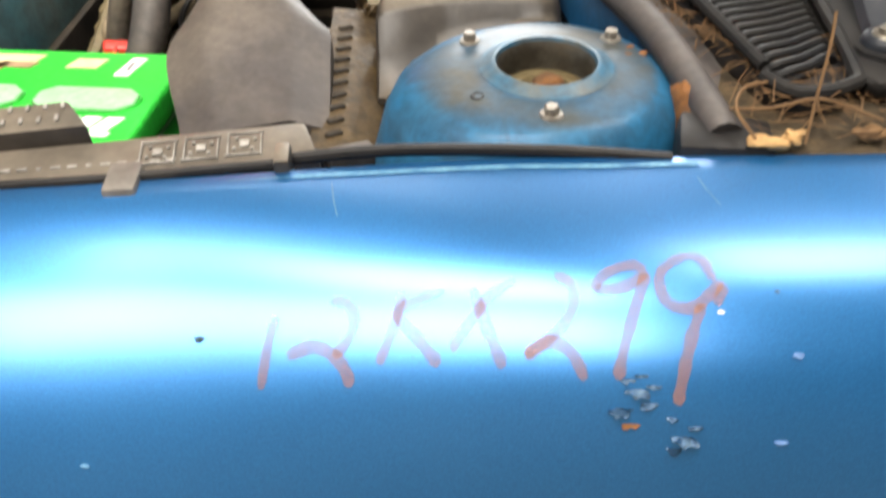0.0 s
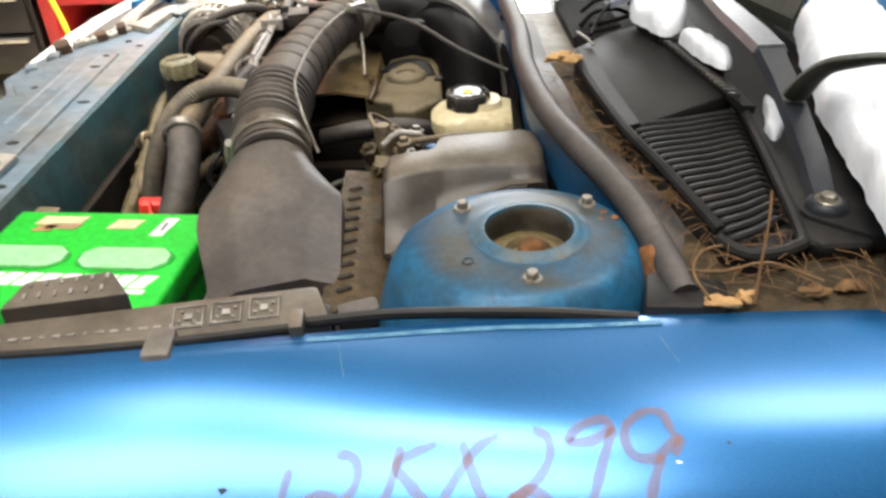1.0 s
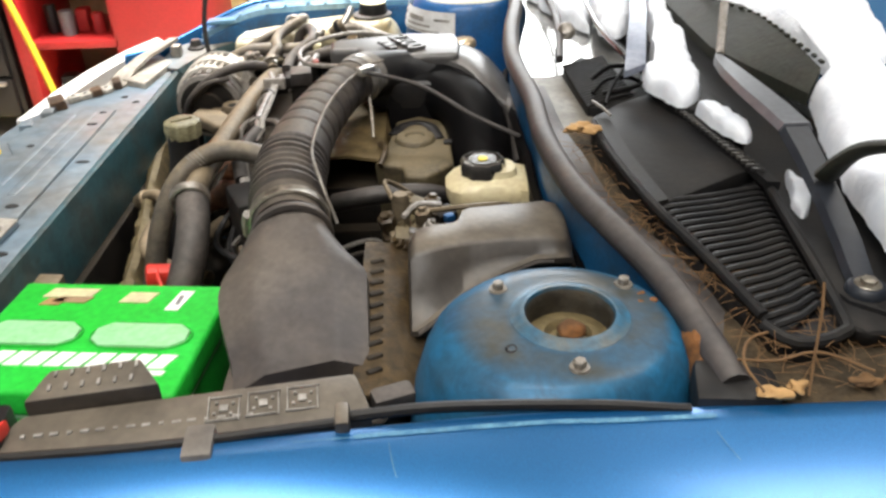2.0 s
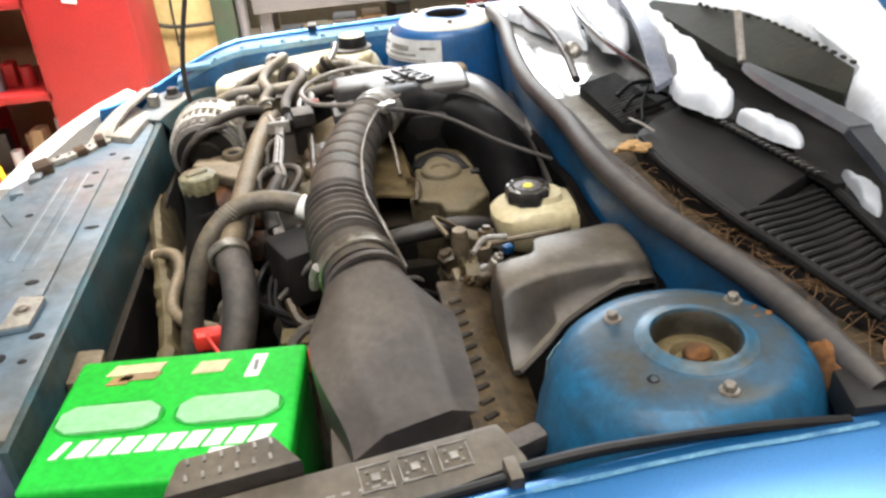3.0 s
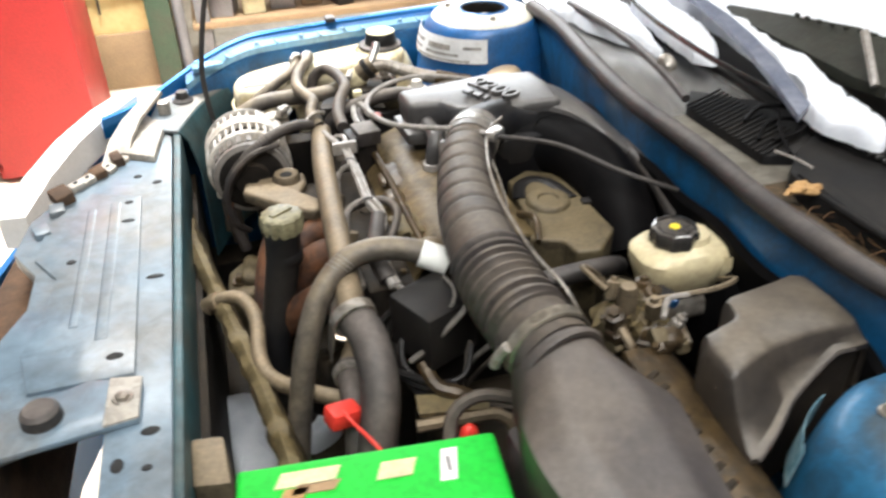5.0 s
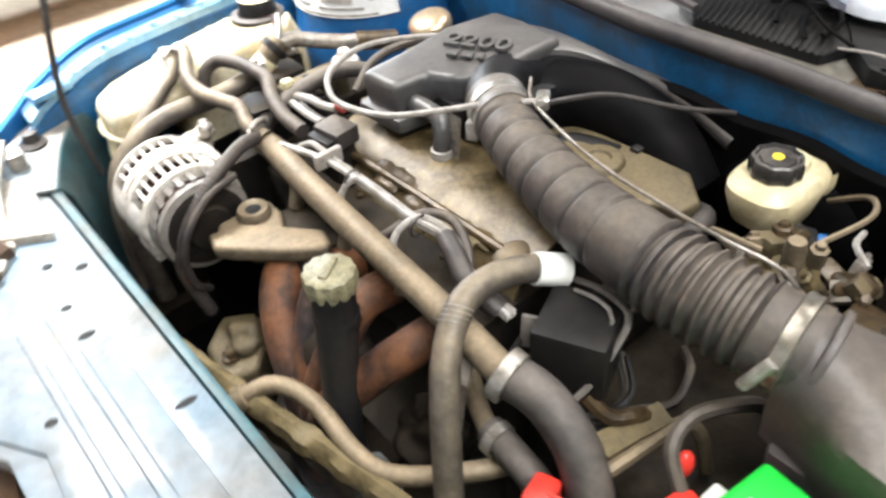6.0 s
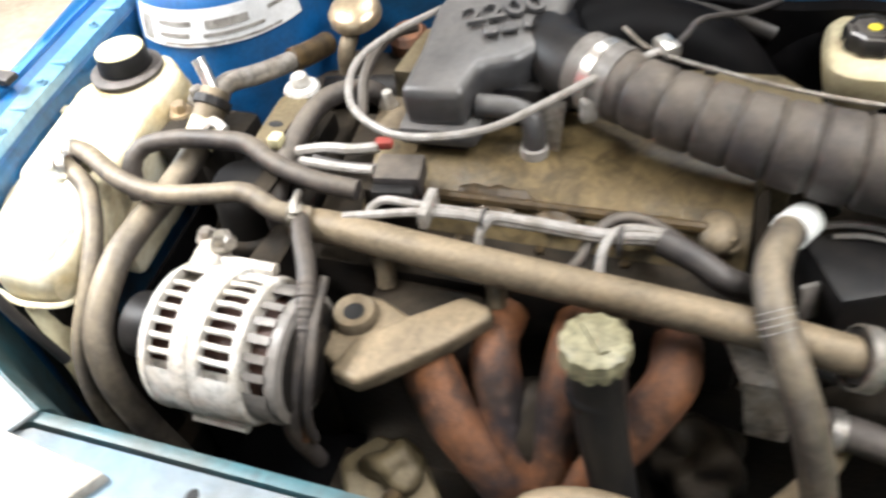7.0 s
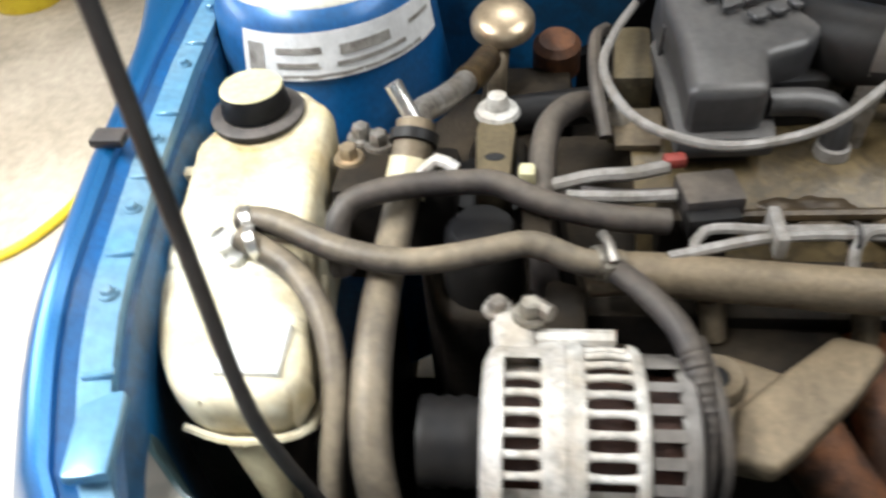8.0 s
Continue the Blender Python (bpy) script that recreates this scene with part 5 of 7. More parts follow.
part("cover_boss", lump(-0.295, 0.47, 0.818, 0.022, 0.018, 0.014, 6, 0.2), M_TAN, vcover)
# black block added as shade in front of the far tower's foot
part("shade_block", prism([(-0.37, 0.855), (-0.37, 0.93), (-0.30, 0.955), (-0.12, 0.96), (-0.07, 0.93), (-0.07, 0.855)], 0.40, 0.785, 0.015, 3), M_IRON, eng, "black block added to shade the far gap")
part("cover_gasket", tube([(-0.324, 0.45, 0.789), (-0.324, 0.62, 0.789), (-0.324, 0.785, 0.789)], 0.004, 6), M_IRON, vcover)
for k in range(5):
    hexbolt(-0.3265, 0.468 + 0.074 * k, 0.793, 0.0045, 0.006, vcover, M_GRIME)
part("oil_crust", lump(-0.300, 0.540, 0.8165, 0.026, 0.040, 0.007, 23, 0.6, 60, 4), M_OCHRE, vcover)
part("oil_crust", lump(-0.292, 0.665, 0.8205, 0.020, 0.034, 0.006, 29, 0.6, 70, 4), M_GRIME, vcover)
part("transmission_case", prism([(-0.33, 0.16), (-0.34, 0.42), (-0.03, 0.42), (0.0, 0.28), (-0.12, 0.18)], 0.38, 0.66, 0.03, 3), M_IRON, eng)
hous = part("throttle_casting", prism([(-0.156, 0.584), (-0.122, 0.604), (-0.084, 0.580), (-0.078, 0.505), (-0.075, 0.430), (-0.110, 0.391), (-0.140, 0.396), (-0.143, 0.424), (-0.180, 0.438), (-0.167, 0.478)], 0.70, 0.83, 0.006, 3, 0.92), M_CASTING, eng, "olive dusty metal casting with a curved slot")
part("curved_slot", tube([(-0.158, 0.532, 0.8300), (-0.146, 0.562, 0.8305), (-0.125, 0.575, 0.8305), (-0.105, 0.558, 0.8305), (-0.094, 0.512, 0.8300)], 0.0085, 10, 0.004, None, True, 0.25), M_BLACK, hous)
part("casting_disc", lathe([(0, 0.004), (0.012, 0.004), (0.014, 0.007), (0.024, 0.007), (0.027, 0.005), (0.029, 0.0)], pose(-0.127, 0.512, 0.8295, 0, 0, 0), 28), M_CASTING, hous)
part("casting_tab", box(-0.082, 0.497, 0.831, 0.012, 0.012, 0.006, 0.002), M_BLACK, hous)
part("dark_hose", tube([(-0.23, 0.385, 0.80), (-0.17, 0.375, 0.815), (-0.11, 0.385, 0.81), (-0.07, 0.42, 0.78)], 0.012, 10), M_HOSE_DARK, eng)
part("intake_runner", tube([(-0.13, 0.665, 0.848), (-0.075, 0.622, 0.850), (-0.045, 0.565, 0.842), (-0.035, 0.50, 0.815), (-0.035, 0.46, 0.77)], 0.043, 20), M_VOID, eng, "black moulded intake runner")
part("heater_hose", tube([(-0.03, 0.70, 0.84), (0.0, 0.62, 0.855), (0.012, 0.52, 0.85), (0.015, 0.44, 0.82)], 0.012, 12), M_HOSE_DARK, eng, "black heater hose")

# plenum with raised lettering
plen = part("intake_plenum", prism([(-0.262, 0.755), (-0.258, 0.698), (-0.215, 0.692), (-0.205, 0.66), (-0.165, 0.632), (-0.11, 0.634), (-0.060, 0.632), (-0.055, 0.70), (-0.060, 0.745), (-0.13, 0.760), (-0.20, 0.754)], 0.864, 0.912, 0.010, 3, 0.98, zt=lambda x, y: 0.905 + 0.008 * smooth01(-0.26, -0.14, x) - 0.012 * smooth01(-0.06, 0.0, x)), M_PLENUM, eng, "grey plastic intake plenum with raised digits")
part("plenum_base", prism([(-0.268, 0.760), (-0.264, 0.688), (-0.21, 0.680), (-0.16, 0.622), (-0.07, 0.615), (-0.05, 0.68), (-0.06, 0.735), (-0.13, 0.766)], 0.848, 0.867, 0.006), M_PLENUM, plen)
part("plenum_neck", prism([(-0.252, 0.748), (-0.25, 0.70), (-0.20, 0.69), (-0.15, 0.635), (-0.08, 0.63), (-0.06, 0.68), (-0.07, 0.735), (-0.13, 0.752)], 0.79, 0.850, 0.006), M_BLACK, plen)
CREST_IN = ((-0.150, 0.640, 0.908), (-0.099, 0.640, 0.909), (-0.057, 0.622, 0.902), (-0.028, 0.582, 0.887), (-0.002, 0.553, 0.868), (0.022, 0.535, 0.850), (0.041, 0.526, 0.832))
CREST_OUT = ((-0.150, 0.759, 0.899), (-0.085, 0.755, 0.899), (-0.046, 0.746, 0.895), (-0.014, 0.725, 0.884), (0.009, 0.675, 0.869), (0.028, 0.605, 0.847), (0.047, 0.552, 0.829))
crest_in, crest_out = spline([Vector(q) for q in CREST_IN], 0.008), spline([Vector(q) for q in CREST_OUT], 0.008)
shoulder, runner_shade = [], []
for k in range(28):
    a = crest_in[round(k * (len(crest_in) - 1) / 27)]
    b = crest_out[round(k * (len(crest_out) - 1) / 27)]
    up = Vector((0, 0, 1))
    shoulder.append([a + (a - b) * 0.03 - up * 0.016, a - up * 0.004, a + (b - a) * 0.06 + up * 0.0005, a + (b - a) * 0.30 + up * 0.005, a + (b - a) * 0.65 + up * 0.005, a + (b - a) * 0.94 - up * 0.001, b - up * 0.007, b + (b - a) * 0.03 - up * 0.045])
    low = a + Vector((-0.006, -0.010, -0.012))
    runner_shade.append([a + (b - a) * 0.15 - up * 0.006, a + Vector((-0.001, -0.003, -0.010)), low + Vector((-0.004, -0.012, -0.012)), low + Vector((-0.010, -0.030, -0.045)), low + Vector((-0.010, -0.034, -0.10))])
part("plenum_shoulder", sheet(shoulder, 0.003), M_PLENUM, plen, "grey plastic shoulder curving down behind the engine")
# black sheet paints in the manifold's shadow side
part("runner_shade", sheet(runner_shade, 0.004), M_VOID, plen, "runner face painted black for its shadow side")
part("throttle_elbow", tube([(-0.205, 0.585, 0.893), (-0.178, 0.622, 0.890), (-0.140, 0.648, 0.882), (-0.09, 0.655, 0.87)], 0.0325, 20), M_BLACK, plen, "black throttle elbow")
part("throttle_mouth", prism([(-0.215, 0.70), (-0.21, 0.64), (-0.155, 0.60), (-0.03, 0.60), (-0.03, 0.64), (-0.12, 0.66)], 0.835, 0.880, 0.01), M_BLACK, plen)
part("breather_pipe", tube([(-0.235, 0.692, 0.877), (-0.234, 0.658, 0.876), (-0.237, 0.643, 0.870), (-0.241, 0.639, 0.856), (-0.243, 0.639, 0.836)], 0.0105, 12), M_PLENUM, plen)
part("pipe_collar", lathe([(0.010, 0.006), (0.0128, 0.005), (0.0132, -0.004), (0.010, -0.006)], pose(-0.243, 0.639, 0.839), 18), M_WIRE, plen, "pale pipe collar")
part("plenum_foot", box(-0.12, 0.70, 0.80, 0.2, 0.10, 0.07, 0.01), M_IRON, plen)
for k, (txt, tx, ty, size) in enumerate((("2200", -0.176, 0.700, 0.040),)):
    cu = bpy.data.curves.new("digits", "FONT")
    cu.body, cu.size, cu.extrude, cu.bevel_depth = txt, size, 0.002, 0.0006
    cu.align_x, cu.align_y = "CENTER", "CENTER"
    tmp = bpy.data.objects.new("digits", cu)
    scene.collection.objects.link(tmp)
    me = bpy.data.meshes.new_from_object(tmp.evaluated_get(bpy.context.evaluated_depsgraph_get()))
    bpy.data.objects.remove(tmp)
    me.transform(pose(-0.138, 0.690, 0.9155, 0, 0, -62))
    me.materials.clear()
    me.materials.append(M_PLENUM)
    dig = new("raised_lettering", me)
    dig.parent = plen
for k, u in enumerate((-0.020, -0.002, 0.014)):
    bar = box(u, -0.030, 0.0, (0.014, 0.014, 0.007)[k], 0.013, 0.005, 0.0012, 1)
    bmesh.ops.transform(bar, matrix=pose(-0.138, 0.690, 0.9150, 0, 0, -62), verts=bar.verts)
    part("raised_bar", bar, M_PLENUM, plen)

# exhaust manifold
man = part("exhaust_manifold", tube([(-0.375, 0.70, 0.755), (-0.43, 0.69, 0.76), (-0.465, 0.66, 0.73), (-0.485, 0.61, 0.67), (-0.49, 0.58, 0.58)], 0.024, 14), M_RUST, eng, "rusty exhaust manifold")
for y, z in ((0.635, 0.0), (0.57, 0.005), (0.49, 0.0)):
    part("runner", tube([(-0.375, y, 0.765 + z), (-0.415, y, 0.765 + z), (-0.45, y + (0.58 - y) * 0.3, 0.73), (-0.485, y + (0.58 - y) * 0.8, 0.66), (-0.49, 0.58, 0.58)], 0.021, 14), M_RUST, man)
part("collector", tube([(-0.488, 0.59, 0.64), (-0.49, 0.58, 0.56), (-0.46, 0.57, 0.42)], 0.036, 16), M_RUST, man)
part("heat_shield_edge", lump(-0.440, 0.60, 0.70, 0.04, 0.06, 0.05, 8, 0.35, 25), M_IRON, man)

# filler neck
fill = thing("oil_filler", "black oil filler neck with a tan cap", "oil filler", (-0.47, 0.53, 0.6))
part("neck", tube([(-0.456, 0.545, 0.845), (-0.460, 0.541, 0.80), (-0.472, 0.532, 0.75), (-0.488, 0.515, 0.68), (-0.49, 0.50, 0.58)], lambda f: 0.0222 - 0.007 * f, 16), M_BLACK, fill)
ocap = part("cap", lathe([(0, 0.012), (0.020, 0.012), (0.0245, 0.009), (0.0255, 0.0), (0.024, -0.012), (0, -0.012)], pose(-0.455, 0.546, 0.846), 48, wave=lambda a, z: 1 + 0.04 * math.cos(12 * a)), M_OILCAP, fill, "tan plastic oil cap")
part("cap_grip", box(-0.455, 0.546, 0.8585, 0.030, 0.009, 0.005, 0.002, 2, 35), M_OILCAP, ocap)
part("neck_collar", lathe([(0.0215, -0.008), (0.023, -0.006), (0.023, 0.006), (0.0215, 0.008)], pose(-0.458, 0.543, 0.80), 20), M_BLACK, fill)

# coolant pipe and hoses
cool = thing("coolant_pipe", "tan dusty metal coolant pipe with hoses and clamps", "pipe", (-0.39, 0.5, 0.8))
part("pipe", tube([(-0.366, 0.825, 0.826), (-0.371, 0.79, 0.834), (-0.382, 0.70, 0.836), (-0.391, 0.58, 0.834), (-0.398, 0.46, 0.830), (-0.405, 0.36, 0.822)], 0.0150, 16), M_TAN, cool)
part("pipe_bracket", strip([(-0.38, 0.47, 0.822), (-0.42, 0.44, 0.79), (-0.43, 0.43, 0.74)], [(-0.38, 0.42, 0.822), (-0.42, 0.40, 0.79), (-0.43, 0.40, 0.74)], 0.004), M_DULL, cool)
part("radiator_hose", tube([(-0.404, 0.372, 0.823), (-0.394, 0.335, 0.812), (-0.393, 0.298, 0.785), (-0.404, 0.268, 0.745), (-0.420, 0.245, 0.69), (-0.436, 0.235, 0.60)], 0.0200, 18), M_RUBBER, cool, "dusty black radiator hose")
part("hose_clamp", lathe([(0.022, -0.007), (0.0245, -0.006), (0.0245, 0.006), (0.022, 0.007)], look((-0.404, 0.366, 0.822), (-0.396, 0.33, 0.811)), 24), M_DULL, cool)
up = part("bypass_hose", tube([(-0.298, 0.414, 0.842), (-0.325, 0.426, 0.852), (-0.362, 0.434, 0.856), (-0.398, 0.430, 0.850), (-0.430, 0.412, 0.826), (-0.452, 0.392, 0.785), (-0.468, 0.375, 0.73), (-0.482, 0.36, 0.66), (-0.49, 0.35, 0.57)], 0.0135, 14), M_HOSE_PALE, cool, "dusty grey bypass hose with a white end")
part("white_band", tube([(-0.288, 0.409, 0.838), (-0.300, 0.415, 0.843), (-0.316, 0.422, 0.849)], 0.0155, 14), M_WHITE, up)
for k in range(4):
    part("printed_line", lathe([(0.0137, -0.0005), (0.0140, 0), (0.0137, 0.0005)], look((-0.398 - 0.004 * k, 0.430 - 0.0015 * k, 0.850 - 0.002 * k), (-0.430, 0.412, 0.826)), 14), M_PRINT, up)
part("lower_pipe", tube([(-0.388, 0.435, 0.752), (-0.405, 0.405, 0.748), (-0.418, 0.372, 0.745)], 0.010, 12), M_TAN, cool)
part("lower_hose", tube([(-0.414, 0.380, 0.746), (-0.416, 0.345, 0.742), (-0.418, 0.31, 0.73), (-0.425, 0.28, 0.69)], 0.0145, 14), M_RUBBER, cool)
part("hose_clamp", lathe([(0.0148, -0.006), (0.0175, -0.005), (0.0175, 0.005), (0.0148, 0.006)], look((-0.416, 0.368, 0.745), (-0.416, 0.345, 0.742)), 20), M_DULL, cool)
part("front_pipe", tube([(-0.565, 0.60, 0.70), (-0.548, 0.595, 0.715), (-0.522, 0.580, 0.722), (-0.506, 0.535, 0.72), (-0.508, 0.46, 0.715), (-0.493, 0.418, 0.712), (-0.44, 0.372, 0.715), (-0.395, 0.35, 0.715)], 0.0098, 12), M_TAN, cool, "tan dusty metal pipe")
part("pipe_fitting", lathe([(0.009, -0.012), (0.014, -0.010), (0.014, 0.002), (0.011, 0.006), (0.011, 0.014)], look((-0.556, 0.60, 0.708), (-0.53, 0.585, 0.722)), 14), M_BRASS, cool)
emount = part("engine_mount", prism([(-0.545, 0.675), (-0.538, 0.74), (-0.50, 0.765), (-0.468, 0.735), (-0.475, 0.69), (-0.51, 0.66)], 0.58, 0.675, 0.010, 3, 0.9, zt=lambda x, y: 0.672 + 0.25 * (x + 0.5)), M_CASTING, eng, "tan dusty casting")
part("casting_ear", lump(-0.498, 0.705, 0.672, 0.022, 0.030, 0.024, 5, 0.5, 40, 4), M_CASTING, emount)
hexbolt(-0.522, 0.700, 0.668, 0.008, 0.012, emount, M_GRIME)
part("pump_lug", lump(-0.42, 0.46, 0.66, 0.04, 0.04, 0.045, 12, 0.5, 40, 4), M_IRON, eng)

# ignition coil
coil = thing("ignition_coil", "black ignition coil pack with pale frame", "ignition coil", (-0.32, 0.36, 0.74))
part("body", box(-0.318, 0.365, 0.798, 0.070, 0.070, 0.070, 0.008, 2, 25), M_BLACK, coil)
part("frame", tube([(-0.288, 0.398, 0.834), (-0.283, 0.368, 0.836), (-0.290, 0.334, 0.834), (-0.312, 0.328, 0.815), (-0.336, 0.330, 0.79), (-0.352, 0.337, 0.772)], 0.0034, 6), M_WORN, coil, "pale metal coil frame")
part("frame", tube([(-0.300, 0.388, 0.836), (-0.296, 0.362, 0.837), (-0.304, 0.340, 0.834), (-0.330, 0.342, 0.806)], 0.0022, 6), M_WORN, coil, "pale metal coil frame")
part("foot", box(-0.318, 0.375, 0.73, 0.05, 0.05, 0.08, 0.006, 2, 25), M_IRON, coil)
part("lead", tube([(-0.34, 0.335, 0.77), (-0.33, 0.315, 0.75), (-0.30, 0.30, 0.74), (-0.285, 0.305, 0.70)], 0.008, 8), M_GRIME, coil)
for k in range(3):
    part("lead", tube([(-0.345 + 0.006 * k, 0.405, 0.80), (-0.375 + 0.01 * k, 0.40, 0.775 - 0.012 * k), (-0.38 + 0.012 * k, 0.36, 0.76 - 0.012 * k), (-0.345, 0.325, 0.755 - 0.01 * k), (-0.31, 0.31, 0.75 - 0.01 * k)], 0.0038, 6), M_BLACK, coil)

part("bracket", strip([(-0.354, 0.317, 0.742), (-0.32, 0.308, 0.742), (-0.279, 0.300, 0.742)], [(-0.356, 0.292, 0.738), (-0.32, 0.286, 0.738), (-0.284, 0.277, 0.738)], 0.005), M_OCHRE, coil)
part("bracket_pipe", tube([(-0.36, 0.288, 0.725), (-0.32, 0.282, 0.728), (-0.275, 0.275, 0.73), (-0.262, 0.262, 0.715), (-0.26, 0.25, 0.67)], 0.007, 8), M_TAN, coil)
part("frame_plate", box(-0.340, 0.392, 0.806, 0.006, 0.034, 0.034, 0.003, 2, 30, (0, 12)), M_WORN, coil)
for k in range(3):
    part("wire_loop", tube([(-0.352, 0.372 + 0.008 * k, 0.79), (-0.358, 0.345 + 0.006 * k, 0.762 - 0.006 * k), (-0.335, 0.322 + 0.003 * k, 0.75 - 0.006 * k), (-0.30, 0.315 + 0.004 * k, 0.757 - 0.006 * k), (-0.285, 0.335 + 0.006 * k, 0.78)], 0.0032, 6), (M_BLACK, M_HOSE, M_HOSE_DARK)[k], coil)

# plug leads
leads = thing("plug_leads", "grey spark plug leads held by a clip", "cables", (-0.35, 0.62, 0.80))
for k in range(4):
    dx, dz = 0.006 * (k % 2), 0.004 * (k // 2)
    end = [(-0.372, 0.80, 0.842), (-0.372, 0.745, 0.815), (-0.372, 0.645, 0.81), (-0.378, 0.545, 0.80)][k]
    first = [(-0.369, 0.775, 0.848)] if k == 0 else [end, (end[0] + 0.004, end[1] + 0.012, 0.838), (-0.352 + dx, end[1] + 0.004, 0.850 + dz)]
    tail = [q for q in ((-0.352 + dx, 0.70, 0.851 + dz), (-0.350 + dx, 0.62, 0.850 + dz), (-0.350 + dx, 0.56, 0.848 + dz), (-0.344 + dx, 0.51, 0.846 + dz), (-0.358 + dx, 0.465, 0.832 + dz), (-0.35 + dx, 0.42, 0.81 + dz)) if q[1] < first[-1][1] - 0.02]
    part("lead", tube(first + tail, 0.0039, 8), M_WIRE, leads)
part("loom_sleeve", tube([(-0.343, 0.515, 0.847), (-0.352, 0.487, 0.842), (-0.360, 0.462, 0.832), (-0.352, 0.43, 0.815)], 0.011, 10), M_HOSE_DARK, leads)
part("clip", box(-0.350, 0.704, 0.853, 0.034, 0.008, 0.018, 0.002), M_WIRE, leads)
for y in (0.745, 0.645, 0.545):
    part("boot", tube([(-0.374, y, 0.815), (-0.378, y - 0.004, 0.80), (-0.385, y - 0.006, 0.785)], 0.009, 10), M_TAN, leads)

for (tx, ty, tz), (ux, uy, uz), r in (((-0.352, 0.655, 0.851), (-0.352, 0.60, 0.850), 0.0095), ((-0.350, 0.545, 0.848), (-0.347, 0.50, 0.846), 0.0115)):
    part("cable_tie", lathe([(r, -0.0018), (r + 0.0012, -0.0012), (r + 0.0012, 0.0012), (r, 0.0018)], look((tx, ty, tz), (ux, uy, uz)), 16), M_HOSE_DARK, leads)

# throttle cables
cables = thing("throttle_cable", "pale grey looping throttle cable with a metal end", "cable", (-0.25, 0.7, 0.87))
part("loop", tube([(-0.085, 0.775, 0.88), (-0.165, 0.800, 0.896), (-0.225, 0.812, 0.900), (-0.278, 0.795, 0.896), (-0.305, 0.755, 0.893), (-0.307, 0.715, 0.893), (-0.290, 0.665, 0.896), (-0.255, 0.620, 0.905), (-0.222, 0.578, 0.916), (-0.190, 0.535, 0.922)], 0.0036, 8), M_WIRE, cables)
part("inner_loop", tube([(-0.168, 0.575, 0.925), (-0.196, 0.545, 0.922), (-0.2195, 0.475, 0.920), (-0.2315, 0.41, 0.917), (-0.2355, 0.345, 0.915), (-0.2345, 0.29, 0.912), (-0.222, 0.245, 0.900), (-0.205, 0.22, 0.86)], 0.0018, 8), M_DULL, cables)
part("cable_end", box(-0.190, 0.536, 0.923, 0.024, 0.014, 0.012, 0.003, 2, 40), M_STEEL, cables)
part("side_cable", tube([(-0.195, 0.532, 0.922), (-0.16, 0.522, 0.918), (-0.11, 0.51, 0.905), (-0.05, 0.47, 0.88), (0.01, 0.44, 0.86)], 0.003, 8), M_HOSE_DARK, cables)
part("link_rod", tube([(-0.190, 0.555, 0.885), (-0.186, 0.53, 0.862), (-0.184, 0.505, 0.838)], 0.0022, 6), M_DULL, cables)
part("link_ball", lump(-0.192, 0.560, 0.890, 0.009, 0.010, 0.008, 14, 0.5, 90, 3), M_DULL, cables)
part("spring_arm", tube([(-0.175, 0.49, 0.835), (-0.165, 0.46, 0.842), (-0.172, 0.43, 0.83)], 0.004, 8), M_GRIME, cables)
part("cable_bracket", strip([(-0.235, 0.632, 0.89), (-0.236, 0.635, 0.86), (-0.238, 0.637, 0.84)], [(-0.235, 0.612, 0.89), (-0.236, 0.615, 0.86), (-0.238, 0.617, 0.84)], 0.004), M_DULL, cables)

# alternator
alt = thing("alternator", "oxidised aluminium alternator with slotted ends", "alternator", (-0.482, 0.85, 0.72))
AX, AZ, AR = -0.482, 0.787, 0.067


def ring_y(profile, n=40, wave=None):
    return lathe(profile, pose(AX, 0, AZ, -90, 0, 0), n, wave=wave)


part("stator", ring_y([(0, 0.77), (0.050, 0.77), (0.052, 0.900), (0, 0.900)]), M_COIL, alt)
part("front_shell", ring_y([(0.030, 0.904), (0.054, 0.903), (0.062, 0.899), (0.0658, 0.894), (AR, 0.889), (0.0655, 0.8885), (0.058, 0.8885)]), M_ALU, alt)
part("middle_shell", ring_y([(0.057, 0.865), (0.066, 0.865), (AR, 0.862), (AR, 0.850), (0.0655, 0.849), (0.0655, 0.847), (AR, 0.846), (AR, 0.841), (0.066, 0.838), (0.057, 0.838)], wave=lambda a, z: 1 + 0.012 * math.cos(4 * a + 0.6) ** 8), M_ALU, alt)
part("rear_shell", ring_y([(0.057, 0.8075), (0.0655, 0.8075), (0.066, 0.805), (0.064, 0.801), (0.058, 0.799), (0.05, 0.798)]), M_ALU, alt)
bell = part("rear_bell", ring_y([(0.057, 0.780), (0.0585, 0.776), (0.0575, 0.770), (0.050, 0.767)]), M_WORN, alt)
part("end_cap", ring_y([(0.052, 0.7685), (0.046, 0.764), (0.030, 0.763), (0.026, 0.758), (0, 0.757)]), M_IRON, bell, "greasy black end cap")
def shell_arc(y0, y1, r0, r1, a0, a1, n):
    """A solid piece of a turned shell between two angles."""
    rows = []
    for i in range(n + 1):
        a = radians(a0 + (a1 - a0) * i / n)
        rows.append([Vector((AX + r * math.cos(a), y, AZ + r * math.sin(a))) for r, y in ((r0, y0), (r1, y0), (r1, y1), (r0, y1), (r0, y0))])
    return sheet(rows, 0)


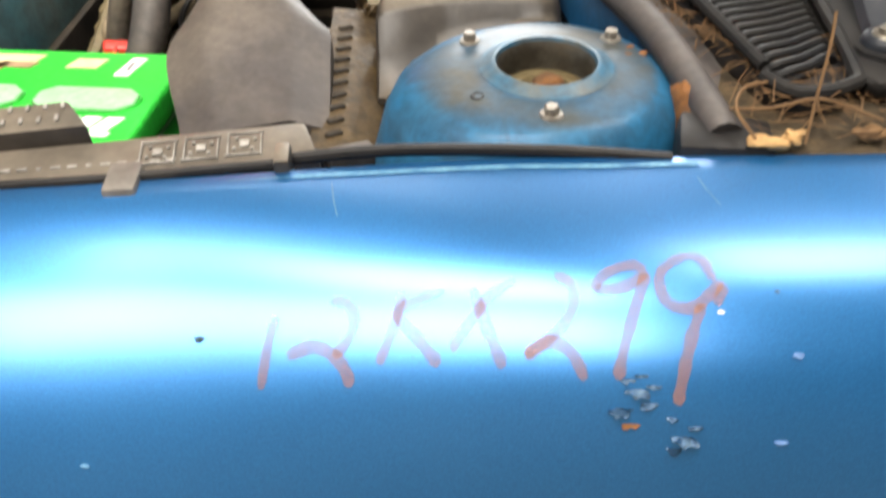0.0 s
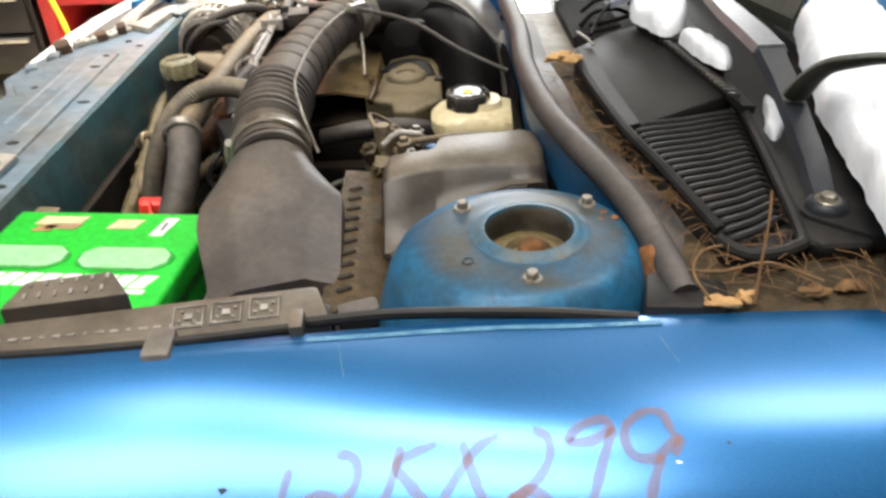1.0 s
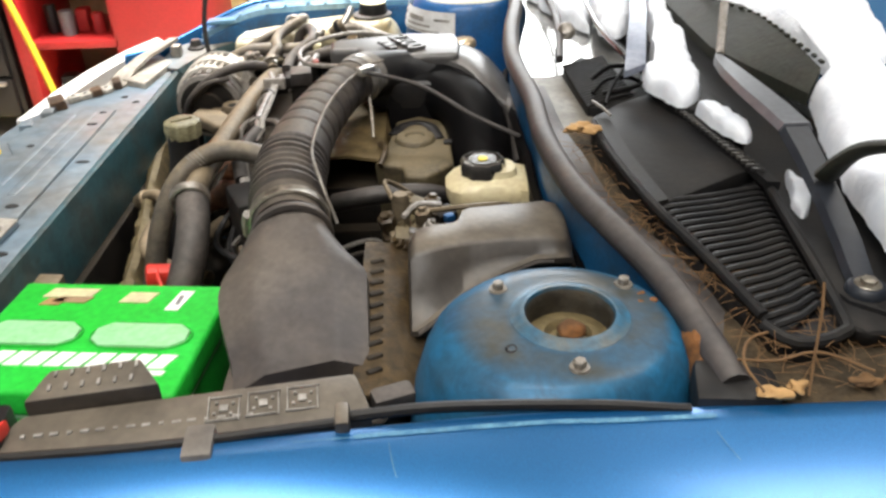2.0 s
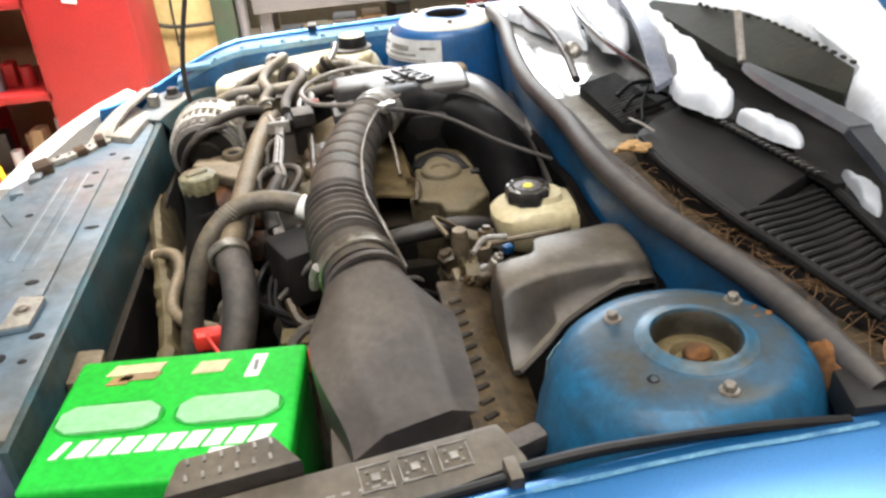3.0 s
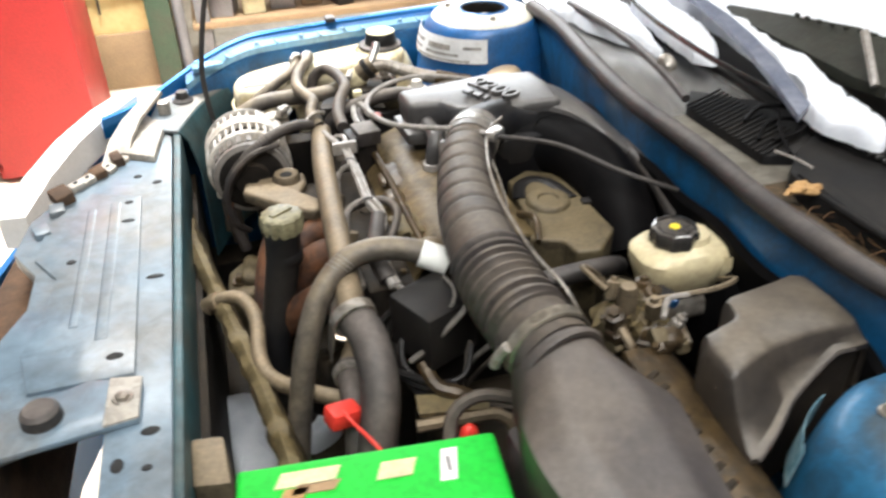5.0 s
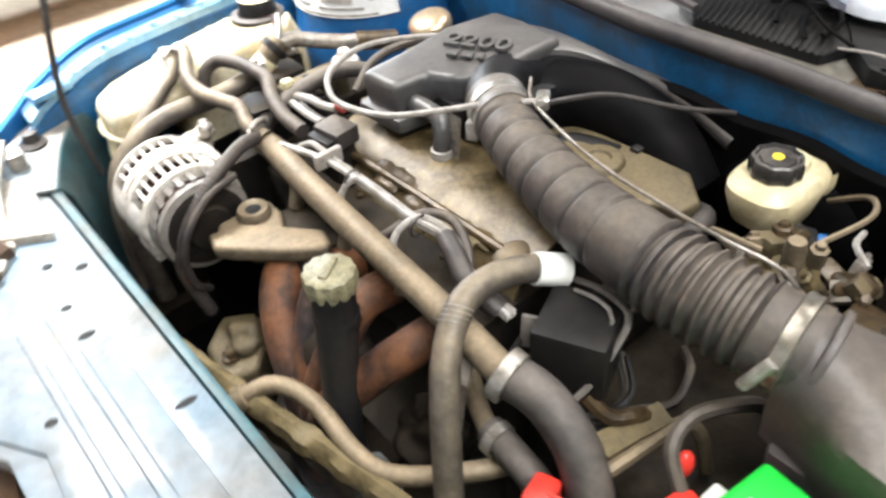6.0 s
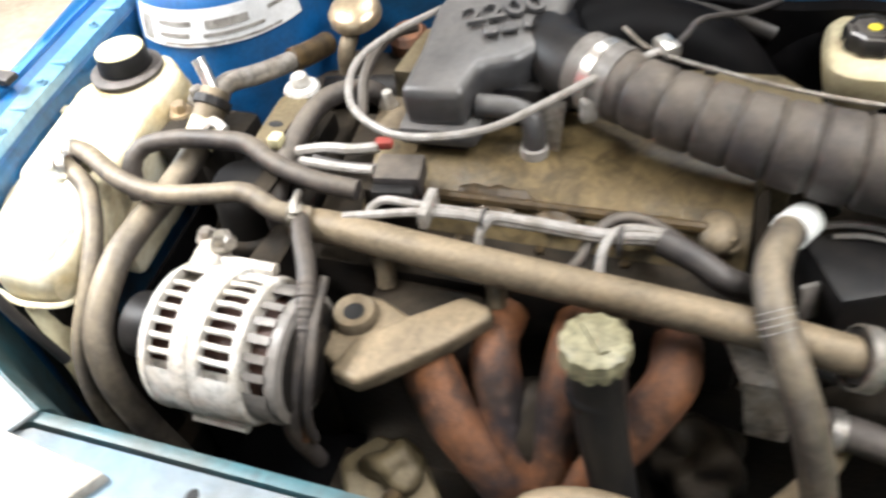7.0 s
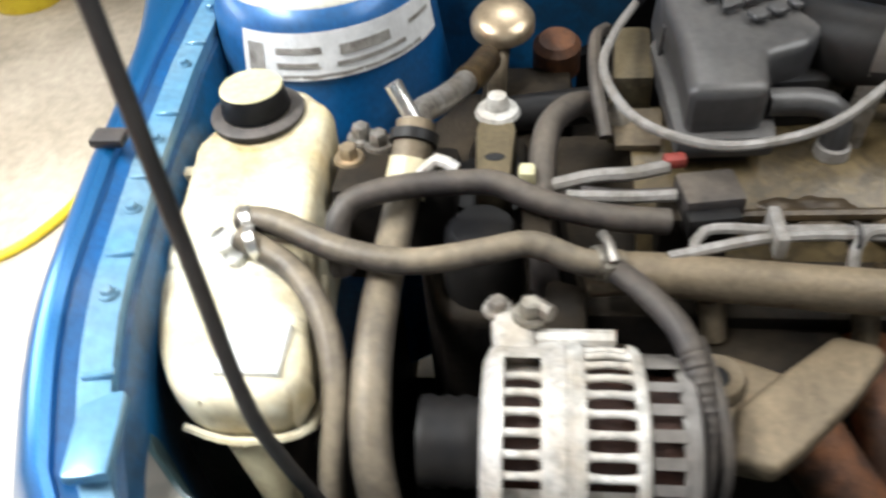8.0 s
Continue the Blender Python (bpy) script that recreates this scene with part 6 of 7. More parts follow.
for y0, y1, low, count in ((0.864, 0.892, 70, 6), (0.806, 0.839, 36, 9)):
    part("band", shell_arc(y0, y1, 0.054, 0.0662, 151, 360 + low, 40), M_ALU, alt)
    for k in range(count):
        a = 151 - (151 - low) * (k + 1) / (count + 1)
        c, d = math.cos(radians(a)), math.sin(radians(a))
        part("fin", tube([(AX + 0.0605 * c, y0 - 0.001, AZ + 0.0605 * d), (AX + 0.0622 * c, (y0 + y1) / 2, AZ + 0.0622 * d), (AX + 0.0605 * c, y1 + 0.001, AZ + 0.0605 * d)], 0.0027, 10, 0.0016, lambda q, f: 0.0030 * abs(2 * q / f - 1) ** 6), M_ALU, alt)
for k in range(5):
    part("rear_fin", shell_arc(0.779, 0.800, 0.050, 0.060, 82 + 15 * k, 89 + 15 * k, 2), M_WORN, bell)
part("rear_band", shell_arc(0.779, 0.800, 0.050, 0.060, 160, 430, 36), M_WORN, bell)
for k in (0, 2, 3):
    a = radians(40 + 90 * k)
    part("through_bolt", tube([(AX + 0.069 * math.cos(a), 0.815, AZ + 0.069 * math.sin(a)), (AX + 0.069 * math.cos(a), 0.87, AZ + 0.069 * math.sin(a))], 0.0065, 8), M_ALU, alt)
part("mount_ear", prism([(-0.45, 0.868), (-0.415, 0.868), (-0.405, 0.888), (-0.415, 0.90), (-0.45, 0.896)], 0.815, 0.842, 0.009, 3), M_ALU, alt)
hexbolt(-0.418, 0.872, 0.842, 0.008, 0.013, alt, M_CLAMP, "nut")
hexbolt(-0.41, 0.895, 0.838, 0.007, 0.010, alt, M_DULL, "nut")
part("ear_stub", tube([(-0.412, 0.872, 0.848), (-0.424, 0.858, 0.850)], 0.006, 8), M_DULL, alt)
part("pulley", lathe([(0, 0.903), (0.028, 0.903), (0.031, 0.916), (0.029, 0.922), (0.031, 0.928), (0.029, 0.934), (0.031, 0.940), (0.030, 0.946), (0, 0.946)], pose(AX, 0, AZ, -90, 0, 0), 28), M_BLACK, alt)
part("adjuster", prism([(-0.43, 0.83), (-0.36, 0.83), (-0.35, 0.86), (-0.43, 0.87)], 0.72, 0.81, 0.008), M_IRON, alt)
part("cable", tube([(-0.372, 0.815, 0.842), (-0.405, 0.795, 0.852), (-0.440, 0.774, 0.851), (-0.475, 0.764, 0.834), (-0.505, 0.763, 0.805), (-0.522, 0.770, 0.770), (-0.525, 0.775, 0.73), (-0.51, 0.775, 0.66)], 0.0088, 12, 0.002, lambda q, f: 0.0005 * math.sin(q * 1900) if 0.09 < q < 0.15 else 0), M_HOSE, alt, "ribbed grey cable sleeve")
part("cable", tube([(-0.435, 0.762, 0.840), (-0.475, 0.754, 0.834), (-0.508, 0.750, 0.808), (-0.524, 0.756, 0.766), (-0.520, 0.762, 0.72), (-0.50, 0.78, 0.69)], 0.0048, 8), M_HOSE, alt)

part("red_boot", tube([(-0.520, 0.764, 0.752), (-0.524, 0.765, 0.738), (-0.526, 0.766, 0.726)], 0.004, 8), M_RUST, alt)
alt.location += Vector((0.003, -0.005, 0.011))
alt.scale = (0.94, 0.91, 0.94)
brkt = thing("alternator_bracket", "tan dusty cast alternator bracket", "bracket", (-0.45, 0.69, 0.76))
part("arm", prism([(-0.399, 0.640), (-0.392, 0.664), (-0.425, 0.706), (-0.452, 0.738), (-0.490, 0.748), (-0.496, 0.722), (-0.482, 0.704), (-0.440, 0.660), (-0.408, 0.634)], 0.782, 0.802, 0.007, 3), M_TAN, brkt)
part("web", prism([(-0.425, 0.690), (-0.405, 0.735), (-0.405, 0.765), (-0.47, 0.765), (-0.485, 0.74), (-0.47, 0.71)], 0.776, 0.796, 0.007, 3), M_TAN, brkt)
part("boss", lathe([(0.009, 0.804), (0.017, 0.806), (0.020, 0.80), (0.020, 0.74)], pose(-0.432, 0.748, 0), 20), M_TAN, brkt)
part("boss_hole", lathe([(0, 0.8035), (0.010, 0.8035), (0.010, 0.79)], pose(-0.432, 0.748, 0), 16), M_DARK, brkt)
part("foot", box(-0.40, 0.70, 0.76, 0.06, 0.10, 0.05, 0.008), M_IRON, brkt)

# expansion tank
tank = thing("expansion_tank", "milky plastic coolant expansion tank with a black and cream cap", "tank", (-0.36, 1.06, 0.70))
main = prism([(-0.345, 1.022), (-0.41, 1.008), (-0.460, 1.000), (-0.480, 1.010), (-0.487, 1.050), (-0.478, 1.084), (-0.448, 1.106), (-0.39, 1.128), (-0.33, 1.126)], 0.784, 0.842, 0.022, 5, 0.97, zt=lambda x, y: 0.838 + 0.05 * max(0, x + 0.42))
part("body", main, M_TANK, tank)
part("neck_body", lathe([(0, -0.14), (0.060, -0.14), (0.064, -0.08), (0.060, -0.035), (0.050, -0.012), (0.040, -0.002), (0.036, 0.004)], Matrix.Translation((-0.222, 1.085, 0.854)) @ Matrix.Diagonal((1.05, 0.92, 1, 1)), 36), M_TANK, tank)
part("shoulder", prism([(-0.39, 1.015), (-0.30, 1.026), (-0.20, 1.028), (-0.175, 1.06), (-0.18, 1.11), (-0.25, 1.135), (-0.38, 1.124)], 0.72, 0.85, 0.018, 4, 0.95, zt=lambda x, y: 0.846 + 0.07 * (x + 0.38)), M_TANK, tank)
part("neck_flange", lathe([(0.030, 0.0), (0.036, 0.0), (0.0385, 0.003), (0.0385, 0.007), (0.034, 0.009), (0.028, 0.009)], pose(-0.216, 1.089, 0.855), 36), M_RUBBER, tank, "dark cap flange")
tcap = part("cap", lathe([(0.0, 0.020), (0.0235, 0.020), (0.0262, 0.017), (0.0275, 0.006), (0.0285, 0.0)], pose(-0.214, 1.090, 0.864), 36), M_BLACK, tank)
part("cap_label", lathe([(0, 0.001), (0.0245, 0.001), (0.0255, 0)], pose(-0.214, 1.090, 0.884), 32), M_PALECAP, tcap, "pale yellow cap top")
part("seam", tube([(-0.345, 1.019, 0.800), (-0.41, 1.006, 0.798), (-0.459, 0.999, 0.800), (-0.481, 1.009, 0.800), (-0.488, 1.05, 0.800), (-0.479, 1.085, 0.800)], 0.003, 6), M_TANK, tank)
part("label_patch", prism([(-0.466, 1.018), (-0.425, 1.018), (-0.425, 1.06), (-0.466, 1.06)], 0.834, 0.8425, 0.001, 1), M_WHITE, tank)
for cx, cy in ((-0.351, 1.060), (-0.371, 1.052)):
    part("spring_clip", lathe([(0.011, -0.004), (0.0125, -0.003), (0.0125, 0.003), (0.011, 0.004)], pose(cx, cy, 0.861, 80, 0, 15), 18), M_STEEL, tank)
for k, (nx, ny) in enumerate(((-0.350, 1.068), (-0.372, 1.066))):
    part("nipple", lathe([(0.006, 0.0), (0.009, 0.006), (0.007, 0.014), (0.0095, 0.018), (0.006, 0.028)], pose(nx, ny, 0.842, 25 * (1 - 2 * k), 10, 0), 12), M_WHITE, tank)
part("rear_lug", box(-0.275, 1.137, 0.842, 0.012, 0.024, 0.010, 0.003), M_TANK, tank)
part("rear_lug", box(-0.302, 1.134, 0.832, 0.012, 0.024, 0.010, 0.003), M_TANK, tank)
part("bracket", prism([(-0.48, 1.03), (-0.42, 1.03), (-0.42, 1.09), (-0.48, 1.09)], 0.44, 0.786, 0.006), M_IRON, tank)
part("drain_spout", tube([(-0.475, 1.05, 0.786), (-0.485, 1.035, 0.73), (-0.49, 1.03, 0.68)], 0.012, 10), M_CREAM, tank)

hoses = thing("coolant_hoses", "dusty grey rubber coolant hoses", "hoses", (-0.36, 0.95, 0.80))
part("hose", tube([(-0.348, 1.068, 0.862), (-0.354, 1.040, 0.864), (-0.376, 0.993, 0.860), (-0.384, 0.946, 0.857), (-0.377, 0.898, 0.859), (-0.370, 0.865, 0.860), (-0.378, 0.832, 0.852), (-0.371, 0.806, 0.844)], 0.0094, 12), M_HOSE_PALE, hoses)
clip = part("hose_clip", lathe([(0.0094, -0.006), (0.0112, -0.0055), (0.0118, 0.0), (0.0112, 0.0055), (0.0094, 0.006)], look((-0.3745, 0.819, 0.848), (-0.371, 0.806, 0.844)), 24), M_CLAMP, hoses, "dull steel hose clip")
part("clip_screw", tube([(-0.384, 0.812, 0.858), (-0.372, 0.815, 0.863), (-0.360, 0.818, 0.860)], 0.0035, 8), M_DULL, clip)
part("clip_lug", box(-0.385, 0.813, 0.850, 0.007, 0.010, 0.014, 0.002, 2, 10), M_CLAMP, clip)
part("hose", tube([(-0.358, 0.999, 0.82), (-0.350, 1.001, 0.848), (-0.333, 0.994, 0.862), (-0.320, 0.962, 0.866), (-0.314, 0.921, 0.866), (-0.315, 0.889, 0.866), (-0.329, 0.857, 0.861), (-0.340, 0.812, 0.857), (-0.340, 0.772, 0.853)], 0.0092, 12), M_HOSE, hoses)
part("hose", tube([(-0.366, 1.064, 0.862), (-0.382, 1.030, 0.852), (-0.403, 1.010, 0.848), (-0.428, 0.995, 0.838), (-0.465, 0.986, 0.814), (-0.503, 0.988, 0.772), (-0.522, 0.985, 0.71), (-0.53, 0.97, 0.60)], 0.0090, 12), M_HOSE_PALE, hoses)
part("large_hose", tube([(-0.292, 0.958, 0.845), (-0.322, 0.963, 0.834), (-0.363, 0.965, 0.830), (-0.406, 0.965, 0.832), (-0.447, 0.964, 0.828), (-0.487, 0.962, 0.808), (-0.512, 0.956, 0.780), (-0.522, 0.946, 0.72), (-0.515, 0.93, 0.60)], 0.0130, 14), M_HOSE_PALE, hoses)
part("white_collar", tube([(-0.278, 0.955, 0.858), (-0.288, 0.957, 0.850), (-0.300, 0.960, 0.843)], 0.0165, 14), M_CREAM, hoses)

# thermostat outlet, filler and engine mount on the far side
out = thing("coolant_outlet", "pale metal coolant outlet with bleed screw", "outlet", (-0.25, 0.95, 0.82))
part("pipe", tube([(-0.282, 0.956, 0.856), (-0.268, 0.953, 0.868), (-0.256, 0.952, 0.876)], 0.015, 14), M_TAN, out)
part("bleed_screw", tube([(-0.262, 0.950, 0.878), (-0.250, 0.962, 0.895), (-0.246, 0.968, 0.905)], 0.0065, 10), M_STEEL, out)
part("elbow", tube([(-0.258, 0.953, 0.872), (-0.236, 0.951, 0.872), (-0.205, 0.938, 0.862), (-0.170, 0.925, 0.853), (-0.13, 0.912, 0.845)], 0.0105, 12), M_DULL, out)
part("clip_band", lathe([(0.016, -0.005), (0.0185, -0.004), (0.0185, 0.004), (0.016, 0.005)], look((-0.266, 0.953, 0.869), (-0.25, 0.951, 0.88)), 18), M_BLACK, out)
part("brown_union", tube([(-0.16, 0.92, 0.852), (-0.135, 0.912, 0.846), (-0.105, 0.905, 0.84)], 0.013, 12), M_GRIME, out)
part("outlet_foot", box(-0.27, 0.945, 0.80, 0.06, 0.05, 0.09, 0.01), M_IRON, out)
for k, (nx, ny) in enumerate(((-0.222, 1.004), (-0.232, 0.988), (-0.250, 1.010))):
    hexbolt(nx, ny, 0.838, 0.008, 0.013, out, M_DULL if k < 2 else M_BRASS, "nut")
part("nut_plate", prism([(-0.29, 0.975), (-0.215, 0.975), (-0.205, 1.015), (-0.29, 1.02)], 0.74, 0.838, 0.006), M_IRON, out)
mount = thing("engine_mount_bracket", "dark steel engine mount bracket with a bolt", "bracket", (-0.25, 0.893, 0.80))
part("arm", prism([(-0.205, 0.880), (-0.200, 0.906), (-0.222, 0.910), (-0.30, 0.906), (-0.30, 0.881), (-0.222, 0.877)], 0.80, 0.846, 0.005), M_CASTING, mount)
part("wing", prism([(-0.222, 0.908), (-0.25, 0.935), (-0.285, 0.935), (-0.30, 0.906)], 0.79, 0.825, 0.006), M_BLACK, mount)
part("wing", prism([(-0.222, 0.878), (-0.25, 0.866), (-0.285, 0.866), (-0.30, 0.881)], 0.79, 0.825, 0.006), M_BLACK, mount)
part("slot", lathe([(0, 0.0008), (0.8, 0.0008), (1.0, 0)], Matrix.Translation((-0.259, 0.893, 0.8465)) @ Matrix.Diagonal((0.005, 0.008, 1, 1)), 16), M_DARK, mount)
part("bolt", lathe([(0, 0.018), (0.0075, 0.017), (0.0095, 0.012), (0.0105, 0.006), (0.017, 0.004), (0.019, 0.0)], pose(-0.198, 0.893, 0.845), 24), M_ALU, mount)
part("collar_clip", tube([(-0.300, 0.945, 0.862), (-0.298, 0.932, 0.874), (-0.304, 0.918, 0.870)], 0.005, 8), M_ALU, mount)
part("block", box(-0.24, 0.893, 0.76, 0.12, 0.05, 0.10, 0.01), M_IRON, mount)
part("black_cap", lathe([(0, 0.03), (0.022, 0.03), (0.027, 0.024), (0.030, 0.0), (0.033, -0.03)], pose(-0.330, 0.900, 0.81), 24), M_BLACK, mount)
dome = thing("pressure_cap", "tarnished round metal cap on a pipe", "cap", (-0.05, 0.893, 0.78))
part("cap", lathe([(0, 0.010), (0.020, 0.009), (0.028, 0.005), (0.031, 0.0), (0.031, -0.008), (0.026, -0.012), (0.02, -0.012)], pose(-0.052, 0.893, 0.850, 0, -14, 0), 36), M_BRASS, dome)
part("stem", tube([(-0.052, 0.893, 0.84), (-0.07, 0.896, 0.825), (-0.085, 0.898, 0.805), (-0.09, 0.90, 0.72)], 0.010, 12), M_TAN, dome)
part("lower_cap", lathe([(0, 0.008), (0.018, 0.007), (0.024, 0.0), (0.024, -0.03)], pose(-0.03, 0.84, 0.81, 0, -10, 0), 24), M_RUST, dome)
part("black_pipe", tube([(-0.14, 0.90, 0.80), (-0.13, 0.85, 0.80), (-0.12, 0.80, 0.80)], 0.017, 14), M_BLACK, dome)
part("base", box(-0.08, 0.87, 0.74, 0.09, 0.09, 0.10, 0.01), M_IRON, dome)
part("canister", prism([(-0.175, 0.800), (-0.12, 0.795), (-0.09, 0.79), (-0.09, 0.760), (-0.175, 0.765)], 0.78, 0.862, 0.006), M_CASTING, dome, "olive-brown metal canister")
part("canister_pipe", tube([(-0.10, 0.80, 0.865), (-0.14, 0.812, 0.878), (-0.20, 0.815, 0.876), (-0.24, 0.808, 0.85)], 0.0055, 8), M_HOSE, dome)
part("canister_stud", lathe([(0, 0.016), (0.005, 0.016), (0.006, 0.010), (0.009, 0.004), (0.010, 0.0)], pose(-0.205, 0.795, 0.842), 12), M_ALU, dome)
part("canister_bracket", strip([(-0.19, 0.80, 0.842), (-0.22, 0.80, 0.842), (-0.24, 0.80, 0.842)], [(-0.19, 0.76, 0.842), (-0.22, 0.762, 0.842), (-0.24, 0.766, 0.842)], 0.005), M_TAN, dome)
loom = thing("injector_loom", "grey wiring loom with connector block", "wiring", (-0.31, 0.76, 0.84))
part("sleeve", tube([(-0.352, 0.855, 0.80), (-0.345, 0.856, 0.83), (-0.300, 0.858, 0.850), (-0.246, 0.853, 0.860), (-0.216, 0.838, 0.860), (-0.195, 0.818, 0.85), (-0.18, 0.80, 0.82)], 0.0105, 12), M_HOSE, loom)
part("wire", tube([(-0.300, 0.850, 0.852), (-0.297, 0.820, 0.858), (-0.298, 0.793, 0.861), (-0.294, 0.768, 0.864)], 0.0052, 8), M_WIRE, loom)
part("wire", tube([(-0.312, 0.84, 0.852), (-0.318, 0.80, 0.856), (-0.318, 0.765, 0.858)], 0.0045, 8), M_WIRE, loom)
part("wire", tube([(-0.306, 0.83, 0.852), (-0.308, 0.80, 0.850), (-0.306, 0.76, 0.850)], 0.004, 8), M_HOSE_DARK, loom)
part("connector", box(-0.313, 0.742, 0.852, 0.034, 0.042, 0.022, 0.004, 2, 8), M_HOSE, loom)
part("connector", box(-0.332, 0.742, 0.846, 0.018, 0.038, 0.020, 0.004, 2, 8), M_BLACK, loom)
part("red_plug", box(-0.290, 0.764, 0.866, 0.010, 0.016, 0.009, 0.003, 2, 8), M_REDDULL, loom)
part("wire_loop", tube([(-0.372, 0.585, 0.822), (-0.363, 0.574, 0.833), (-0.340, 0.566, 0.843), (-0.322, 0.550, 0.845), (-0.318, 0.528, 0.842), (-0.332, 0.495, 0.834), (-0.356, 0.470, 0.822)], 0.0052, 10), M_HOSE, loom, "grey wire loop")
part("loom_clip", box(-0.30, 0.868, 0.862, 0.014, 0.012, 0.012, 0.003), M_PALECAP, loom)
part("bracket", strip([(-0.36, 0.87, 0.852), (-0.30, 0.872, 0.848), (-0.26, 0.868, 0.84)], [(-0.36, 0.852, 0.852), (-0.30, 0.852, 0.848), (-0.26, 0.85, 0.84)], 0.004), M_IRON, loom)
part("rail", tube([(-0.305, 0.73, 0.826), (-0.302, 0.62, 0.826), (-0.30, 0.48, 0.826)], 0.005, 8), M_GRIME, loom)
part("stand", box(-0.315, 0.75, 0.815, 0.03, 0.05, 0.06, 0.005), M_IRON, loom)
part("wire", tube([(-0.150, 0.432, 0.69), (-0.185, 0.418, 0.725), (-0.235, 0.398, 0.722), (-0.275, 0.386, 0.70), (-0.30, 0.37, 0.64)], 0.0034, 8), M_WIRE, loom)
part("wire", tube([(-0.152, 0.420, 0.69), (-0.190, 0.405, 0.715), (-0.240, 0.388, 0.708), (-0.285, 0.380, 0.67), (-0.30, 0.38, 0.62)], 0.0030, 8), M_HOSE, loom)
part("wire", tube([(-0.160, 0.352, 0.68), (-0.20, 0.318, 0.705), (-0.240, 0.306, 0.70), (-0.266, 0.330, 0.69), (-0.285, 0.37, 0.66)], 0.0050, 8), M_HOSE, loom)
part("wire_clip", box(-0.232, 0.394, 0.716, 0.010, 0.022, 0.014, 0.003, 2, 20), M_DULL, loom)

# flange, bolts and clips along the far wing
fl, fr = [], []
for i in range(26):
    x = -0.56 + i * 0.022
    y = far_edge(x)
    fl.append((x, y - 0.019, edge_z(x) - 0.011))
    fr.append((x, y - 0.038, edge_z(x) - 0.015))
part("wing_shelf", strip([(x, y + 0.015, z + 0.006) for x, y, z in fl], [(x, y - 0.002, z - 0.004) for x, y, z in fl], 0.004), M_PAINT_BAY, car, "blue inner shelf")
part("strap_bracket", box(-0.520, far_edge(-0.52) - 0.032, 0.852, 0.055, 0.026, 0.010, 0.003, 2, 10), M_FLANGE, car, "pale blue bracket")
flange = part("wing_flange", strip(fl, fr, 0.016), M_FLANGE, car, "pale blue wing flange with bolts")
for x in (-0.52, -0.43, -0.35, -0.27, -0.16, -0.06):
    hexbolt(x, far_edge(x) - 0.029, edge_z(x) - 0.013, 0.0042, 0.005, flange, M_FLANGE)
    part("strap_tab", box(x + 0.035, far_edge(x + 0.035) - 0.031, edge_z(x + 0.035) - 0.0125, 0.005, 0.020, 0.005, 0.001, 1, 12), M_FLANGE, flange)
for x in (-0.29, 0.065):
    part("edge_clip", box(x, far_edge(x) - 0.004, edge_z(x) + 0.004, 0.018, 0.026, 0.008, 0.003), M_HOSE_DARK, car, "dark plastic edge clip")
INNER = ((-0.440, 1.122), (-0.475, 1.112), (-0.505, 1.096), (-0.530, 1.070), (-0.548, 1.041), (-0.566, 1.0), (-0.582, 0.96))
OUTER = ((-0.450, 1.142), (-0.500, 1.140), (-0.560, 1.118), (-0.600, 1.085), (-0.615, 1.06), (-0.622, 1.03), (-0.624, 0.98))
corner = part("corner_panel", strip([(x, y, 0.818 - 0.016 * k / 6) for k, (x, y) in enumerate(INNER)], [(x, y, 0.822 - 0.018 * k / 6) for k, (x, y) in enumerate(OUTER)], 0.004), M_SUPPORT, car, "pale blue painted corner panel")
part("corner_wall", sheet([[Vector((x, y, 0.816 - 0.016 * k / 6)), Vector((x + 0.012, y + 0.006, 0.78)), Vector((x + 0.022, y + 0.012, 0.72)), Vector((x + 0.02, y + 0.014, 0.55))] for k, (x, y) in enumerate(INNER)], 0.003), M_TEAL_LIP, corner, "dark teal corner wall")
part("corner_bolt", lathe([(0, 0.016), (0.009, 0.015), (0.012, 0.004), (0.018, 0.0), (0.019, -0.006)], pose(-0.570, 1.070, 0.812), 20), M_HOSE_DARK, corner)

# writing and chips on the wing
SIGNS = (((-0.160, 0.094), (-0.164, 0.107), (-0.167, 0.123)),
         ((-0.131, 0.092), (-0.122, 0.094), (-0.117, 0.102), (-0.120, 0.111), (-0.128, 0.117)), ((-0.153, 0.112), (-0.138, 0.111), (-0.125, 0.119), (-0.118, 0.130)),
         ((-0.091, 0.094), (-0.097, 0.112), (-0.104, 0.124)), ((-0.069, 0.096), (-0.083, 0.099), (-0.094, 0.104), (-0.083, 0.117), (-0.072, 0.129)),
         ((-0.054, 0.097), (-0.047, 0.117), (-0.039, 0.134)), ((-0.032, 0.095), (-0.044, 0.101), (-0.053, 0.110), (-0.066, 0.124)),
         ((-0.011, 0.094), (-0.003, 0.099), (-0.002, 0.110), (-0.011, 0.122), (-0.028, 0.131)), ((-0.028, 0.130), (-0.015, 0.126), (-0.005, 0.131), (0.002, 0.142)),
         ((0.008, 0.103), (0.017, 0.094), (0.031, 0.090), (0.035, 0.096), (0.023, 0.103), (0.009, 0.103)), ((0.037, 0.095), (0.028, 0.116), (0.022, 0.131), (0.018, 0.143)),
         ((0.071, 0.101), (0.067, 0.088), (0.057, 0.086), (0.044, 0.096), (0.045, 0.111), (0.057, 0.115), (0.068, 0.108), (0.075, 0.101)), ((0.063, 0.113), (0.055, 0.130), (0.047, 0.153)), ((0.076, 0.103), (0.070, 0.114)))
near_wing = [o for o in car.children if o.name.startswith("front_wing")][0]


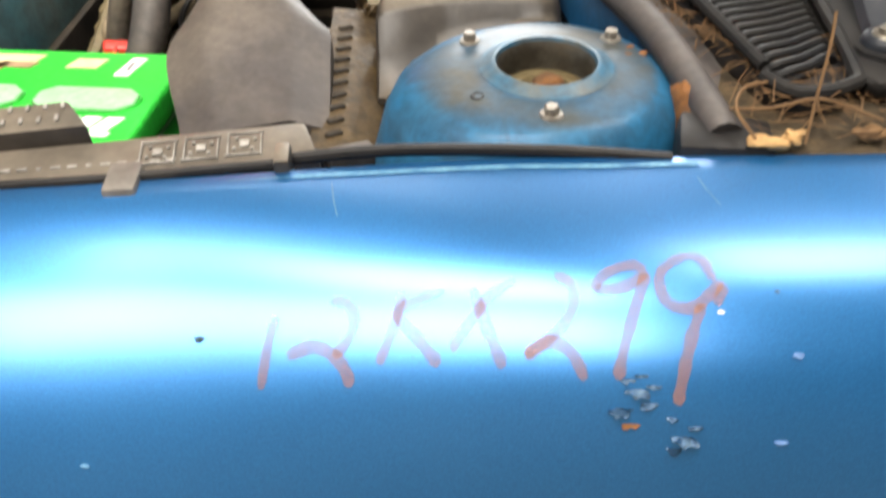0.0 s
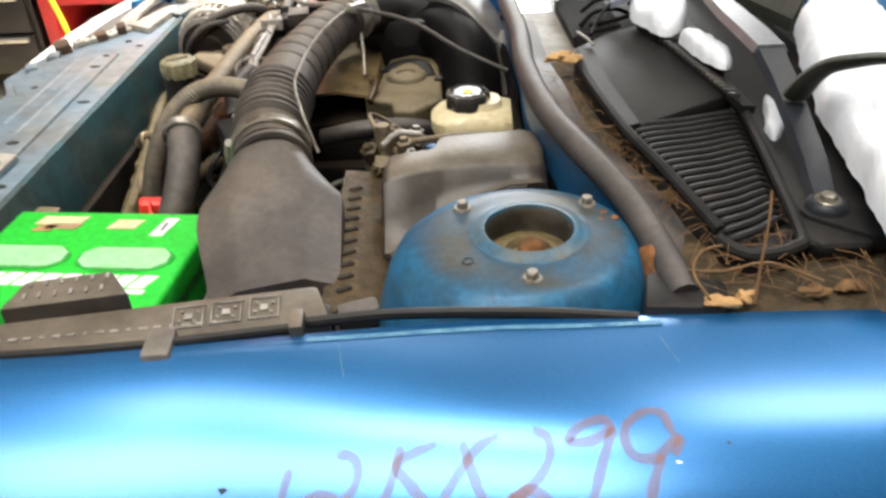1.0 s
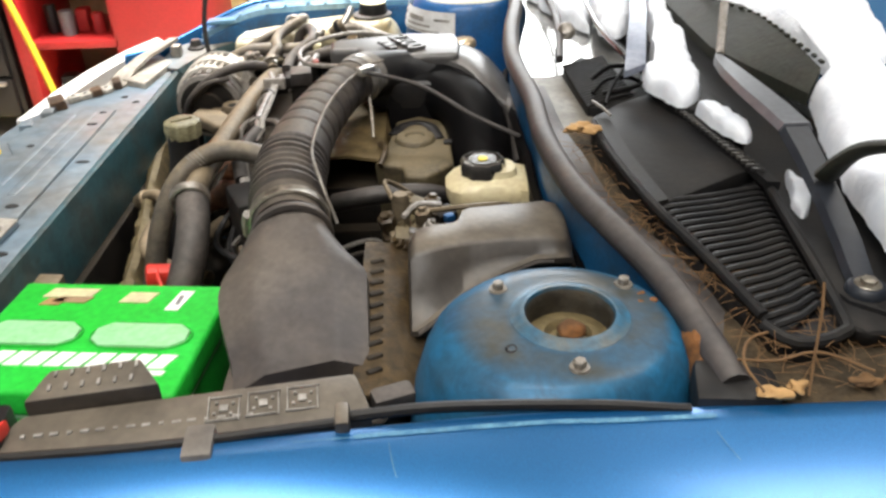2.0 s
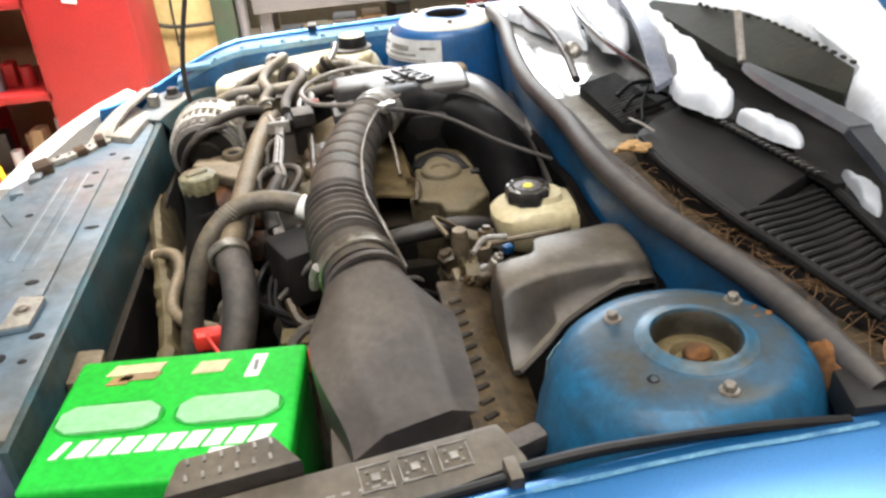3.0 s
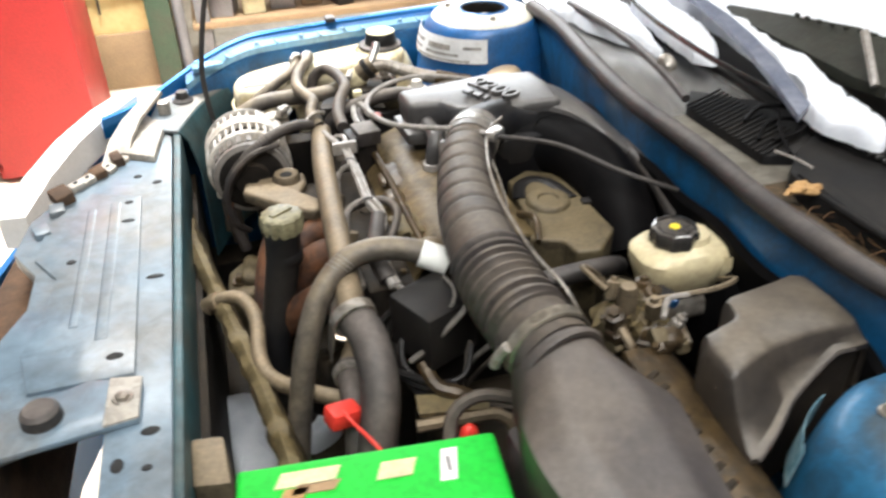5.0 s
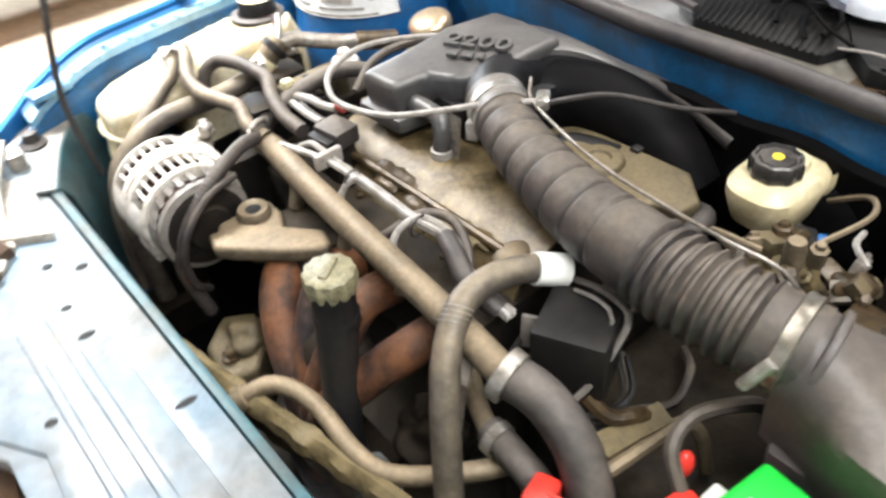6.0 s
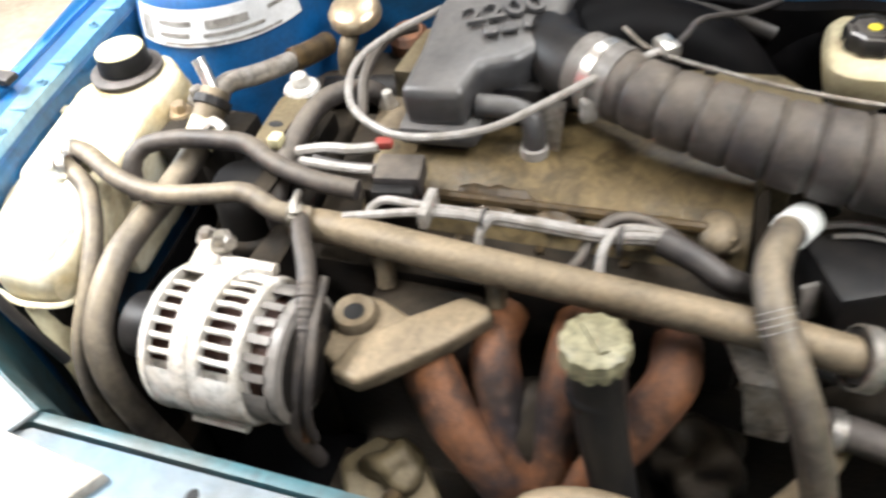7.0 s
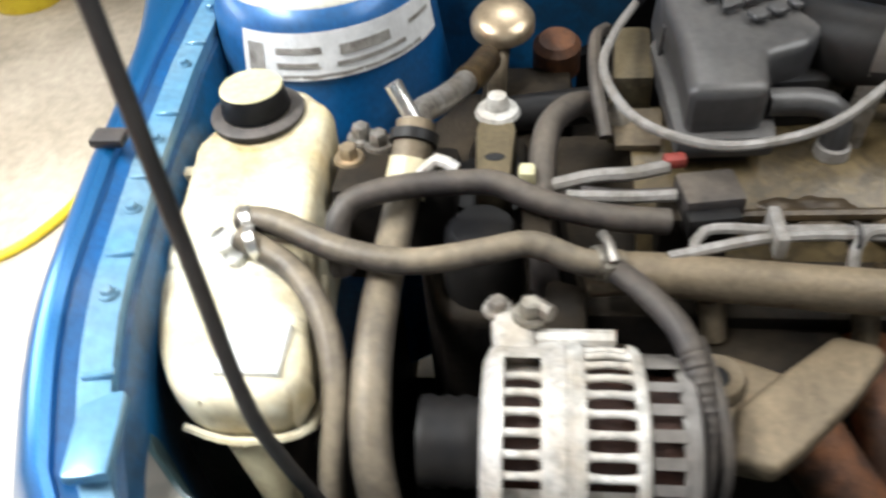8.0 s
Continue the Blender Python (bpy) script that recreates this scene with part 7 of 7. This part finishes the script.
def stroke(pts, w, lift=0.0007):
    """A flat paint stroke that follows the wing."""
    line = spline([(x, d, 0) for x, d in pts], 0.0025)
    rows = []
    for i, q in enumerate(line):
        way = (line[min(i + 1, len(line) - 1)] - line[max(i - 1, 0)]).normalized()
        side = Vector((-way.y, way.x, 0))
        k = w * (0.85 + 0.3 * noise.noise(q * 160)) * (0.5 if i in (0, len(line) - 1) else 1)
        rows.append([wing(q.x + side.x * e * k, q.y + side.y * e * k) + Vector((0, -0.25 * lift, lift)) for e in (-0.5, 0, 0.5)])
    return sheet(rows, 0)


for pts in SIGNS:
    part("paint_stroke", stroke(pts, 0.0066), M_CRAYON, near_wing, "faded orange paint-stick stroke")
for (x, d), r, mt in (((0.027, 0.147), 0.0065, M_CHIP), ((0.019, 0.153), 0.0060, M_CHIP), ((0.033, 0.152), 0.005, M_CHIP), ((0.051, 0.163), 0.0065, M_CHIP), ((-0.202, 0.096), 0.0035, M_TEAL), ((0.108, 0.136), 0.004, M_PAINT_BAY), ((0.103, 0.107), 0.0018, M_TEAL), ((0.072, 0.117), 0.0022, M_WHITE), ((-0.262, 0.139), 0.0024, M_SCRAPE), ((0.099, 0.165), 0.003, M_PAINT_BAY), ((0.044, 0.157), 0.003, M_CHIP), ((0.022, 0.143), 0.0045, M_CHIP), ((0.030, 0.142), 0.0035, M_CHIP), ((0.036, 0.146), 0.004, M_CHIP), ((0.024, 0.158), 0.0045, M_RUSTHI), ((0.056, 0.160), 0.004, M_CHIP), ((0.046, 0.166), 0.0045, M_CHIP)):
    c = wing(x, d)
    part("paint_chip", lump(c.x, c.y, c.z - 0.0002, r * 0.9, r * 0.75, 0.0004, x * 90, 0.9, 420, 3), mt, near_wing)
part("scraped_edge", stroke(((-0.16, 0.0045), (-0.10, 0.0060), (-0.03, 0.0062), (0.02, 0.0070), (0.085, 0.0056)), 0.0048), M_SCRAPE, near_wing, "pale scraped paint edge")
for pts in (((-0.136, 0.013), (-0.133, 0.03), (-0.130, 0.042)), ((0.080, 0.020), (0.083, 0.033), (0.087, 0.047)), ((-0.20, 0.004), (-0.12, 0.006), (-0.06, 0.005))):
    part("scratch", stroke(pts, 0.0009), M_SCRAPE, near_wing)

# leaf litter in the gutter
random.seed(11)
litter = bmesh.new()
for k in range(260):
    y = random.choice((random.uniform(-0.10, 0.15), random.uniform(-0.10, 0.02), random.uniform(0.0, 0.33)))
    x = 0.125 - 0.085 * smooth01(-0.05, 0.30, y) + random.uniform(0.0, 0.05 if y > 0.02 else 0.13)
    z = 0.893 + 0.012 * smooth01(0, 0.4, y) + random.uniform(-0.004, 0.008)
    a, ln, r = random.uniform(0, 6.28), random.uniform(0.012, 0.05), random.uniform(0.0002, 0.0005)
    d = Vector((math.cos(a), math.sin(a), random.uniform(-0.1, 0.2))) * ln
    c = Vector((x, y, z))
    bend = Vector((random.uniform(-1, 1), random.uniform(-1, 1), 0.5)) * ln * 0.2
    p = [c - d / 2, c + bend, c + d / 2]
    s1 = Vector((-d.y, d.x, 0)).normalized() * r
    v = [litter.verts.new(q + o) for q in p for o in (s1, Vector((0, 0, r)), -s1)]
    for i in (0, 3):
        for j in range(3):
            litter.faces.new((v[i + j], v[i + (j + 1) % 3], v[i + 3 + (j + 1) % 3], v[i + 3 + j]))
single("pine_needles", litter, M_STRAW, "brown pine needles lying in the dirty gutter", "needles", kind="stuff")
for pts in ([(0.113, -0.072, 0.896), (0.135, -0.085, 0.904), (0.165, -0.082, 0.908), (0.20, -0.095, 0.90)], [(0.118, -0.11, 0.898), (0.112, -0.085, 0.904), (0.125, -0.06, 0.905), (0.15, -0.045, 0.90)]):
    single("dry_grass_stalk", tube(pts, 0.0011, 6), M_STRAW, "thin dry orange stem lying in the gutter", "stem", "dry stems")
single("twig", tube([(0.148, -0.112, 0.895), (0.152, -0.10, 0.92), (0.158, -0.085, 0.945), (0.160, -0.075, 0.962)], 0.0010, 6), M_STRAW, "thin dry twig standing up in the gutter", "twig")
for k, (x, y, r, sx) in enumerate(((0.128, -0.104, 0.5, 0.017), (0.146, -0.098, 0.1, 0.012), (0.195, -0.095, 0.2, 0.020), (0.222, -0.090, -0.1, 0.016))):
    single("dry_leaf", lump(x, y, 0.891, sx * 0.6, 0.006, 0.0035, k + 20, 0.9, 160, 4), M_ORANGE if k < 2 else M_STRAW, "curled dry orange leaf in the gutter", "leaf", "dry leaves")
single("dry_leaf", lump(0.063, 0.300, 0.926, 0.018, 0.009, 0.0045, 33, 0.9, 150, 4), M_ORANGE, "curled dry orange leaf on the seal", "leaf", "dry leaves")
single("rust_crust", lump(0.094, -0.045, 0.875, 0.008, 0.035, 0.018, 41, 0.5, 70, 3), M_RUSTHI, "flaking orange rust crust beside the tower", "rust")

# snow
def snow(name, poly, z0, z1, seed, label, zt=None):
    """A heap over a plan outline, with a soft uneven top."""
    cx, cy = sum(p[0] for p in poly) / len(poly), sum(p[1] for p in poly) / len(poly)
    ring = [q for q in spline([(x, y, 0) for x, y in poly + poly[:1]], 0.005)][:-1]
    rows = []
    for f, h in ((1.0, 0.0), (0.99, 0.30), (0.96, 0.55), (0.91, 0.74), (0.83, 0.87), (0.68, 0.96), (0.48, 1.0), (0.24, 1.02), (0.0, 1.02)):
        row = []
        for q in ring:
            x, y = cx + (q.x - cx) * f, cy + (q.y - cy) * f
            base = zt(x, y) if zt else z0
            n = noise.noise(Vector((x * 24, y * 24, seed))) * 0.006 + noise.noise(Vector((x * 70, y * 70, seed))) * 0.0030 + noise.noise(Vector((x * 190, y * 190, seed))) * 0.0007
            row.append(Vector((x + n * 0.8, y + n * 0.6, base + (z1 - z0) * h + (n if h > 0.3 else 0))))
        rows.append(row + row[:1])
    b = sheet(rows, 0)
    bmesh.ops.remove_doubles(b, verts=b.verts[:], dist=0.0003)
    return single(name, b, M_SNOW, label, "snow", "snow heaps")


def screen_z(x, y):
    return max(0.93, 0.95 + 0.645 * (x - 0.315))


snow("snow", [(0.238, -0.10), (0.252, 0.0), (0.270, 0.12), (0.295, 0.24), (0.315, 0.31), (0.365, 0.32), (0.345, 0.18), (0.325, 0.02), (0.31, -0.10)], 0.93, 0.965, 1, "white snow heap against the windscreen", screen_z)
snow("snow", [(0.335, 0.30), (0.338, 0.45), (0.318, 0.58), (0.288, 0.72), (0.280, 0.85), (0.285, 1.10), (0.45, 1.10), (0.445, 0.80), (0.436, 0.63), (0.415, 0.45), (0.385, 0.30)], 0.95, 0.975, 2, "white snow heap against the windscreen", screen_z)
snow("snow", [(0.174, 0.445), (0.192, 0.52), (0.214, 0.62), (0.227, 0.72), (0.236, 0.80), (0.240, 0.94), (0.285, 0.94), (0.266, 0.80), (0.246, 0.62), (0.226, 0.46), (0.205, 0.42)], 0.935, 0.966, 3, "white snow strip on the cowl cover")
snow("snow", [(0.163, 0.440), (0.156, 0.425), (0.158, 0.39), (0.166, 0.355), (0.177, 0.335), (0.188, 0.332), (0.200, 0.345), (0.212, 0.375), (0.220, 0.41), (0.224, 0.448), (0.212, 0.460), (0.19, 0.462)], 0.933, 0.958, 9, "white snow heap on the cowl cover")
snow("snow", [(0.196, 0.325), (0.212, 0.330), (0.224, 0.31), (0.230, 0.27), (0.228, 0.240), (0.221, 0.230), (0.211, 0.238), (0.200, 0.262), (0.191, 0.295), (0.190, 0.315)], 0.931, 0.948, 4, "small white snow heap on the cowl cover")
snow("snow", [(0.150, 0.66), (0.164, 0.80), (0.190, 0.93), (0.235, 0.95), (0.222, 0.78), (0.202, 0.69), (0.176, 0.64)], 0.925, 0.952, 14, "white snow heap beside the wiper arm")
snow("snow", [(0.128, 0.80), (0.150, 0.74), (0.162, 0.80), (0.205, 1.02), (0.085, 1.03), (0.092, 0.93), (0.108, 0.85)], 0.905, 0.930, 5, "white snow heap on the cowl cover")
snow("snow", [(0.251, 0.200), (0.254, 0.17), (0.246, 0.13), (0.234, 0.110), (0.230, 0.125), (0.240, 0.17)], 0.908, 0.920, 15, "icy snow lump beside the wiper arm")

# white heaps added for the bright patches below the engine
snow("snow", [(-0.585, 0.66), (-0.530, 0.64), (-0.500, 0.54), (-0.512, 0.43), (-0.56, 0.43), (-0.575, 0.54)], 0.476, 0.52, 12, "speckled white heap for the bright patch under the engine")
snow("snow", [(-0.49, 0.60), (-0.43, 0.60), (-0.415, 0.55), (-0.47, 0.52)], 0.476, 0.51, 13, "speckled white heap for the bright patch under the engine")

# ---- the garage behind ----
cab = thing("tool_cabinet", "red steel cabinet with open shelves full of clutter", "cabinet", (-1.33, 2.8, 0))
part("door", box(-1.145, 2.60, 0.85, 0.35, 0.03, 1.66, 0.006), M_REDPAINT, cab)
part("side_panel", box(-0.985, 2.83, 0.85, 0.03, 0.44, 1.70, 0.004), M_REDPAINT, cab)
part("side_panel", box(-1.695, 2.83, 0.85, 0.05, 0.48, 1.70, 0.004), M_REDPAINT, cab)
part("back_panel", box(-1.34, 3.05, 0.85, 0.70, 0.02, 1.68, 0.002), M_BROWN, cab)
part("divider", box(-1.325, 2.83, 0.85, 0.03, 0.44, 1.68, 0.003), M_REDPAINT, cab)
for z in (0.06, 0.40, 0.74, 1.08, 1.42, 1.69):
    part("shelf", box(-1.34, 2.83, z, 0.70, 0.44, 0.03, 0.003), M_REDPAINT, cab)
part("door_sticker", box(-1.16, 2.583, 0.74, 0.05, 0.004, 0.016, 0, 1, 0, (0, 12)), M_WHITE, cab)
random.seed(5)
for z in (0.075, 0.415, 0.755, 1.095):
    for k in range(5):
        x = -1.62 + k * 0.06 + random.uniform(-0.01, 0.01)
        h, w = random.uniform(0.07, 0.2), random.uniform(0.045, 0.058)
        mt = random.choice((M_BROWN, M_WHITE, M_REDPAINT, M_GREY, M_PALECAP, M_CHEST))
        y = 2.74 + random.uniform(-0.06, 0.06)
        if random.random() < 0.5:
            single("tin_can", lathe([(0, 0), (w * 0.5, 0), (w * 0.5, h * 0.96), (w * 0.46, h), (0, h)], pose(x, y, z), 18), mt, "small worn tin on a cabinet shelf", "can", "cabinet clutter")
        else:
            single("small_carton", box(x, y, z + h / 2, w, w * 1.4, h, 0.003, 1, random.uniform(-12, 12)), mt, "small worn carton on a cabinet shelf", "carton", "cabinet clutter")
single("yellow_bar", tube([(-1.70, 2.50, 0.80), (-1.60, 2.47, 0.45), (-1.50, 2.44, 0.02)], 0.012, 10), M_YELLOW, "yellow steel bar leaning on the red cabinet", "bar")
chest = thing("drawer_chest", "dark steel drawer chest with bright handles", "chest", (-2.2, 2.85, 0))
part("carcass", box(-2.20, 2.86, 0.55, 0.88, 0.48, 0.88, 0.006), M_CHEST, chest)
for k in range(5):
    z = 0.20 + k * 0.165
    dr = part("drawer", box(-2.20, 2.61, z, 0.84, 0.03, 0.152, 0.004), M_CHEST, chest)
    part("handle", box(-2.20, 2.588, z + 0.060, 0.80, 0.022, 0.016, 0.004), M_STEEL, dr)
for x in (-2.58, -1.82):
    part("castor", lathe([(0, -0.02), (0.05, -0.02), (0.055, 0), (0.05, 0.02), (0, 0.02)], pose(x, 2.80, 0.055, 90, 0, 0), 18), M_BLACK, chest)
single("floor_stripe", box(-2.2, 2.50, 0.003, 1.1, 0.05, 0.006, 0), M_YELLOW, "yellow painted stripe on the concrete floor", "stripe", kind="structure", smooth=False)
board = thing("wall_board", "yellow plywood board hung with cables", "board", (-0.9, 3.45, 0))
part("sheet", box(-0.98, 3.45, 1.2, 0.66, 0.03, 1.9, 0.003), M_PLYWOOD, board)
part("foot_board", box(-0.98, 3.44, 0.125, 0.66, 0.05, 0.25, 0.004), M_BROWN, board)
part("cable", tube([(-1.15, 3.42, 0.50), (-1.02, 3.41, 0.44), (-0.85, 3.41, 0.43), (-0.70, 3.42, 0.44)], 0.009, 8), M_HOSE_DARK, board)
part("cable", tube([(-0.92, 3.42, 1.3), (-0.93, 3.42, 0.9), (-0.97, 3.42, 0.60), (-0.98, 3.42, 0.34)], 0.005, 8), M_HOSE, board)
part("cable", tube([(-1.2, 3.42, 0.62), (-1.0, 3.42, 0.66), (-0.8, 3.42, 0.70), (-0.7, 3.42, 0.74)], 0.006, 8), M_HOSE, board)
post = thing("steel_post", "dark green and grey steel post", "post", (-0.72, 3.35, 0))
part("column", box(-0.735, 3.36, 1.5, 0.10, 0.10, 3.0, 0.006), M_GREENPOST, post)
part("conduit", tube([(-0.655, 3.36, 0.0), (-0.655, 3.36, 1.5), (-0.655, 3.36, 3.0)], 0.025, 12, 0.1), M_GREY, post)
bench = thing("work_bench", "grey steel work bench with a shelf below", "bench", (0.3, 3.7, 0))
part("apron", box(0.32, 3.42, 0.62, 1.86, 0.04, 0.34, 0.006), M_GREY, bench)
part("bench_top", box(0.32, 3.70, 0.81, 1.90, 0.60, 0.05, 0.006), M_BROWN, bench)
part("lower_shelf", box(0.32, 3.70, 0.24, 1.86, 0.56, 0.03, 0.004), M_BROWN, bench)
for x in (-0.56, 1.20):
    for y in (3.46, 3.94):
        part("leg", box(x, y, 0.40, 0.06, 0.06, 0.80, 0.004), M_GREY, bench)
random.seed(8)
for k in range(12):
    x = -0.46 + k * 0.135
    h = random.uniform(0.06, 0.17)
    mt = random.choice((M_BROWN, M_REDPAINT, M_YELLOW, M_GREY, M_PALECAP, M_CHEST))
    single("storage_carton", box(x, 3.58 + random.uniform(-0.05, 0.05), 0.256 + h / 2, random.uniform(0.07, 0.12), 0.14, h, 0.004, 1, random.uniform(-15, 15)), mt, "worn carton on the shelf under the bench", "carton", "bench clutter")
single("yellow_hose", tube([(0.20, 2.35, 0.012), (0.40, 2.14, 0.012), (0.52, 2.02, 0.012), (0.72, 1.96, 0.012), (1.0, 2.0, 0.012)], 0.012, 10, 0.02), M_YELLOW, "yellow air hose lying on the floor", "hose")
pail = thing("pail", "dirty yellow plastic pail on the floor", "pail", (1.75, 2.62, 0))
part("bucket", lathe([(0, 0.0), (0.12, 0.0), (0.125, 0.01), (0.15, 0.30), (0.155, 0.30), (0.155, 0.32), (0.14, 0.32), (0.12, 0.02), (0, 0.02)], pose(1.75, 2.62, 0), 32), M_YELLOW, pail)
part("bail", tube([(1.60, 2.62, 0.30), (1.65, 2.55, 0.20), (1.75, 2.50, 0.16), (1.85, 2.55, 0.20), (1.90, 2.62, 0.30)], 0.004, 6), M_DULL, pail)
